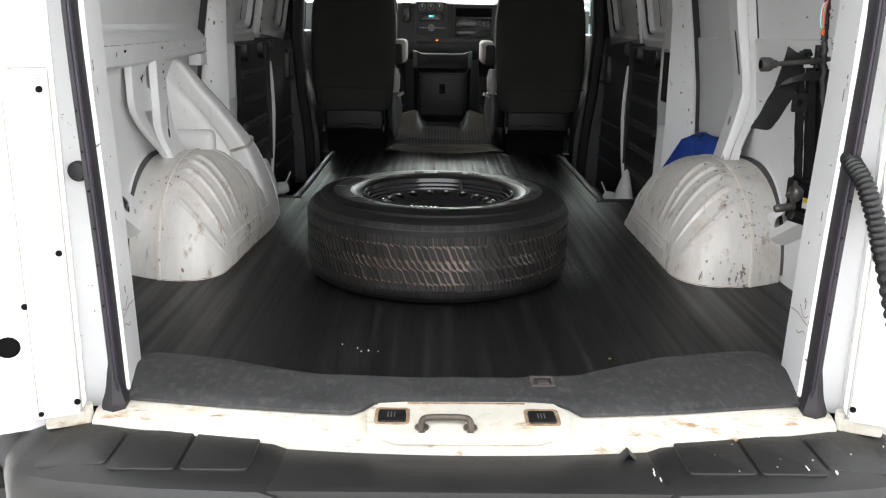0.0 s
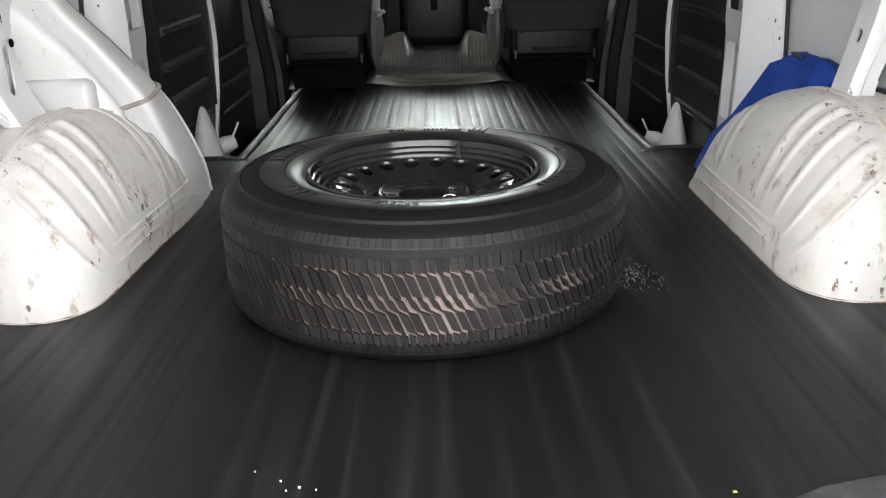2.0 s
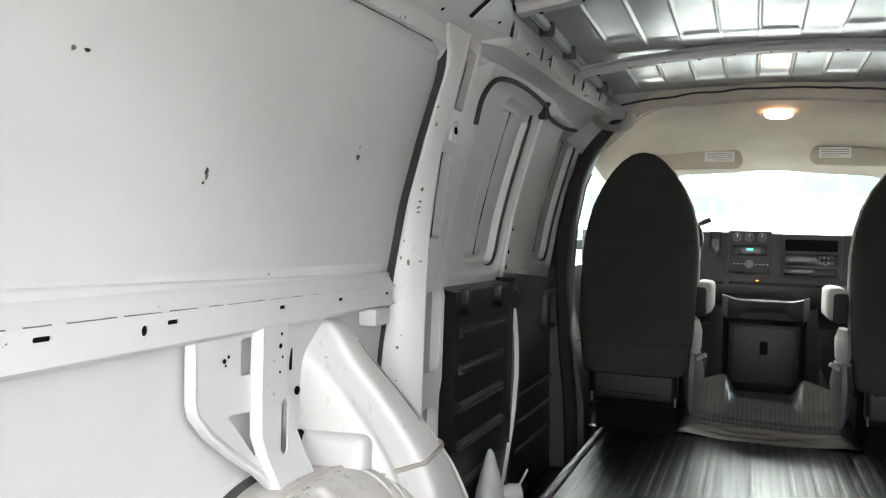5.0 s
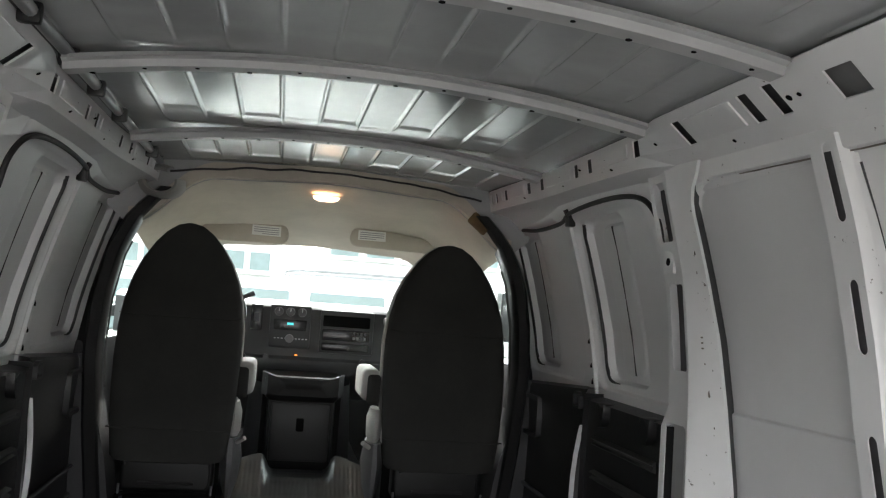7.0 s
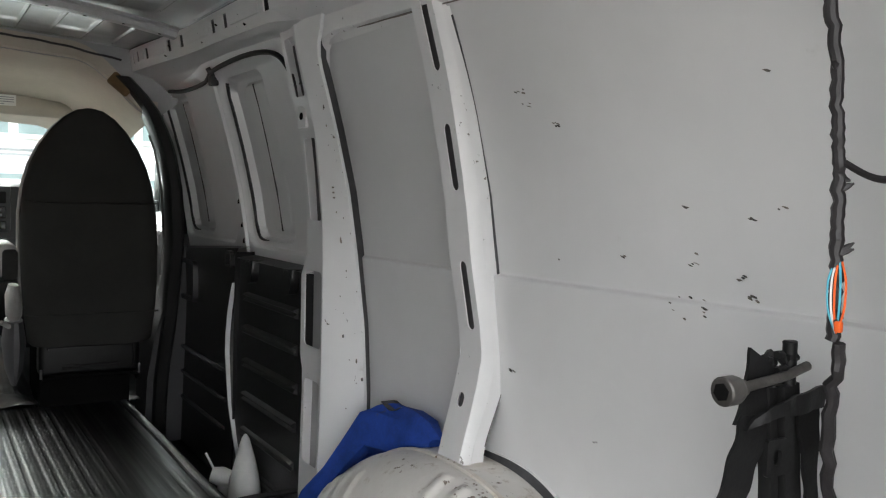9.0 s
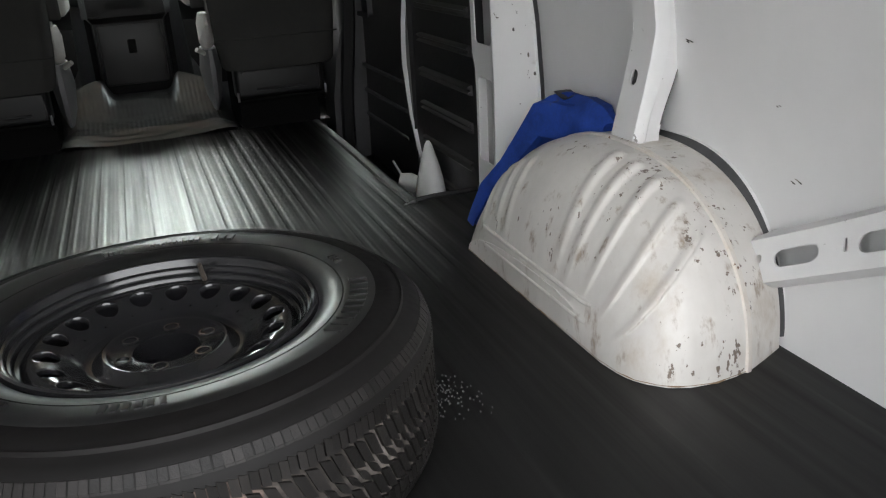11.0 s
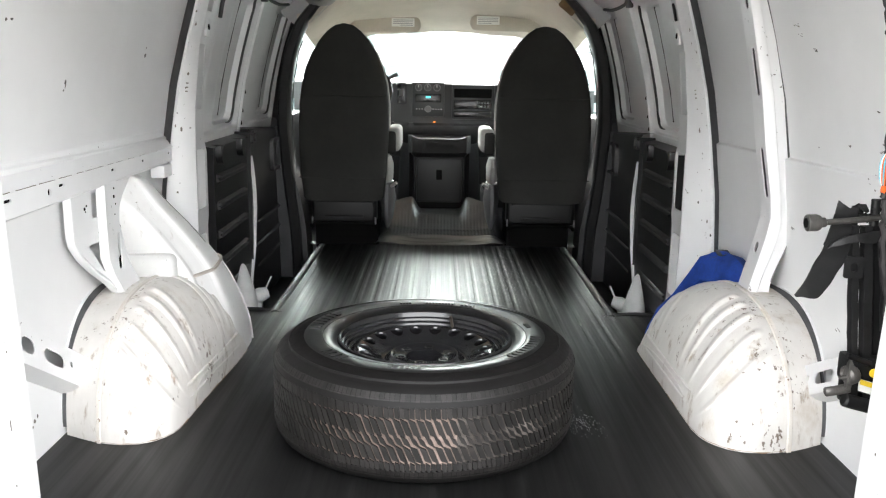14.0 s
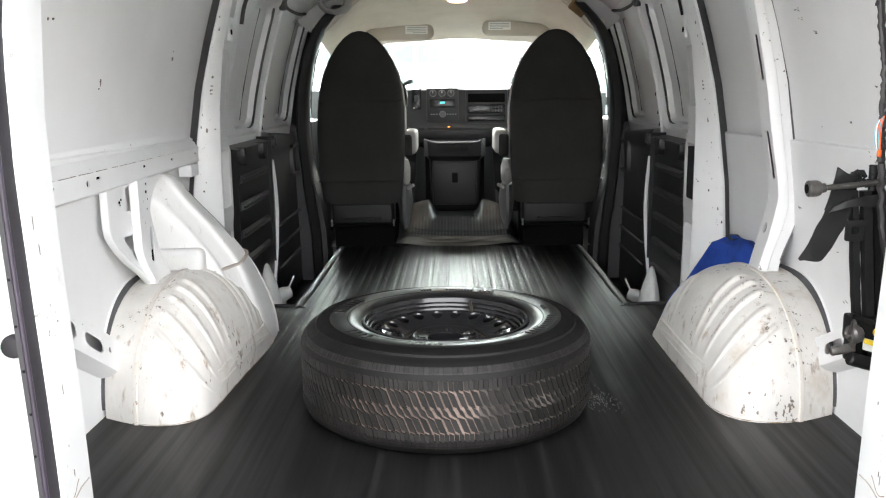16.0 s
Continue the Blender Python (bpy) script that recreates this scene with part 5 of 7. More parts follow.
def post_place(u, v, w):
    """u across from the rear edge, v height, w outwards."""
    return interp(CURVE, v) + w, 1.232 + 0.02 * ease(v, 1.0, 1.3) + u, v


bm = bmesh.new()
sheet(bm, [(0.0, 0.285), (0.078, 0.285), (0.078, 0.4), (0.078, 1.238), (0.0, 1.238)], [rounded(0.020, 0.044, a, b, 0.012, 6) for a, b in ((1.085, 1.225), (0.855, 0.985), (0.575, 0.715))] + [rounded(0.034, 0.056, 0.415, 0.445, 0.011, 5)],
      post_place, 0.003, 0.06)
part("face", bm, WHITE, post)
bm = bmesh.new()
zs = steps(0.30, 1.238, 40)
def post_side(z):
    x, y, _ = post_place(0, z, 0)
    deep = wx(z) - x
    foot = 0.03 * ease(z, 0.5, 0.3)
    return [(x, y, z), (x + 0.008, y - 0.006, z), (x + 0.45 * deep - foot, y - 0.008, z), (x + 0.5 * deep - foot, y - 0.002, z), (x + 0.9 * deep - 2 * foot, y, z), (x + deep - 2 * foot, y - 0.012 * math.exp(-((z - 0.56) / 0.05) ** 2), z)]


loft(bm, [post_side(z) for z in zs], closed=False, caps=False)
part("rear_flange", bm, WHITE, post)
bm = bmesh.new()
tube(bm, [(post_side(z)[-1][0] - 0.001, post_side(z)[-1][1] - 0.001, z) for z in steps(0.34, 1.19, 40)], [0.002 + 0.0012 * math.sin(11 * z) for z in steps(0.34, 1.19, 40)], 6)
part("joint_sealer", bm, SHADE_AND_SEALER, post, "dark sealed joint along the skin")
# near-black sheets paint the shade inside the post's slots
for a, b in ((1.08, 1.23), (0.85, 0.99), (0.57, 0.72), (0.41, 0.45)):
    bm = bmesh.new()
    loft(bm, [[(post_place(u, z, 0.010)[0], post_place(u, z, 0)[1], z) for u in (0.012, 0.062)] for z in steps(a, b, 6)], closed=False, caps=False)
    part("slot_backing_shade", bm, SHADE_AND_SEALER, post)
bm = bmesh.new()
loft(bm, [[post_place(0.078, z, 0), (post_place(0.078, z, 0)[0] + 0.02, post_place(0.078, z, 0)[1] + 0.004, z)] for z in zs], closed=False, caps=False)
part("front_flange", bm, WHITE, post)


# ---- black lower door panels, strap and white cone on each side ----
def door_trim(s):
    ob = thing("door_trim_panel", "black ribbed plastic lower door panel", "trim panel", "side door panels")
    bm = bmesh.new()
    loft(bm, [[(s * (0.852 + 0.012 * math.sin(3 * z)), y, z) for y in (2.02, 2.06, 2.3, 2.6, 2.63)] for z in (-0.14, 0.1, 0.3, 0.5, 0.62)], closed=False, caps=False)
    loft(bm, [[(s * 0.852, y, 0.62), (s * 0.95, y, 0.635)] for y in (2.02, 2.63)], closed=False, caps=False)
    loft(bm, [[(s * 0.852, 2.02, z), (s * 0.95, 2.02, z)] for z in (-0.14, 0.62)], closed=False, caps=False)
    loft(bm, [[(s * 0.852, 2.63, z), (s * 0.95, 2.63, z)] for z in (-0.14, 0.62)], closed=False, caps=False)
    part("panel", bm, PLASTIC, ob)
    for k, z in enumerate((0.50, 0.395, 0.285, 0.175, 0.06, -0.05)):
        bm = bmesh.new()
        loft(bm, [[(s * (0.856 + d), 2.08 + 0.44 * t, z + e - 0.0 * t) for d, e in ((0.004, 0.016), (-0.010, 0.012), (-0.013, 0.008), (-0.003, 0.003), (-0.003, -0.003), (-0.012, -0.008), (-0.010, -0.011), (0.004, -0.015))] for t in (0, 0.05, 0.95, 1)])
        part("rib", bm, PANEL_RIB, ob)
    for y in (2.13, 2.46):
        bm = bmesh.new()
        disc(bm, (s * 0.838, y, 0.585), (s, 0, 0), 0.035, 0.05, 18)
        box(bm, (min(s * 0.84, s * 0.93), y - 0.035, 0.585), (max(s * 0.84, s * 0.93), y + 0.035, 0.625), 0.008)
        part("boss", bm, PLASTIC, ob)
    front = thing("door_trim_panel", "black plastic lower panel of the front side-door leaf", "trim panel", "side door panels")
    bm = bmesh.new()
    ys = (2.61, 2.65, 2.8, 3.0, 3.2, 3.4, 3.54)

    def crest(y):
        return 0.652 - 0.062 * (y - 2.62)

    loft(bm, [[(s * (0.844 + 0.014 * ease(k, 0.0, 0.7) - 0.006 * ease(k, 0.84, 0.9)), y, -0.16 + k * (crest(y) + 0.16)) for y in ys] for k in (0, 0.3, 0.5, 0.7, 0.82, 0.9, 0.985)] + [[(s * 0.858, y, crest(y)) for y in ys], [(s * 0.95, y, crest(y) + 0.012) for y in ys]], closed=False, caps=False)
    loft(bm, [[(s * 0.846, 2.61, z), (s * 0.95, 2.61, z)] for z in (-0.16, 0.2, 0.5, 0.64)], closed=False, caps=False)
    part("panel", bm, PLASTIC, front)
    bm = bmesh.new()
    sheet(bm, rounded(3.07, 3.31, 0.415, 0.572, 0.025), [rounded(3.085, 3.295, 0.43, 0.557, 0.02)], lambda u, v, w: (s * (0.836 + w), u, v), 0.02)
    part("pull_recess", bm, PANEL_RIB, front)
    bm = bmesh.new()
    sheet(bm, rounded(2.63, 2.70, 0.585, 0.632, 0.012), [rounded(2.642, 2.688, 0.592, 0.640, 0.010)], lambda u, v, w: (s * (0.838 + w), u, v), 0.02)
    part("catch", bm, PANEL_RIB, front)
    for z in (0.02, 0.12, 0.22):
        bm = bmesh.new()
        tube(bm, [(s * 0.853, 2.70, z), (s * 0.847, 2.73, z), (s * 0.847, 3.24, z), (s * 0.853, 3.26, z)], 0.008, 8)
        part("rib", bm, PANEL_RIB, front)
    seal = thing("door_edge_strip", "pale vertical door edge strip between black panels", "door edge", "door edge strips", "structure")
    bm = bmesh.new()
    loft(bm, [[(s * x, y + dy, z) for x, dy in ((0.842, -0.003 * k), (0.840, 0.0), (0.842, 0.003 * k), (0.856, 0.003 * k), (0.856, -0.003 * k))] for y, z, k in ((2.62, 0.535, 0.3), (2.638, 0.50, 0.8), (2.665, 0.43, 1.0), (2.68, 0.36, 1.0), (2.685, 0.29, 1.1), (2.66, 0.19, 1.2), (2.64, 0.12, 1.3), (2.59, 0.03, 1.5), (2.53, -0.06, 1.5))])
    part("strip", bm, WHITE, seal)
    bm = bmesh.new()
    loft(bm, [[(s * (wx(z) + dx - 0.03), 2.69 + dy, z) for dx, dy in ((0.0, -0.034), (-0.010, -0.030), (-0.013, -0.004), (-0.010, 0.022), (0.0, 0.026))] for z in steps(0.60, 1.20, 14)], closed=False, caps=False)
    part("upper_edge", bm, SKIN, seal)
    for z in (0.665, 0.72, 0.80):
        bm = bmesh.new()
        x = s * (wx(z) - 0.0425)
        box(bm, (x - 0.0015, 2.668, z), (x + 0.0015, 2.682, z + 0.022), 0.0)
        part("slot", bm, HOLE, seal)
    cone = thing("hinge_cover", "white moulded plastic cover at the foot of the door edge", "plastic cover", "white covers")
    bm = bmesh.new()
    loft(bm, [[(s * (cx + 0.046 * k * math.cos(a)), cy + 0.06 * k * math.sin(a) * (1.15 if math.sin(a) < 0 else 0.9), z) for a in [2 * math.pi * i / 14 for i in range(14)]] for cx, cy, z, k in ((0.80, 2.24, -0.17, 1.0), (0.80, 2.24, -0.08, 1.05), (0.801, 2.243, -0.03, 1.02), (0.804, 2.25, 0.015, 0.88), (0.81, 2.266, 0.055, 0.66), (0.817, 2.287, 0.09, 0.42), (0.823, 2.305, 0.112, 0.25), (0.827, 2.316, 0.12, 0.1))])
    part("cone", bm, PLASTIC_WHITE, cone)
    bm = bmesh.new()
    tube(bm, [(s * 0.80, 2.36, -0.035), (s * 0.775, 2.385, -0.03), (s * 0.745, 2.40, -0.022)], [0.026, 0.032, 0.024], 10)
    tube(bm, [(s * 0.79, 2.40, -0.175), (s * 0.785, 2.39, -0.04)], 0.022, 10)
    tube(bm, [(s * 0.755, 2.40, -0.01), (s * 0.735, 2.43, 0.04)], 0.004, 6)
    part("foot", bm, PLASTIC_WHITE, cone)
    if s > 0:
        cone.location = (0, 0.10, -0.045)


for s in (1, -1):
    door_trim(s)


# ---- spare wheel lying on the floor ----
WHEEL = Vector((-0.055, 1.01, 0.002))
wheel = thing("spare_wheel", "spare wheel with worn tyre lying flat on the rubber floor", "wheel", at=tuple(WHEEL))
bm = bmesh.new()
prof = [(0.215, 0.205), (0.222, 0.225), (0.235, 0.236), (0.255, 0.241), (0.29, 0.246), (0.325, 0.243), (0.345, 0.236), (0.348, 0.233), (0.358, 0.229), (0.372, 0.218), (0.382, 0.203), (0.386, 0.19)]
low = [(0.386, 0.044), (0.383, 0.03), (0.376, 0.016), (0.362, 0.006), (0.34, 0.0), (0.29, 0.0), (0.235, 0.008), (0.215, 0.04)]
lathe(bm, prof + [(0.381, 0.188), (0.381, 0.046)] + low + [(0.205, 0.06), (0.205, 0.19)], 96, closed=True)
tyre = part("tyre", bm, TYRE, wheel, "worn black all-season tyre")
bm = bmesh.new()
lathe(bm, [(0.2165, 0.207), (0.2235, 0.227), (0.2362, 0.2378), (0.2555, 0.2426), (0.29, 0.2474), (0.306, 0.2470), (0.309, 0.2455)], 96)
part("sidewall", bm, SIDEWALL, tyre, "glossy dressed black sidewall")


def tread_blocks(z0, z1, count, depth, skew, mat, name, gap=0.72, phase=0.0, r0=0.379, r1=0.379, saw=0.0):
    """One belt of tread blocks round the tyre."""
    bm = bmesh.new()
    rng = random.Random(count + int(z0 * 1000))
    for k in range(count):
        a0 = 2 * math.pi * (k + phase + rng.uniform(-0.07, 0.07)) / count
        w = 2 * math.pi / count * (gap + rng.uniform(-0.1, 0.1) * (1 - gap) * 2)
        ring = []
        j0, j1 = saw + rng.uniform(-0.0012, 0.0012) * (saw > 0), saw + rng.uniform(-0.0012, 0.0012) * (saw > 0)
        for d in (0.0, depth):
            for a, z, r in ((a0, z0 + j0, r0), (a0 + w, z0 - j1, r0), (a0 + w + skew, z1 - j1, r1), (a0 + skew, z1 + j0, r1)):
                ring.append(bm.verts.new(((r + d) * math.cos(a), (r + d) * math.sin(a), z)))
        lo, hi = ring[:4], ring[4:]
        bm.faces.new(hi)
        for i in range(4):
            bm.faces.new((lo[i], lo[(i + 1) % 4], hi[(i + 1) % 4], hi[i]))
    ob = part(name, bm, mat, tyre)
    ob["kind"] = "stuff"
    ob.rotation_euler = (0, 0, radians(-85))
    return ob


# the grooves hold dust, most of it round one third of the tread
for a0, a1, mat, label in ((-168, -78, GROOVE_DUST, "brown dusty tread grooves"), (-78, 192, GROOVE_FAINT, "dark tread grooves with faint dust")):
    bm = bmesh.new()
    loft(bm, [[(0.3818 * math.cos(a), 0.3818 * math.sin(a), z) for z in (0.19, 0.118, 0.046)] for a in steps(radians(a0), radians(a1), (a1 - a0) // 4)], closed=False, caps=False)
    part("tread_groove", bm, mat, tyre, label)
for z0, z1, count, skew, phase, gap, saw in ((0.191, 0.1670, 210, 0.004, 0.0, 0.92, 0.0018), (0.1625, 0.1270, 136, 0.036, 0.3, 0.915, 0.0034), (0.1228, 0.1040, 136, 0.024, 0.1, 0.87, 0.0054), (0.0998, 0.0665, 136, 0.036, 0.6, 0.915, 0.0034), (0.062, 0.044, 210, 0.003, 0.2, 0.90, 0.0024)):
    tread_blocks(z1, z0, count, 0.0075, -skew, TREAD, "tread_block", gap, phase, saw=saw)
tread_blocks(0.1905, 0.207, 210, 0.0018, 0.0, TREAD, "shoulder_block", 0.90, 0.0, 0.3834, 0.3785)
tread_blocks(0.2072, 0.219, 210, 0.0012, 0.0, TREAD, "shoulder_block", 0.88, 0.0, 0.3790, 0.3705)
tread_blocks(0.026, 0.0435, 230, 0.003, 0.0, TREAD, "shoulder_block", 0.84, 0.5, 0.3785, 0.3838)
bm = bmesh.new()
for r, z in ((0.345, 0.2375), (0.262, 0.2425)):
    rings = [[Vector((rr * math.cos(a), rr * math.sin(a), zz)) for rr, zz in ((r - 0.003, z - 0.003), (r - 0.001, z + 0.0015), (r + 0.001, z + 0.0015), (r + 0.003, z - 0.004))] for a in [2 * math.pi * k / 96 for k in range(96)]]
    loft(bm, rings, closed=False, caps=False, loop=True)
part("sidewall_ring", bm, TYRE, tyre)
# raised sidewall lettering, as plain bars
for start, n, size in ((62, 3, 0.02), (74, 9, 0.013), (100, 4, 0.012), (150, 7, 0.03), (215, 4, 0.03), (255, 6, 0.018), (318, 10, 0.026), (10, 4, 0.012)):
    for k in range(n):
        bm = bmesh.new()
        box(bm, (0.272, -size * 0.22, 0.2435), (0.272 + size, size * 0.22, 0.2490), 0.0, m=Matrix.Rotation(radians(start + k * size * 150), 4, "Z"))
        part("raised_mark", bm, SIDEWALL, tyre)
# steel rim and disc
bm = bmesh.new()
lathe(bm, [(0.226, 0.228), (0.2235, 0.2355), (0.2195, 0.2375), (0.2155, 0.2355), (0.213, 0.229), (0.2115, 0.2245), (0.208, 0.2235), (0.2055, 0.221), (0.2045, 0.214), (0.2005, 0.2125), (0.198, 0.210), (0.197, 0.2035), (0.192, 0.2015), (0.189, 0.199), (0.187, 0.10), (0.19, 0.04), (0.214, 0.02)], 96)
rim = part("rim", bm, STEEL_BLACK, wheel, "gloss black steel rim")
bm = bmesh.new()
# outer band with oval vents, as a sheet bent round
N = 18


def dish(r):
    return interp([(0.126, 0.186), (0.134, 0.191), (0.142, 0.196), (0.150, 0.200), (0.158, 0.2035), (0.166, 0.206), (0.174, 0.2072), (0.182, 0.2065), (0.188, 0.203)], r)


half = math.pi / N
VENT_R, RIN, ROUT = 0.1575, 0.126, 0.188
for k in range(N):
    turn = 2 * math.pi * k / N
    loops = []
    for t in (0.0, 0.06, 0.2, 0.4, 0.6, 0.8, 1.0):
        loop = []
        for i in range(32):
            a = 2 * math.pi * (i + 0.5) / 32
            ce, se = math.cos(a), math.sin(a)
            hole = (VENT_R + 0.0165 * ce, 0.106 * se)
            m = max(abs(ce), abs(se))
            edge = ((RIN + ROUT) / 2 + (ROUT - RIN) / 2 * ce / m, half * se / m)
            r, v = hole[0] + (edge[0] - hole[0]) * t, hole[1] + (edge[1] - hole[1]) * t
            loop.append((r * math.cos(turn + v), r * math.sin(turn + v), dish(r) - (0.001 if t == 0 else 0)))
        loops.append(loop)
    deep = [(x, y, z - 0.008) for x, y, z in loops[0]]
    loft(bm, [deep] + loops, caps=False)
bmesh.ops.remove_doubles(bm, verts=bm.verts, dist=1e-4)
band = part("vent_band", bm, STEEL_BLACK, wheel, "gloss black wheel disc with round vents", angle=50)
bm = bmesh.new()
lathe(bm, [(0.130, 0.1875), (0.126, 0.186), (0.118, 0.1795), (0.110, 0.1745), (0.104, 0.174), (0.098, 0.178), (0.092, 0.186), (0.087, 0.189), (0.081, 0.188), (0.076, 0.184), (0.052, 0.183), (0.047, 0.181), (0.045, 0.17), (0.045, 0.12)], 72)
part("hub_disc", bm, STEEL_BLACK, wheel)
# added black disc stands in for the shade seen through the vents
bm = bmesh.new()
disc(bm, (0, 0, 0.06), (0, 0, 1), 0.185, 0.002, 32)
part("wheel_shade", bm, HOLE, wheel, "black disc painted as the shade inside the wheel")
for k in range(6):
    a = radians(60 * k + 20)
    bm = bmesh.new()
    lathe(bm, [(0.0135, 0.1835), (0.012, 0.1852), (0.0095, 0.1852), (0.009, 0.17)], 16, (0.064 * math.cos(a), 0.064 * math.sin(a), 0))
    part("bolt_hole", bm, STEEL_BLACK, wheel)
bm = bmesh.new()
tube(bm, [(0.075, 0.182, 0.205), (0.072, 0.176, 0.222), (0.070, 0.168, 0.238)], [0.0045, 0.004, 0.0035], 8)
part("valve_stem", bm, RUST, wheel)

# pale grit beside the tyre, and specks
bm = bmesh.new()
rng = random.Random(3)
for k in range(110):
    p = Vector((0.362 + 0.05 * rng.gauss(0, 0.5), 1.0 + 0.06 * rng.gauss(0, 0.6), 0.003))
    r = 0.0005 + 0.0008 * rng.random() ** 2
    box(bm, p - Vector((r, r, 0.001)), p + Vector((r, r, 0.0015)), 0.0, m=None)
tagged(part("grit", bm, DASH_LIGHT), "pale grit scattered on the rubber floor", "grit", kind="stuff")
for x, y, mat, r in ((-0.212, 0.324, PAPER, 0.0017), (-0.238, 0.338, PAPER, 0.0013), (-0.19, 0.318, PAPER, 0.0009), (-0.275, 0.36, PAPER, 0.001), (-0.228, 0.318, PAPER, 0.0009)):
    bm = bmesh.new()
    box(bm, (x - r, y - r * 0.6, 0.002), (x + r, y + r * 0.6, 0.005), 0.001)
    tagged(part("speck", bm, mat), "small pale crumb on the floor", "crumb", "crumbs")
bm = bmesh.new()
box(bm, (0.328, 0.290, 0.002), (0.333, 0.2945, 0.004), 0.001)
tagged(part("leaf_scrap", bm, material("green_scrap", (0.25, 0.4, 0.08), 0.6)), "tiny yellow-green leaf scrap on the floor", "leaf")


# ---- cab: seats ----
def seat(x, inner, wide=1.0, arm_at=0.262):
    """High-backed bucket seat seen from behind; inner: +1 when the armrest is on the +x side."""
    ob = thing("bucket_seat", "charcoal cloth high-back bucket seat with pale grey front", "seat", "front seats", at=(x, 3.18, 0))
    bm = bmesh.new()
    shape = [(0.255, 0.198), (0.27, 0.212), (0.36, 0.222), (0.40, 0.226), (0.50, 0.232), (0.62, 0.236), (0.74, 0.234), (0.84, 0.222), (0.92, 0.201), (0.99, 0.170), (1.055, 0.128), (1.10, 0.087), (1.128, 0.047), (1.136, 0.012)]
    rings = []
    shape = [(z, w * wide) for z, w in shape]
    for z, w in shape:
        back = 0.0 + 0.10 * ease(z, 0.4, 1.2)
        t = 0.13 - 0.06 * ease(z, 0.7, 1.14)
        top = 1 - ease(z, 1.09, 1.138)
        ring = []
        for k in range(24):
            a = 2 * math.pi * k / 24
            ce, se = math.cos(a), math.sin(a)
            ring.append((w * math.copysign(abs(ce) ** 0.55, ce), back + t / 2 + t / 2 * (0.4 + 0.6 * top) * math.copysign(abs(se) ** 0.6, se), z))
        rings.append(ring)
    loft(bm, rings)
    backrest = part("backrest", bm, FABRIC, ob)
    bm = bmesh.new()
    rings = []
    for z, w in shape[3:-1]:
        back = 0.10 * ease(z, 0.4, 1.2)
        t = 0.13 - 0.06 * ease(z, 0.7, 1.17)
        rings.append([(w * 0.93 * kx, back + t * 0.85 + 0.035 * ky, z) for kx, ky in ((-1.085, -0.25), (-1.10, 0.5), (-0.6, 1), (0.6, 1), (1.10, 0.5), (1.085, -0.25))])
    loft(bm, rings)
    part("front_cushion", bm, PALE, backrest, "pale grey cloth seat facing")
    bm = bmesh.new()
    tube(bm, [(-0.225 * wide, 0.006, 0.375), (-0.2 * wide, -0.001, 0.373), (0.2 * wide, -0.001, 0.373), (0.225 * wide, 0.006, 0.375)], 0.003, 6)
    part("seam", bm, FABRIC, backrest)
    bm = bmesh.new()
    tube(bm, [(-0.225 * wide, 0.045, 0.785), (-0.18 * wide, 0.0435, 0.78), (0.18 * wide, 0.0435, 0.78), (0.225 * wide, 0.045, 0.785)], 0.0025, 6)
    part("seam", bm, FABRIC, backrest)
    bm = bmesh.new()
    box(bm, (-0.18, 0.12, 0.26), (0.18, 0.58, 0.42), 0.05, 3)
    part("seat_cushion", bm, PALE, ob, "pale grey cloth seat cushion")
    bm = bmesh.new()
    box(bm, (-0.172 * wide, 0.055, 0.135), (0.172 * wide, 0.16, 0.275), 0.02, 3)
    part("riser", bm, CONSOLE, ob, "black seat riser")
    bm = bmesh.new()
    tube(bm, smooth_path([(-0.15, 0.052, 0.235), (-0.125, 0.05, 0.246), (0.125, 0.05, 0.246), (0.15, 0.052, 0.235), (0.152, 0.052, 0.17), (0.14, 0.052, 0.15)], 5), 0.004, 8)
    tube(bm, [(-0.10, 0.052, 0.17), (0.10, 0.052, 0.17)], 0.006, 8)
    part("riser_frame", bm, TRIM_DARK, ob)
    for k in (-1, 1):
        bm = bmesh.new()
        tube(bm, [(k * 0.168 * wide, 0.048, 0.13), (k * 0.168 * wide, 0.048, 0.165)], 0.0045, 8)
        part("bolt", bm, SILVER, ob)
    bm = bmesh.new()
    box(bm, (-0.165, 0.16, -0.03), (0.165, 0.50, 0.26), 0.02)
    part("base", bm, HOLE, ob)
    bm = bmesh.new()
    tube(bm, smooth_path([(-0.17, 0.06, 0.11), (-0.15, 0.05, 0.13), (0.0, 0.048, 0.135), (0.15, 0.05, 0.13), (0.17, 0.06, 0.11)], 5), 0.008, 8)
    part("rear_bar", bm, HOLE, ob)
    for k in (-1, 1):
        bm = bmesh.new()
        box(bm, (k * 0.155 - 0.010, 0.24, -0.03), (k * 0.155 + 0.010, 0.31, 0.25), 0.006)
        part("leg", bm, HOLE, ob)
    bm = bmesh.new()
    side = inner * arm_at
    box(bm, (side - 0.036, 0.10, 0.50), (side + 0.036, 0.40, 0.625), 0.028, 3)
    arm = part("armrest", bm, PALE, ob, "pale grey fold-down armrest")
    bm = bmesh.new()
    box(bm, (side - inner * 0.012 - 0.026, 0.085, 0.49), (side - inner * 0.012 + 0.026, 0.13, 0.605), 0.018, 3)
    part("armrest_back", bm, FABRIC, arm)
    bm = bmesh.new()
    rings = [[(side + inner * (-0.03 + a * math.cos(t)), 0.16 + b * math.sin(t), z) for t in [2 * math.pi * k / 14 for k in range(14)]] for z, a, b in ((0.33, 0.015, 0.04), (0.36, 0.028, 0.08), (0.43, 0.03, 0.10), (0.47, 0.018, 0.07))]
    loft(bm, rings)
    part("side_bolster", bm, PALE, ob)
    bm = bmesh.new()
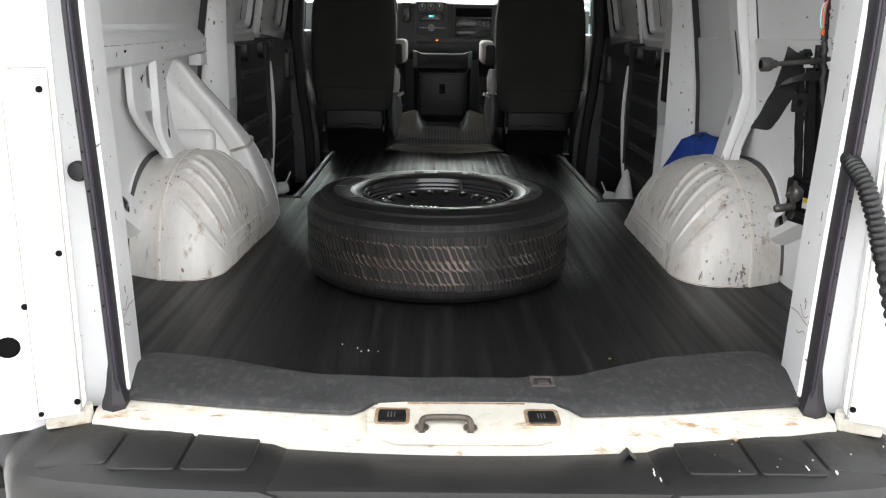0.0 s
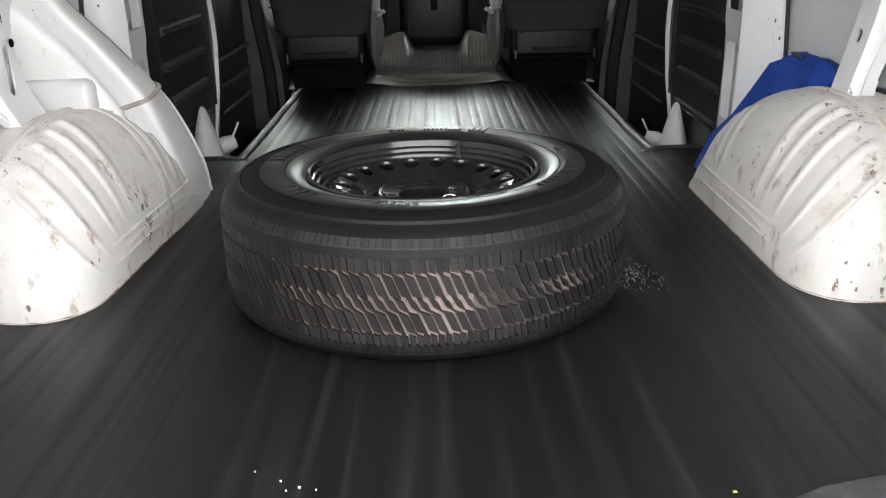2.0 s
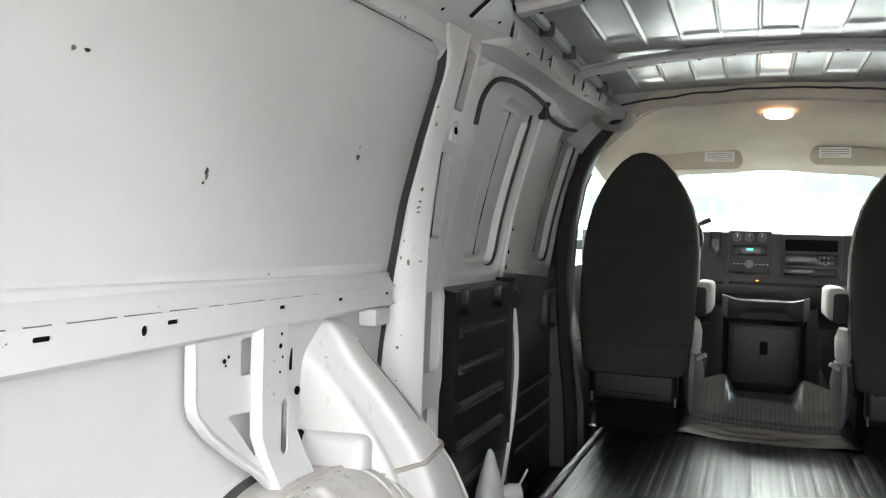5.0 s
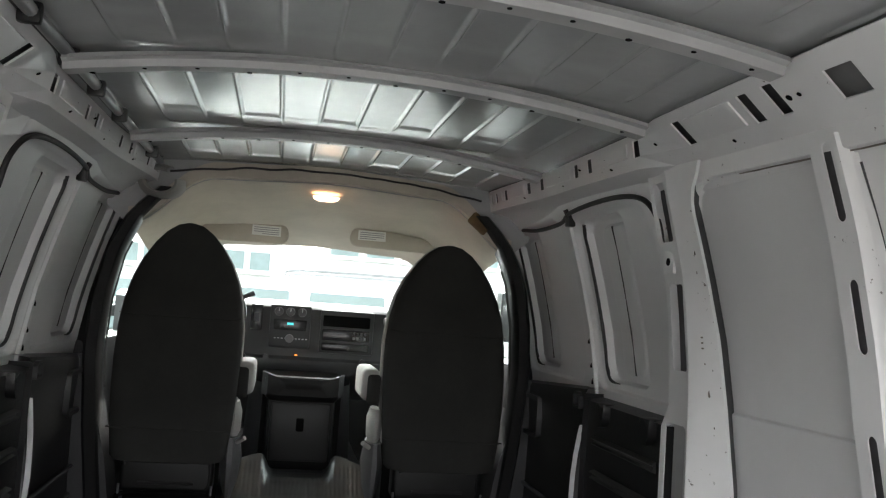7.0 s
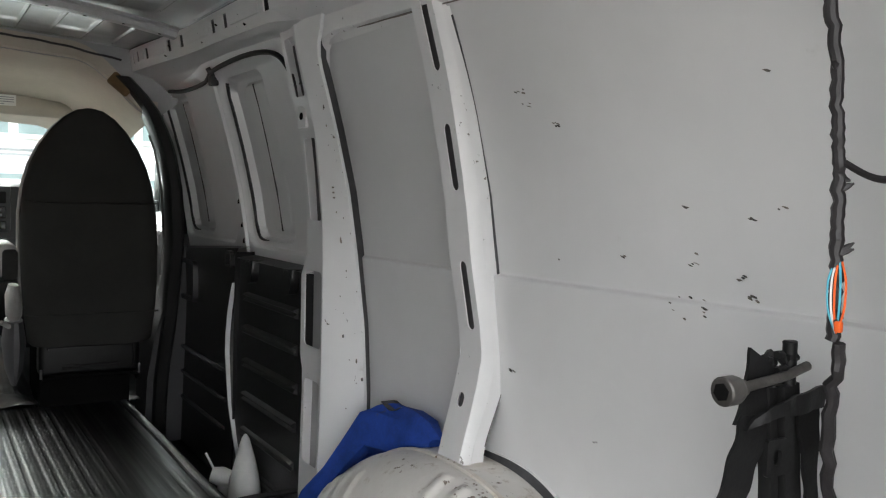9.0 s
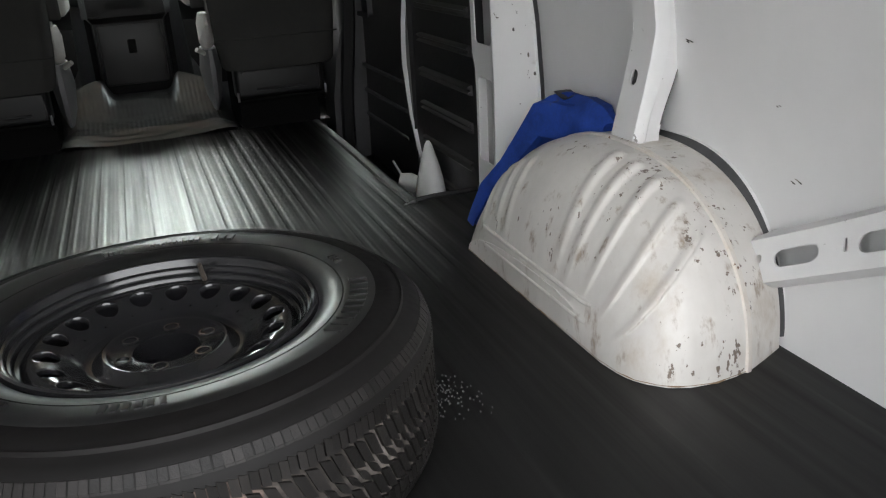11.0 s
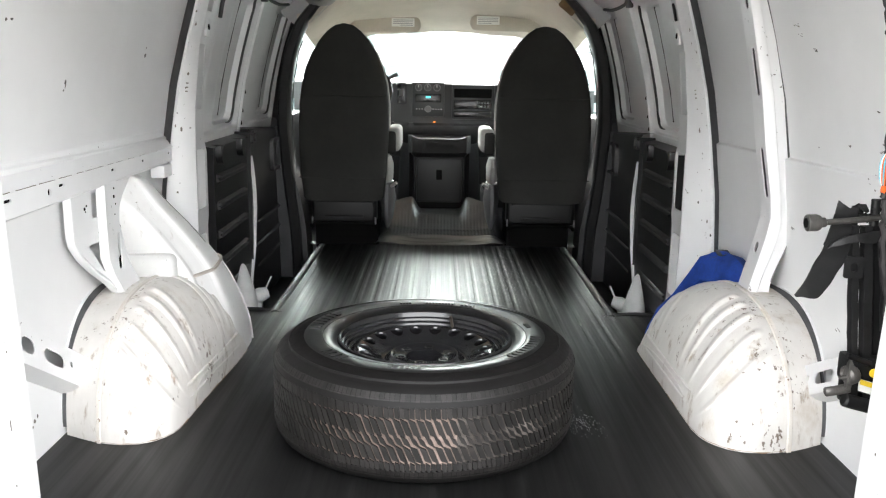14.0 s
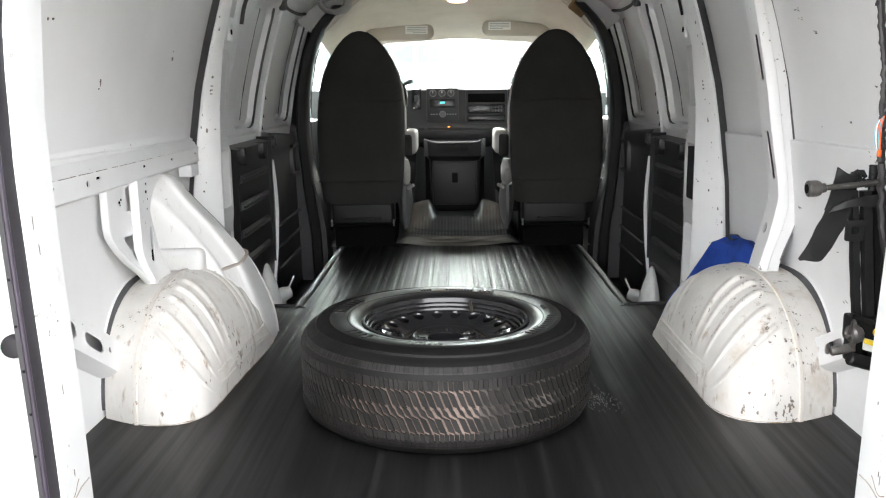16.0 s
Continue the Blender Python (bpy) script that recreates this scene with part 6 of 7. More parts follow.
    rings = [[(side + inner * (-0.03 + a * math.cos(t)), 0.16 + b * math.sin(t), z) for t in [2 * math.pi * k / 14 for k in range(14)]] for z, a, b in ((0.10, 0.01, 0.05), (0.16, 0.03, 0.10), (0.26, 0.042, 0.12), (0.34, 0.03, 0.1))]
    loft(bm, rings)
    part("side_shield", bm, DASH_LIGHT, ob, "grey plastic side shield")
    bm = bmesh.new()
    tube(bm, [(side - inner * 0.01, 0.08, 0.325), (side + inner * 0.02, 0.06, 0.345)], 0.009, 10)
    part("recline_knob", bm, PALE, ob)
    return ob


seat(-0.512, 1, 0.97, 0.25)
seat(0.503, -1, 1.03, 0.283)

# ---- cab: dashboard, console, wheel ----
dash = thing("dashboard", "dark grey plastic dashboard with radio and vents", "dashboard")
bm = bmesh.new()
SIDE_D = [(4.55, 0.86), (4.25, 0.865), (4.14, 0.850), (4.115, 0.83), (4.12, 0.60), (4.10, 0.585), (4.10, 0.545), (4.15, 0.48), (4.35, 0.40), (4.6, 0.35)]
loft(bm, [[(x, y + 0.25 * ease(abs(x), 0.6, 0.95), z - 0.03 * ease(x, 0.35, 0.5)) for y, z in SIDE_D] for x in steps(-0.95, 0.95, 38)], closed=True)
part("shell", bm, DASH, dash)
bm = bmesh.new()
box(bm, (-0.125, 4.10, 0.64), (0.07, 4.13, 0.845), 0.01)
stack = part("radio_panel", bm, DASH, dash, "dark grey centre stack with radio")
bm = bmesh.new()
box(bm, (-0.105, 4.094, 0.725), (0.05, 4.11, 0.775), 0.004)
radio = part("radio", bm, GLOSSY, stack, "gloss black radio")
bm = bmesh.new()
box(bm, (-0.042, 4.092, 0.750), (-0.012, 4.096, 0.761), 0.001)
part("display", bm, DISPLAY, radio, "small teal lit display")
for k in range(3):
    bm = bmesh.new()
    tube(bm, [(-0.085 + 0.055 * k, 4.105, 0.812), (-0.085 + 0.055 * k, 4.082, 0.812)], [0.021, 0.018], 16)
    part("climate_knob", bm, KNOB, stack)
    bm = bmesh.new()
    tube(bm, [(-0.085 + 0.055 * k, 4.101, 0.812), (-0.085 + 0.055 * k, 4.099, 0.812)], 0.022, 20)
    part("knob_ring", bm, RING, stack)
    bm = bmesh.new()
    box(bm, (-0.0865 + 0.055 * k, 4.079, 0.812), (-0.0835 + 0.055 * k, 4.083, 0.828), 0.0)
    part("pointer", bm, PAPER, stack)
bm = bmesh.new()
tube(bm, [(-0.027, 4.105, 0.685), (-0.027, 4.08, 0.685)], [0.021, 0.018], 16)
part("volume_knob", bm, RING, stack)
for k in range(10):
    bm = bmesh.new()
    x = -0.10 + 0.0165 * k
    if abs(x + 0.027) > 0.022:
        box(bm, (x, 4.095, 0.682), (x + 0.009, 4.103, 0.687), 0.001)
        part("button", bm, SILVER, stack)
    else:
        bm.free()
bm = bmesh.new()
box(bm, (0.115, 4.098, 0.625), (0.375, 4.13, 0.835), 0.012)
cubby = part("glove_section", bm, DASH, dash)
for z0, z1 in ((0.755, 0.808), (0.688, 0.742), (0.64, 0.676)):
    bm = bmesh.new()
    box(bm, (0.128, 4.090, z0), (0.355, 4.10, z1), 0.006)
    part("slot", bm, GLOSSY if z0 < 0.7 else HOLE, cubby)
bm = bmesh.new()
for k in range(4):
    for j in range(2):
        box(bm, (0.275 + 0.018 * k, 4.085, 0.698 + 0.022 * j), (0.285 + 0.018 * k, 4.092, 0.71 + 0.022 * j), 0.0)
part("vent_tab", bm, DASH_LIGHT, cubby)
bm = bmesh.new()
box(bm, (-0.215, 4.095, 0.715), (-0.16, 4.13, 0.84), 0.008)
part("switch_panel", bm, GLOSSY, dash)
bm = bmesh.new()
box(bm, (-0.20, 4.088, 0.76), (-0.175, 4.098, 0.80), 0.003)
part("switch", bm, DASH_LIGHT, dash)
bm = bmesh.new()
box(bm, (0.004, 4.092, 0.605), (0.018, 4.098, 0.611), 0.002)
part("warning_light", bm, WARNING, dash, "small orange lit switch")
for x in (-0.24, -0.13, 0.33):
    bm = bmesh.new()
    tube(bm, [(x, 4.105, 0.592), (x, 4.088, 0.592)], 0.014, 12)
    part("socket", bm, KNOB, dash)
bm = bmesh.new()
box(bm, (0.42, 4.0, 0.78), (0.75, 4.12, 0.815), 0.01)
part("grab_ledge", bm, DASH, dash)
for piece in dash.children:
    if piece.name != "shell":
        piece.location.x = -0.07
console = thing("engine_cover", "black plastic engine cover with cup holders and bin", "console")
bm = bmesh.new()
loft(bm, [[(0.03 + w * kx, y + dy * ky, z) for kx, ky in ((-1, 1), (-1, 0.1), (-0.93, 0), (0.93, 0), (1, 0.1), (1, 1))] for z, w, y, dy in ((0.0, 0.155, 3.90, 0.5), (0.10, 0.15, 3.83, 0.5), (0.18, 0.15, 3.78, 0.5), (0.43, 0.15, 3.75, 0.5), (0.455, 0.168, 3.72, 0.5), (0.53, 0.175, 3.71, 0.5))])
part("body", bm, CONSOLE, console)
bm = bmesh.new()
box(bm, (-0.10, 3.742, 0.17), (0.16, 3.80, 0.425), 0.016)
door = part("bin_door", bm, CONSOLE, console)
bm = bmesh.new()
box(bm, (0.012, 3.738, 0.30), (0.048, 3.75, 0.36), 0.008)
part("latch", bm, HOLE, door)
bm = bmesh.new()
rings = []
for k in steps(-1, 1, 28):
    front = 3.712 - 0.018 * ease(abs(k), 0.45, 0.85) + 0.05 * ease(abs(k), 0.85, 1.0)
    lift = 0.016 * ease(abs(k), 0.6, 0.95)
    rings.append([(0.03 + 0.178 * k, front + a, z + lift * b) for a, z, b in ((0.035, 0.452, 0), (0.012, 0.463, 0), (0.004, 0.485, 0), (0.0, 0.515, 0.6), (0.006, 0.535, 1), (0.018, 0.540, 1), (0.028, 0.532, 1), (0.04, 0.50, 0), (0.12, 0.49, 0))])
loft(bm, rings, closed=False, caps=False)
collar = part("collar", bm, TRIM_DARK, console, "curved dark collar round the cup tray")
bm = bmesh.new()
box(bm, (-0.13, 3.74, 0.47), (0.19, 4.10, 0.497), 0.004)
tray = part("cup_tray", bm, CONSOLE, console)
for x in (-0.06, 0.12):
    bm = bmesh.new()
    lathe(bm, [(0.052, 0.496), (0.048, 0.512), (0.040, 0.512), (0.036, 0.498)], 20, (x, 3.82, 0))
    part("cup_ring", bm, CONSOLE, tray)
for s in (1, -1):
    bm = bmesh.new()
    loft(bm, [[(0.03 + s * 0.15, 3.80, z), (0.03 + s * 0.172, 3.785, z), (0.03 + s * (0.215 + 0.05 * (0.5 - z)), 3.90, z), (0.03 + s * (0.235 + 0.06 * (0.5 - z)), 4.12, z)] for z in (0.06, 0.2, 0.35, 0.5)], closed=False, caps=False)
    part("side_flare", bm, CONSOLE, console, "dark plastic side of the engine cover")
for s in (1, -1):
    bm = bmesh.new()
    loft(bm, [[(0.03 + s * x, y, z) for x, z in ((0.15, 0.13), (0.2, 0.11), (0.27, 0.03), (0.30, -0.03))] for y in (3.80, 3.9, 4.0, 4.3)], closed=False, caps=False)
    part("skirt", bm, CAB_RUBBER, console)
console.location.x = -0.055
steer = thing("steering_wheel", "black steering wheel behind the driver's seat", "steering wheel", at=(-0.50, 3.86, 0.78))
steer.rotation_euler = (radians(62), 0, 0)
bm = bmesh.new()
tube(bm, [(0.19 * math.cos(a), 0.19 * math.sin(a), 0) for a in steps(0, 2 * math.pi, 40)], 0.015, 10)
part("rim", bm, GLOSSY, steer)
bm = bmesh.new()
box(bm, (-0.075, -0.08, -0.05), (0.075, 0.06, 0.0), 0.02)
part("hub", bm, PLASTIC, steer)
for a in (0, 180, 270):
    bm = bmesh.new()
    box(bm, (0.05, -0.02, -0.02), (0.185, 0.02, -0.004), 0.006, m=Matrix.Rotation(radians(a), 4, "Z"))
    part("spoke", bm, PLASTIC, steer)
bm = bmesh.new()
tube(bm, [(0.04, 0.05, -0.08), (0.16, 0.12, -0.06), (0.225, 0.15, -0.05)], [0.008, 0.01, 0.012], 8)
part("gear_lever", bm, DASH_LIGHT, steer)
bm = bmesh.new()
tube(bm, [(0, 0, -0.04), (0, -0.02, -0.35)], 0.045, 14)
part("column", bm, PLASTIC, steer)

# ---- cab: headliner, visors, pillars, doors, windscreen ----
bm = bmesh.new()


def head_place(u, v):
    """u across (-1 to 1), v from the roof bow (0) to the windscreen (1)."""
    y = 3.26 + 1.12 * v
    z = interp([(0, 1.335), (0.12, 1.33), (0.3, 1.30), (0.6, 1.245), (0.9, 1.175), (1.0, 1.15)], v)
    z -= 0.20 * ease(abs(u), 0.55, 1.0) ** 1.3 + 0.02 * ease(abs(u), 0.0, 0.6)
    return 0.74 * u, y, z


grid(bm, steps(-1, 1, 40), steps(0, 1, 20), head_place)
headliner = tagged(part("headliner", bm, HEADLINER), "beige moulded cab headliner", "headliner", kind="structure")
bm = bmesh.new()
loft(bm, [[head_place(u, 0), (head_place(u, 0)[0], 3.252, head_place(u, 0)[2] + 0.004), (head_place(u, 0)[0], 3.255, head_place(u, 0)[2] + 0.06)] for u in steps(-1, 1, 40)], closed=False, caps=False)
part("edge", bm, HEADLINER, headliner)
bm = bmesh.new()
loft(bm, [[(-0.625 + 0.085 * k * math.cos(a), 3.215 - 0.05 * b - 0.02 * math.sin(a), 1.275 + 0.062 * k * math.sin(a)) for a in steps(0.35 * math.pi, 2.05 * math.pi, 26)] for b, k in ((-1.0, 1.02), (0.0, 1.0), (0.5, 0.96), (0.8, 0.86), (1.0, 0.72), (0.9, 0.62), (0.3, 0.58))], closed=False, caps=False)
tagged(part("corner_duct", bm, CORNER_PAD), "pale grey moulded corner duct at the end of the headliner", "corner duct")
bm = bmesh.new()
box(bm, (0.555, 3.238, 1.205), (0.645, 3.265, 1.258), 0.012, 3, Matrix.Translation((0.60, 3.25, 1.23)) @ Matrix.Rotation(radians(38), 4, "Y") @ Matrix.Translation((-0.60, -3.25, -1.23)))
tagged(part("foam_pad", bm, FOAM), "bare brown foam pad at the headliner corner", "foam pad")
bm = bmesh.new()
rows = [(0.74 * u, head_place(u, 0)[2] - 0.004) for u in steps(-1, 1, 40)]
loft(bm, [[(x, 3.274, z), (x, 3.274, 1.47)] for x, z in [(-0.82, 1.18)] + rows + [(0.82, 1.18)]], closed=False, caps=False)
tagged(part("roof_closer", bm, BOW), "painted panel closing the space over the headliner", "trim", kind="structure")
bm = bmesh.new()
lathe(bm, [(0.001, -0.016), (0.04, -0.015), (0.062, -0.008), (0.07, 0.004)], 28)
dome = tagged(part("dome_lamp", bm, DOME), "lit oval dome lamp on the headliner", "dome lamp")
dome.location, dome.scale = (-0.005, 3.47, 1.302), (0.8, 0.4, 1.0)
for s in (1, -1):
    visor = thing("sun_visor", "beige folded sun visor with white label", "sun visor", "sun visors")
    bm = bmesh.new()
    drop = 0.0 if s > 0 else -0.018
    loft(bm, [[(s * x, 3.932 + 0.03 * x + dy, drop + lo + (hi - lo) * t) for dy, t in ((-0.006, 0.0), (-0.013, 0.12), (-0.013, 0.88), (-0.006, 1.0), (0.008, 1.0), (0.013, 0.88), (0.013, 0.12), (0.006, 0.0))] for x, hi, lo in ((0.142, 1.192, 1.172), (0.148, 1.212, 1.156), (0.158, 1.223, 1.147), (0.175, 1.229, 1.142), (0.35, 1.222, 1.139), (0.53, 1.203, 1.136), (0.58, 1.190, 1.138), (0.612, 1.165, 1.148))])
    part("board", bm, VISOR, visor)
    bm = bmesh.new()
    box(bm, (min(s * 0.178, s * 0.308), 3.9205, drop + 1.174), (max(s * 0.178, s * 0.308), 3.923, drop + 1.220), 0.0)
    label = part("label", bm, PAPER, visor)
    bm = bmesh.new()
    for k in range(4):
        end = 0.300 if k else 0.262
        box(bm, (min(s * 0.186, s * end), 3.919, drop + 1.180 + 0.0095 * k), (max(s * 0.186, s * end), 3.9203, drop + 1.183 + 0.0095 * k), 0.0)
    part("print_bar", bm, INK, label)
for s in (1, -1):
    ob = thing("cab_pillar", "black trimmed pillar behind the cab door", "pillar", "cab pillars", "structure")
    bm = bmesh.new()
    zs = steps(-0.16, 1.26, 24)
    edge = lambda z: interp([(-0.16, 0.72), (0.1, 0.73), (0.35, 0.762), (0.64, 0.785), (0.83, 0.776), (1.0, 0.745), (1.13, 0.69), (1.2, 0.635), (1.26, 0.575)], z)
    loft(bm, [[(s * (edge(z) + 0.062), 3.24, z), (s * (edge(z) + 0.05), 3.225, z), (s * (edge(z) + 0.012), 3.222, z), (s * edge(z), 3.25, z), (s * (edge(z) + 0.01), 3.36, z), (s * (edge(z) + 0.062), 3.38, z)] for z in zs])
    part("trim", bm, PLASTIC, ob)
    bm = bmesh.new()
    loft(bm, [[(s * (edge(z) + 0.03), 3.385, z), (s * (wx(z) + 0.04), 3.47, z)] for z in zs], closed=False, caps=False)
    part("door_seal", bm, SEAL, ob)
    bm = bmesh.new()
    loft(bm, [[(s * (edge(z) - 0.004), 3.285 + 0.04 * t, z) for t in (0, 1)] for z in steps(0.5, 1.05, 10)], closed=False, caps=False)
    part("seat_belt", bm, FABRIC, ob, "dark grey seat belt")
    bm = bmesh.new()
    loft(bm, [[(s * x0, 3.24, z), (s * 0.86, 3.24, z), (s * 0.86, 3.42, z), (s * x0, 3.42, z)] for z, x0 in ((-0.16, 0.70), (0.10, 0.71), (0.25, 0.735), (0.5, 0.80), (0.62, 0.84))])
    part("lower_trim", bm, DASH, ob, "dark grey lower pillar trim")
    door_ob = thing("cab_door", "van cab door with window, dark inner trim", "van door", "cab doors", "structure")
    bm = bmesh.new()
    box(bm, (min(s * 0.86, s * 0.98), 3.42, -0.2), (max(s * 0.86, s * 0.98), 4.75, 0.66), 0.02)
    part("inner_trim", bm, DASH, door_ob)
    bm = bmesh.new()
    loft(bm, [[(s * 0.84, 4.75, 0.80), (s * 0.90, 4.75, 0.80), (s * 0.9, 4.83, 0.80), (s * 0.84, 4.83, 0.80)], [(s * 0.66, 4.34, 1.16), (s * 0.72, 4.34, 1.16), (s * 0.72, 4.42, 1.16), (s * 0.66, 4.42, 1.16)]])
    part("front_post", bm, HEADLINER, door_ob)
    bm = bmesh.new()
    loft(bm, [[(s * x, y, z) for x, z in ((0.72, 1.24), (0.79, 1.14), (0.83, 1.14), (0.78, 1.27))] for y in (3.40, 4.40)])
    part("top_rail", bm, PLASTIC, door_ob)
    bm = bmesh.new()
    grid(bm, [0.66, 0.9, 1.15], [3.42, 4.75], lambda z, y: (s * (wx(z) - 0.03), min(y, 4.78 - 0.9 * max(0, z - 0.8)), z))
    pane = part("window_pane", bm, GLASS, door_ob)
    pane.visible_shadow = False
    bm = bmesh.new()
    box(bm, (min(s * 1.04, s * 1.22), 4.5, 0.72), (max(s * 1.04, s * 1.22), 4.62, 1.0), 0.03)
    box(bm, (min(s * 0.95, s * 1.06), 4.52, 0.72), (max(s * 0.95, s * 1.06), 4.60, 0.78), 0.01)
    part("mirror_housing", bm, PLASTIC, door_ob)
bm = bmesh.new()
grid(bm, steps(-0.84, 0.84, 12), steps(0, 1, 6), lambda x, t: (x * (1 - 0.16 * t), 4.86 - 0.46 * t - 0.12 * (abs(x) / 0.84) ** 2, 0.80 + 0.37 * t))
screen = tagged(part("window_1", bm, GLASS), "clear raked windscreen of the van", "windscreen", kind="structure")
screen.visible_shadow = False
bm = bmesh.new()
box(bm, (-0.98, 4.86, -0.75), (0.98, 4.95, 0.82), 0.02)
tagged(part("wall_front", bm, PLASTIC), "black lined van bulkhead under the windscreen", "bulkhead", kind="structure")
bm = bmesh.new()
loft(bm, [[(x, 4.9, 0.80), (x, 5.25, 0.74 - 0.1 * abs(x)), (x, 5.6, 0.62 - 0.1 * abs(x)), (x, 5.75, 0.3)] for x in steps(-0.9, 0.9, 12)], closed=False, caps=False)
tagged(part("bonnet", bm, WHITE), "white short van bonnet ahead of the windscreen", "bonnet", kind="structure")
bm = bmesh.new()
box(bm, (-0.98, 0.05, -0.42), (0.98, 4.9, -0.19), 0.02)
tagged(part("chassis", bm, PLASTIC), "dark underbody of the van", "underbody", kind="structure")


# ---- things along the sides ----
# blue cloth stuffed between the right housing and the pillar
bm = bmesh.new()
rings = []
cloth_path = [(0.716, 1.756, 0.012, 0.008, 0.006), (0.728, 1.75, 0.035, 0.014, 0.014), (0.765, 1.735, 0.095, 0.028, 0.03), (0.808, 1.705, 0.155, 0.03, 0.032), (0.85, 1.67, 0.222, 0.04, 0.046), (0.885, 1.64, 0.278, 0.045, 0.062), (0.905, 1.59, 0.285, 0.05, 0.068), (0.912, 1.51, 0.287, 0.046, 0.066), (0.912, 1.44, 0.290, 0.040, 0.054), (0.910, 1.395, 0.288, 0.018, 0.030)]
for x, y, z, w, h in cloth_path:
    ring = []
    for k in range(28):
        a = 2 * math.pi * k / 28
        f = 1 + 0.22 * noise.noise(Vector((math.cos(a) * 2.2, math.sin(a) * 2.2, y * 11))) + 0.07 * math.sin(7 * a + y * 9)
        ring.append((x + w * f * math.cos(a), y + 0.02 * math.sin(3 * a), z + h * f * math.sin(a)))
    rings.append(ring)
loft(bm, rings)
cloth = tagged(part("blue_cloth", bm, BLUE, angle=30), "crumpled blue cloth stuffed behind the wheel housing", "cloth")
bm = bmesh.new()
loft(bm, [[(0.895 + 0.025 * math.cos(a) * k, 1.58 + 0.05 * math.sin(a) * k, 0.350 - 0.012 * (1 - k) + 0.006 * math.sin(3 * a)) for a in [2 * math.pi * i / 16 for i in range(16)]] for k in (0.9, 0.5)])
part("worn_patch", bm, TAPE, cloth, "dark soiled patch")

# jack and wheel tools strapped to the right rear corner
jack = thing("jack_kit", "black jack with tools strapped to the rear corner", "jack")
# long flat bars of the folded jack, with a groove between them
for x, wide, y, mat in ((0.743, 0.016, 0.440, TOOL_BLACK), (0.763, 0.020, 0.436, TOOL_BLACK), (0.786, 0.022, 0.446, TOOL_BLACK)):
    bm = bmesh.new()
    rng = random.Random(int(x * 1000))
    rings = []
    for z in steps(0.285, 0.64, 22):
        lean = 0.021 * (0.603 - z) / 0.207
        a, b = x + lean + 0.0008 * rng.uniform(-1, 1), x + lean + wide + 0.0008 * rng.uniform(-1, 1)
        rings.append([(a, y + 0.006, z), (a + 0.002, y, z), (b - 0.002, y, z), (b, y + 0.006, z), (b, y + 0.016, z), (a, y + 0.016, z)])
    loft(bm, rings)
    part("jack_bar", bm, mat, jack)
bm = bmesh.new()
sheet(bm, rounded(0.730, 0.765, 0.543, 0.584, 0.004), [rounded(0.741, 0.755, 0.555, 0.573, 0.0068, 5)], lambda u, v, w: (u, 0.430 + w, v), 0.005, 0.03)
part("jack_plate", bm, TOOL_BLACK, jack)
bm = bmesh.new()
tube(bm, [(0.650, 0.43, 0.6462), (0.6515, 0.43, 0.6463), (0.668, 0.43, 0.6468), (0.674, 0.43, 0.647), (0.676, 0.43, 0.647), (0.684, 0.43, 0.648), (0.686, 0.43, 0.648), (0.76, 0.433, 0.654), (0.805, 0.44, 0.660)], [0.0140, 0.0158, 0.0158, 0.0135, 0.0095, 0.0090, 0.0056, 0.0056, 0.0056], 18)
wrench = part("lug_wrench", bm, OLD_STEEL, jack, "dark steel lug wrench")
bm = bmesh.new()
disc(bm, (0.6497, 0.43, 0.6462), (-1, 0, 0), 0.010, 0.0012, 6)
part("socket", bm, HOLE, wrench)


def cloth(outline, y, swell, seed):
    """A limp piece of black cloth hanging across the corner."""
    bm = bmesh.new()
    cu, cv = sum(p[0] for p in outline) / len(outline), sum(p[1] for p in outline) / len(outline)
    reach = max(math.hypot(u - cu, v - cv) for u, v in outline)

    def place(u, v, w):
        k = 1 - min(1.0, math.hypot(u - cu, v - cv) / reach) ** 2
        return u, y - swell * k + 0.005 * noise.noise(Vector((u * 45, v * 30, seed))) + w, v
    sheet(bm, outline, [], place, 0.004, 0.009)
    part("pouch", bm, TOOL_BLACK, jack, "limp black tool pouch", angle=60)


cloth([(0.714, 0.686), (0.722, 0.680), (0.731, 0.674), (0.750, 0.668), (0.752, 0.625), (0.743, 0.606), (0.718, 0.600), (0.694, 0.602), (0.698, 0.620), (0.706, 0.655)], 0.447, 0.006, 1)
cloth([(0.700, 0.612), (0.693, 0.602), (0.680, 0.577), (0.668, 0.552), (0.655, 0.525), (0.646, 0.507), (0.649, 0.5035), (0.657, 0.5045), (0.672, 0.502), (0.684, 0.5015), (0.691, 0.504), (0.697, 0.511), (0.712, 0.538), (0.728, 0.564), (0.738, 0.59), (0.746, 0.612)], 0.446, 0.013, 2)
cloth([(0.695, 0.599), (0.705, 0.611), (0.722, 0.622), (0.745, 0.630), (0.775, 0.634), (0.805, 0.639), (0.828, 0.638), (0.828, 0.612), (0.800, 0.613), (0.770, 0.611), (0.745, 0.613), (0.725, 0.610)], 0.430, 0.010, 3)
cloth([(0.790, 0.618), (0.826, 0.62), (0.828, 0.50), (0.822, 0.44), (0.812, 0.44), (0.806, 0.50)], 0.437, 0.004, 4)
bm = bmesh.new()
rng = random.Random(14)
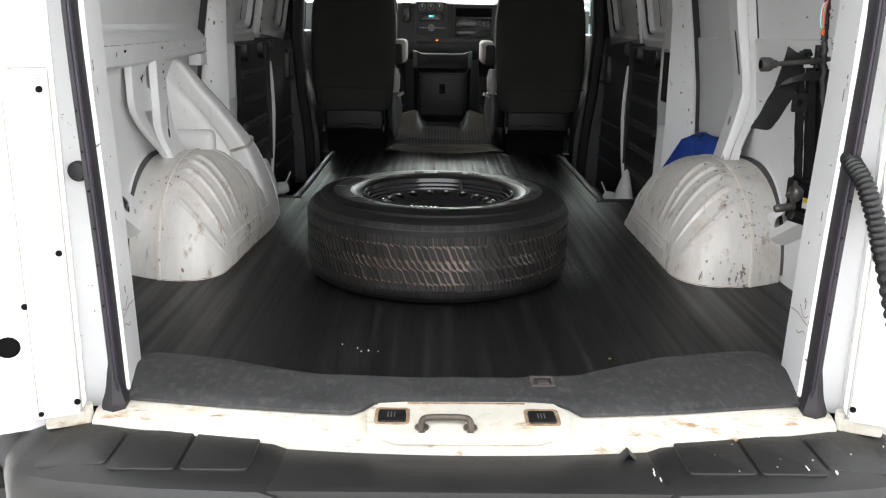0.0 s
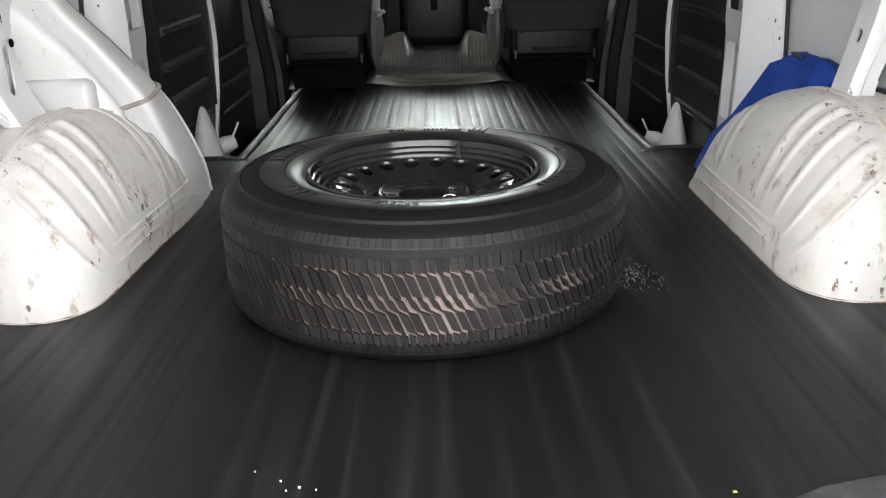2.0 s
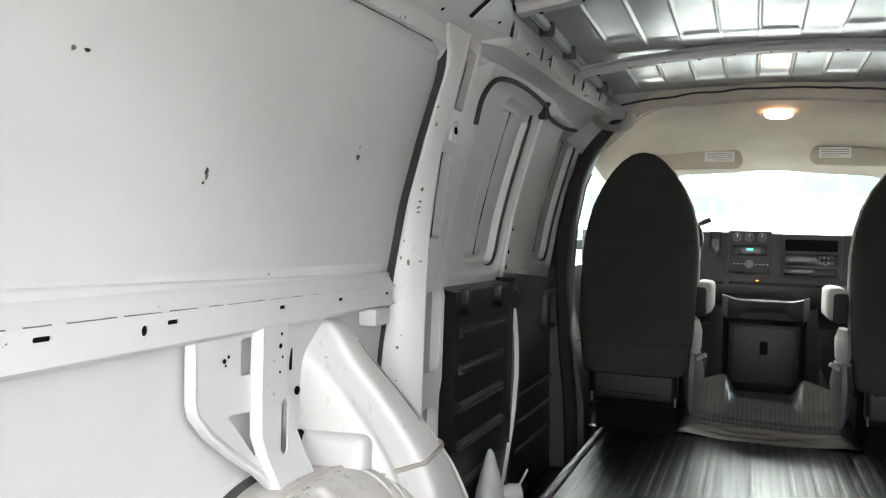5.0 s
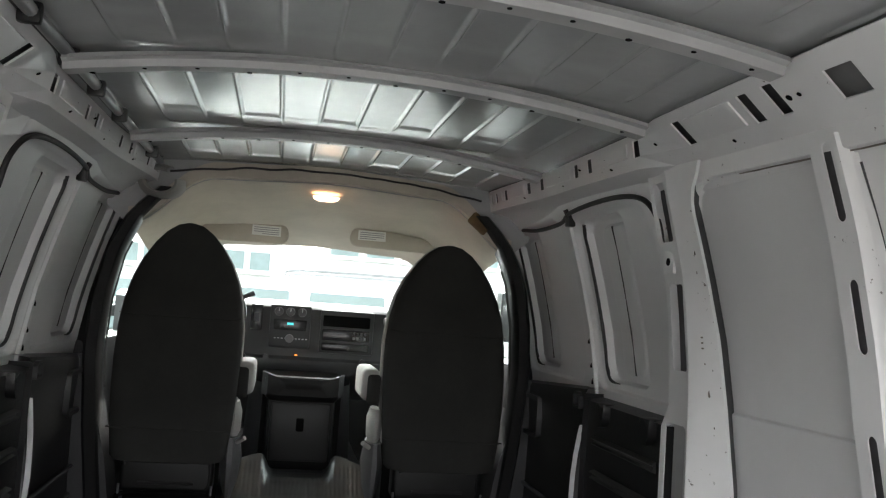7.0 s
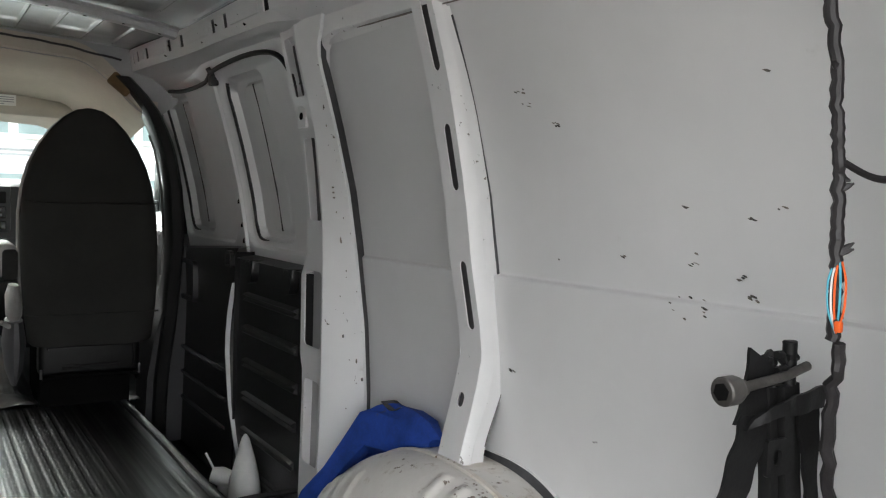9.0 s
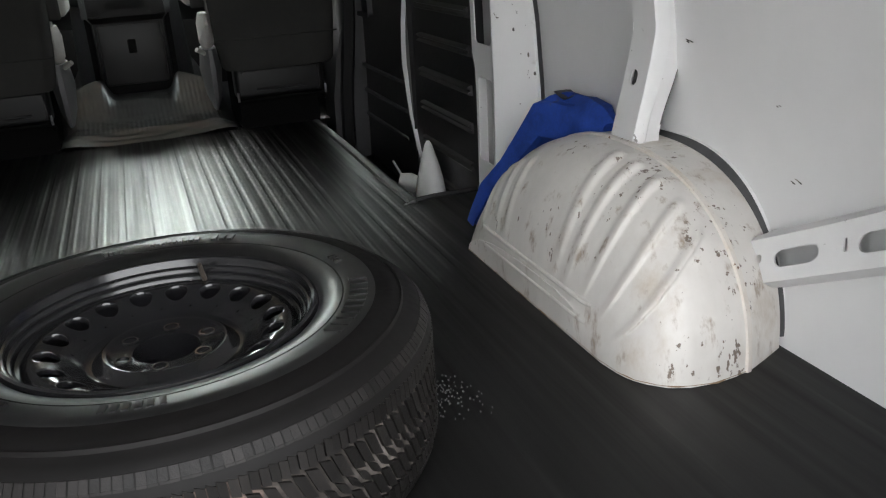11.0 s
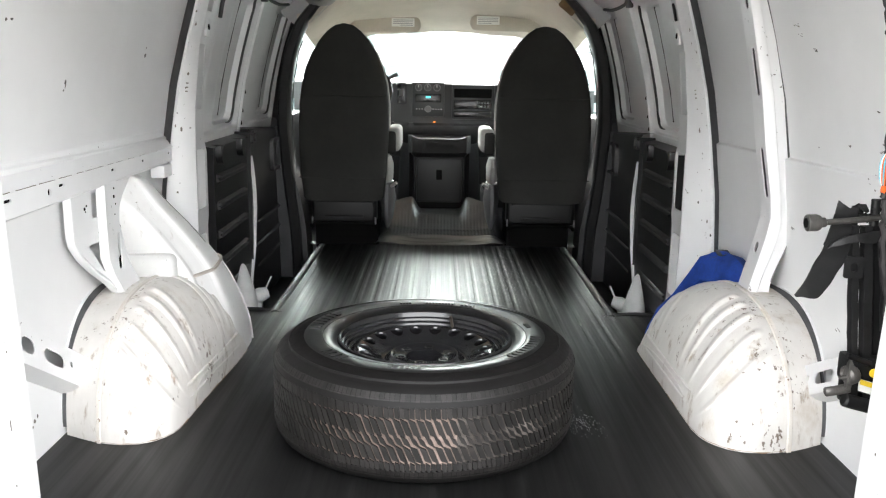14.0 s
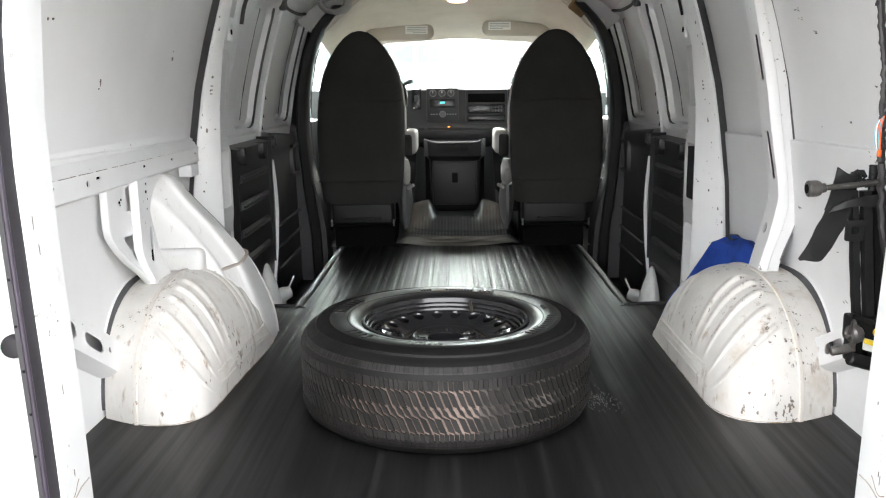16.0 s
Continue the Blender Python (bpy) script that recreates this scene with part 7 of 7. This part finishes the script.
for k in range(9):
    p = Vector((rng.uniform(0.737, 0.775), rng.uniform(0.437, 0.455), rng.uniform(0.652, 0.682)))
    q = p + Vector((rng.uniform(0.006, 0.02), 0, rng.uniform(-0.012, 0.004)))
    tube(bm, [p, p.lerp(q, 0.5) + Vector((0, 0, 0.004)), q], [0.005, 0.0065, 0.004], 7)
part("strap", bm, TOOL_BLACK, jack)
bm = bmesh.new()
tube(bm, [(0.7825, 0.447, 0.640), (0.782, 0.447, 0.686), (0.7815, 0.447, 0.6885), (0.7815, 0.447, 0.6895)], [0.0082, 0.0082, 0.0085, 0.0068], 14)
part("tool_end", bm, TOOL_BLACK, jack)
bm = bmesh.new()
box(bm, (0.757, 0.425, 0.336), (0.888, 0.475, 0.390), 0.008)
tube(bm, [(0.746, 0.415, 0.398), (0.765, 0.418, 0.391), (0.795, 0.425, 0.379)], [0.0055, 0.006, 0.006], 10)
tube(bm, [(0.748, 0.415, 0.311), (0.750, 0.415, 0.310), (0.77, 0.418, 0.304), (0.82, 0.43, 0.288)], [0.010, 0.013, 0.0135, 0.0135], 12)
box(bm, (0.750, 0.428, 0.300), (0.782, 0.45, 0.345), 0.006)
clamp = part("clamp", bm, TOOL_BLACK, jack)
bm = bmesh.new()
tube(bm, [(0.714, 0.42, 0.3235), (0.716, 0.42, 0.3238), (0.735, 0.422, 0.326), (0.760, 0.425, 0.330)], [0.0075, 0.0092, 0.0092, 0.0095], 12)
part("peg", bm, OLD_STEEL, clamp)
bm = bmesh.new()
tube(bm, [(0.7455, 0.408, 0.361), (0.747, 0.408, 0.361), (0.757, 0.412, 0.363), (0.764, 0.418, 0.364)], [0.016, 0.019, 0.019, 0.012], 14)
loft(bm, [[(0.748 + dx, 0.405 + dy, z) for dx, dy in ((-0.004 * k, -0.006 * k), (0.004 * k, -0.006 * k), (0.006 * k, 0.006 * k), (-0.003 * k, 0.006 * k))] for z, k in ((0.334, 0.5), (0.340, 1.0), (0.362, 1.5), (0.386, 1.0), (0.392, 0.5))])
tube(bm, [(0.730, 0.404, 0.358), (0.748, 0.406, 0.361)], [0.0035, 0.0045], 8)
part("wing_knob", bm, OLD_STEEL, clamp)
bm = bmesh.new()
loft(bm, [[(0.777, 0.420, z + 0.002), (0.812, 0.420, z - 0.009), (0.812, 0.4225, z - 0.009), (0.777, 0.4225, z + 0.002)] for z in (0.325, 0.349)])
sticker = part("warning_label", bm, PAPER, jack)
bm = bmesh.new()
loft(bm, [[(0.778, 0.4185, z + 0.002), (0.811, 0.4185, z - 0.008), (0.811, 0.4196, z - 0.008), (0.778, 0.4196, z + 0.002)] for z in (0.338, 0.348)])
part("label_band", bm, YELLOW, sticker)
bm = bmesh.new()
disc(bm, (0.803, 0.421, 0.362), (0, -1, 0), 0.009, 0.003, 14)
part("yellow_cap", bm, YELLOW, jack)
bm = bmesh.new()
tube(bm, smooth_path([(0.812, 0.41, 0.46), (0.806, 0.405, 0.445), (0.802, 0.405, 0.43), (0.808, 0.41, 0.42), (0.818, 0.415, 0.44)], 4), 0.0025, 8)
part("loop", bm, ORANGE, jack)

# wiring loom down the right rear corner
loom = thing("wiring_loom", "black taped wiring loom with bare coloured wires", "wiring loom")
bm = bmesh.new()
rng = random.Random(8)
path = smooth_path([(0.66, 0.435, 1.27), (0.695, 0.42, 1.22), (0.705, 0.405, 1.16), (0.718, 0.39, 1.09), (0.727, 0.380, 1.03), (0.745, 0.380, 0.93), (0.757, 0.382, 0.86), (0.758, 0.380, 0.78), (0.762, 0.382, 0.70)], 12)
tube(bm, [p + Vector((0.0015 * rng.uniform(-1, 1), 0.0018 * rng.uniform(-1, 1), 0)) for p in path], [0.0060 + 0.0016 * rng.random() for _ in path], 9)
for k in range(26):
    p = path[rng.randrange(8, len(path) - 2)]
    q = p + Vector((rng.uniform(-0.012, 0.012), rng.uniform(-0.014, 0.010), rng.uniform(-0.012, 0.012)))
    tube(bm, [p, p.lerp(q, 0.6), q], [0.005, 0.0035, 0.001], 5)
part("trunk", bm, TAPE, loom)
bm = bmesh.new()
path = smooth_path([(0.757, 0.375, 0.70), (0.775, 0.385, 0.62), (0.80, 0.40, 0.5), (0.84, 0.44, 0.36)], 8)
tube(bm, [p + Vector((0.003 * rng.uniform(-1, 1), 0.005 * rng.uniform(-1, 1), 0)) for p in path], [0.006 + 0.002 * rng.random() for _ in path], 8)
part("branch", bm, TAPE, loom)
for k, (mat, dy) in enumerate(((ORANGE, -0.012), (ORANGE, 0.0), (TEAL, 0.008), (TEAL, -0.006), (PAPER, 0.004))):
    bm = bmesh.new()
    tube(bm, smooth_path([(0.757, 0.378 + dy * 0.4, 0.785), (0.748, 0.374 + dy * 1.0, 0.765), (0.749, 0.374 + dy * 0.9, 0.735), (0.757, 0.376, 0.71)], 5), 0.0012, 6)
    part("wire", bm, mat, loom)
bm = bmesh.new()
box(bm, (0.748, 0.366, 0.712), (0.755, 0.373, 0.724), 0.002)
part("connector", bm, ORANGE, loom, "orange plastic wire connector")
bm = bmesh.new()
tube(bm, smooth_path([(0.755, 0.38, 0.89), (0.752, 0.35, 0.875), (0.75, 0.33, 0.87), (0.745, 0.31, 0.872)], 6), 0.004, 6)
part("tail", bm, TAPE, loom)

# hose with black clips along the left roof edge
hose = thing("roof_hose", "grey hose in black clips along the roof edge", "hose")
bm = bmesh.new()
tube(bm, smooth_path([(-0.618, 0.35, 1.336), (-0.622, 1.2, 1.342), (-0.628, 2.2, 1.348), (-0.635, 3.2, 1.348)], 8), 0.013, 10)
part("tube", bm, HOSE, hose)
bm = bmesh.new()
tube(bm, smooth_path([(-0.640, 0.35, 1.340), (-0.643, 1.2, 1.346), (-0.648, 2.2, 1.352), (-0.653, 3.18, 1.352)], 8), 0.005, 8)
part("cable", bm, TAPE, hose)
for y in (0.9, 1.2, 1.5, 1.78, 2.05, 2.35, 2.65, 2.95):
    bm = bmesh.new()
    box(bm, (-0.648, y - 0.012, 1.322), (-0.606, y + 0.012, 1.362), 0.008)
    part("clip", bm, PLASTIC, hose)
for s in (1, -1):
    cable = thing("door_cable", "black cable with clip over the side door", "cable", "door cables")
    bm = bmesh.new()
    tube(bm, smooth_path([(s * 0.80, 1.985, 1.08), (s * 0.785, 1.99, 1.15), (s * 0.768, 2.04, 1.205), (s * 0.757, 2.15, 1.228), (s * 0.754, 2.35, 1.235), (s * 0.762, 2.62, 1.228), (s * 0.775, 2.75, 1.205), (s * 0.775, 3.0, 1.20), (s * 0.77, 3.2, 1.215)], 6), 0.0075, 8)
    part("cable", bm, TAPE, cable)
    bm = bmesh.new()
    box(bm, (min(s * 0.762, s * 0.79), 2.635, 1.185), (max(s * 0.762, s * 0.79), 2.67, 1.225), 0.006)
    tube(bm, [(s * 0.768, 2.652, 1.22), (s * 0.757, 2.655, 1.242)], 0.009, 8)
    part("clip", bm, PLASTIC, cable)

# scuffs on the right skin
marks = thing("paint_scuff", "dark scuff marks scraped into the wall paint", "scuff", kind="structure")
rng = random.Random(12)
for y, z, l, n in ((1.088, 1.032, 0.03, 5), (1.07, 1.008, 0.018, 4), (0.994, 0.973, 0.018, 5), (0.872, 0.752, 0.012, 3), (1.039, 0.735, 0.008, 1), (0.732, 0.685, 0.07, 9), (0.632, 0.739, 0.016, 4), (0.612, 0.713, 0.03, 6), (0.724, 0.835, 0.012, 2), (0.611, 0.824, 0.014, 3), (0.56, 0.839, 0.014, 3), (0.73, 0.758, 0.05, 4), (0.567, 1.015, 0.01, 2), (1.19, 0.501, 0.02, 3), (0.95, 0.42, 0.02, 2), (0.90, 0.30, 0.02, 3)):
    for k in range(n):
        bm = bmesh.new()
        yy, zz = y + l * rng.uniform(-0.6, 0.6), z + 0.25 * l * rng.uniform(-1, 1)
        a, b = 0.0016 + 0.0045 * rng.random(), 0.0006 + 0.0013 * rng.random()
        loop = [(yy + a * math.cos(t) * (1 + 0.3 * math.sin(3 * t + k)), zz + b * math.sin(t) + 0.3 * a * math.cos(t)) for t in [2 * math.pi * i / 9 for i in range(9)]]
        sheet(bm, loop, [], lambda u, v, w: (wall_place(1, u, v)[0] - 0.0012 - w, u, v), 0.0008, 1.0)
        part("scratch", bm, GRIME if k % 2 else OLD_STEEL, marks)
for y, z, l, n in ((0.62, 1.0, 0.05, 2), (0.92, 0.86, 0.03, 3), (1.45, 0.95, 0.03, 2), (0.75, 0.1, 0.04, 4)):
    for k in range(n):
        bm = bmesh.new()
        yy, zz = y + l * rng.uniform(-0.6, 0.6), z + 0.5 * l * rng.uniform(-1, 1)
        a, b = 0.002 + 0.005 * rng.random(), 0.001 + 0.006 * rng.random()
        loop = [(yy + a * math.cos(t) * (1 + 0.3 * math.sin(3 * t + k)), zz + b * math.sin(t)) for t in [2 * math.pi * i / 9 for i in range(9)]]
        sheet(bm, loop, [], lambda u, v, w: (wall_place(-1, u, v)[0] + 0.0012 + w, u, v), 0.0008, 1.0)
        part("scratch", bm, GRIME if k % 2 else OLD_STEEL, marks)


# ---- outside ----
bm = bmesh.new()
grid(bm, [-400, -40, -10, 10, 40, 400], [-400, -40, -10, 0, 10, 40, 400], lambda x, y: (x, y, -0.72))
tagged(part("ground", bm, CONCRETE), "pale concrete yard around the van", "ground", kind="structure")


def building(x0, x1, y, height, floors, bays):
    ob = thing("office_building", "pale office building with rows of windows", "building", at=(x0, y, -0.72))
    w = x1 - x0
    bm = bmesh.new()
    box(bm, (0, 0.25, 0), (w, 8, height), 0.0)
    part("wall", bm, FACADE, ob)
    for f in range(floors):
        z = height * (f + 0.28) / floors
        h = height / floors * 0.5
        for b in range(bays):
            x = w * (b + 0.12) / bays
            win = new("window")
            win.parent = ob
            bm = bmesh.new()
            box(bm, (x, 0.16, z), (x + w / bays * 0.76, 0.26, z + h), 0.0)
            part("pane", bm, PALE_PANE, win)
            bm = bmesh.new()
            box(bm, (x - 0.05, 0.05, z - 0.12), (x + w / bays * 0.76 + 0.05, 0.3, z), 0.0)
            part("sill", bm, FACADE, win)
    bm = bmesh.new()
    box(bm, (-0.2, 0, height), (w + 0.2, 8.2, height + 0.4), 0.03)
    part("roof", bm, FACADE, ob)
    return ob


building(-16, -0.42, 24, 9.0, 9, 22)
building(1.2, 15, 27, 9.5, 4, 12)


def parked_car(name, label, paint, at, turn, length=4.5, width=1.75, height=1.72):
    """A parked estate: body, cabin, windows, wheels, roof rails."""
    ob = thing(name, label, "car", at=at)
    ob.rotation_euler = (0, 0, radians(turn))
    L, W = length / 2, width / 2
    bm = bmesh.new()
    outline = [(-L, 0.35), (-L, 0.75), (-L + 0.15, 0.92), (L - 1.25, 1.0), (L - 0.2, 0.85), (L, 0.7), (L, 0.35)]
    loft(bm, [[(x, k * W * f, z) for x, z in outline] for k, f in ((-1, 1.0), (-0.96, 1.0), (0.96, 1.0), (1, 1.0))])
    part("body", bm, paint, ob)
    bm = bmesh.new()
    cabin = [(-L + 0.1, 0.9), (-L + 0.35, height - 0.08), (-L + 0.6, height), (L - 2.2, height), (L - 1.3, 0.96)]
    loft(bm, [[(x, k * (W - 0.02 - 0.18 * (z - 0.9)), z) for x, z in cabin] for k in (-1, 1)])
    cab = part("cabin", bm, paint, ob)
    for k in (-1, 1):
        for x0, x1 in ((-L + 0.4, -L + 1.15), (-L + 1.25, -L + 2.05), (-L + 2.15, L - 1.75)):
            bm = bmesh.new()
            y0, y1 = W - 0.02 - 0.18 * 0.1 + 0.006, W - 0.02 - 0.18 * (height - 1.05) + 0.006
            loft(bm, [[(x0, k * y0, 1.0), (x1 + (0.25 if x1 > 0.3 else 0), k * y0, 1.0), (x1 - 0.05, k * y1, height - 0.14), (x0 + 0.05, k * y1, height - 0.14)], [(x0, k * (y0 - 0.02), 1.0), (x1, k * (y0 - 0.02), 1.0), (x1 - 0.05, k * (y1 - 0.02), height - 0.14), (x0 + 0.05, k * (y1 - 0.02), height - 0.14)]])
            part("window", bm, CAR_GLASS, cab)
        bm = bmesh.new()
        tube(bm, smooth_path([(-L + 0.6, k * (W - 0.25), height + 0.0), (-L + 0.7, k * (W - 0.25), height + 0.06), (L - 2.4, k * (W - 0.25), height + 0.06), (L - 2.25, k * (W - 0.25), height)], 4), 0.015, 6)
        part("roof_rail", bm, RING, ob)
        for x in (-L + 0.85, L - 0.85):
            tyre_ob = None
            bm = bmesh.new()
            tube(bm, [(x, k * (W - 0.2), 0.33), (x, k * (W + 0.0), 0.33)], 0.33, 24)
            tyre_ob = part("wheel", bm, TYRE, ob)
            bm = bmesh.new()
            tube(bm, [(x, k * (W - 0.01), 0.33), (x, k * (W + 0.012), 0.33)], 0.2, 18)
            part("rim", bm, SILVER, tyre_ob)
    bm = bmesh.new()
    loft(bm, [[(-L + 0.13, -W * 0.72, 1.02), (-L + 0.13, W * 0.72, 1.02), (-L + 0.31, W * 0.66, height - 0.15), (-L + 0.31, -W * 0.66, height - 0.15)], [(-L + 0.16, -W * 0.72, 1.02), (-L + 0.16, W * 0.72, 1.02), (-L + 0.34, W * 0.66, height - 0.15), (-L + 0.34, -W * 0.66, height - 0.15)]])
    part("rear_window", bm, CAR_GLASS, cab)
    return ob


parked_car("parked_car", "white estate car with roof rails parked ahead", CAR_WHITE, (-0.1, 8.8, -0.72), 178, height=1.8)
parked_car("parked_car", "red van parked beside the open rear door", CAR_RED, (-4.2, 6.5, -0.72), 90, height=2.7)
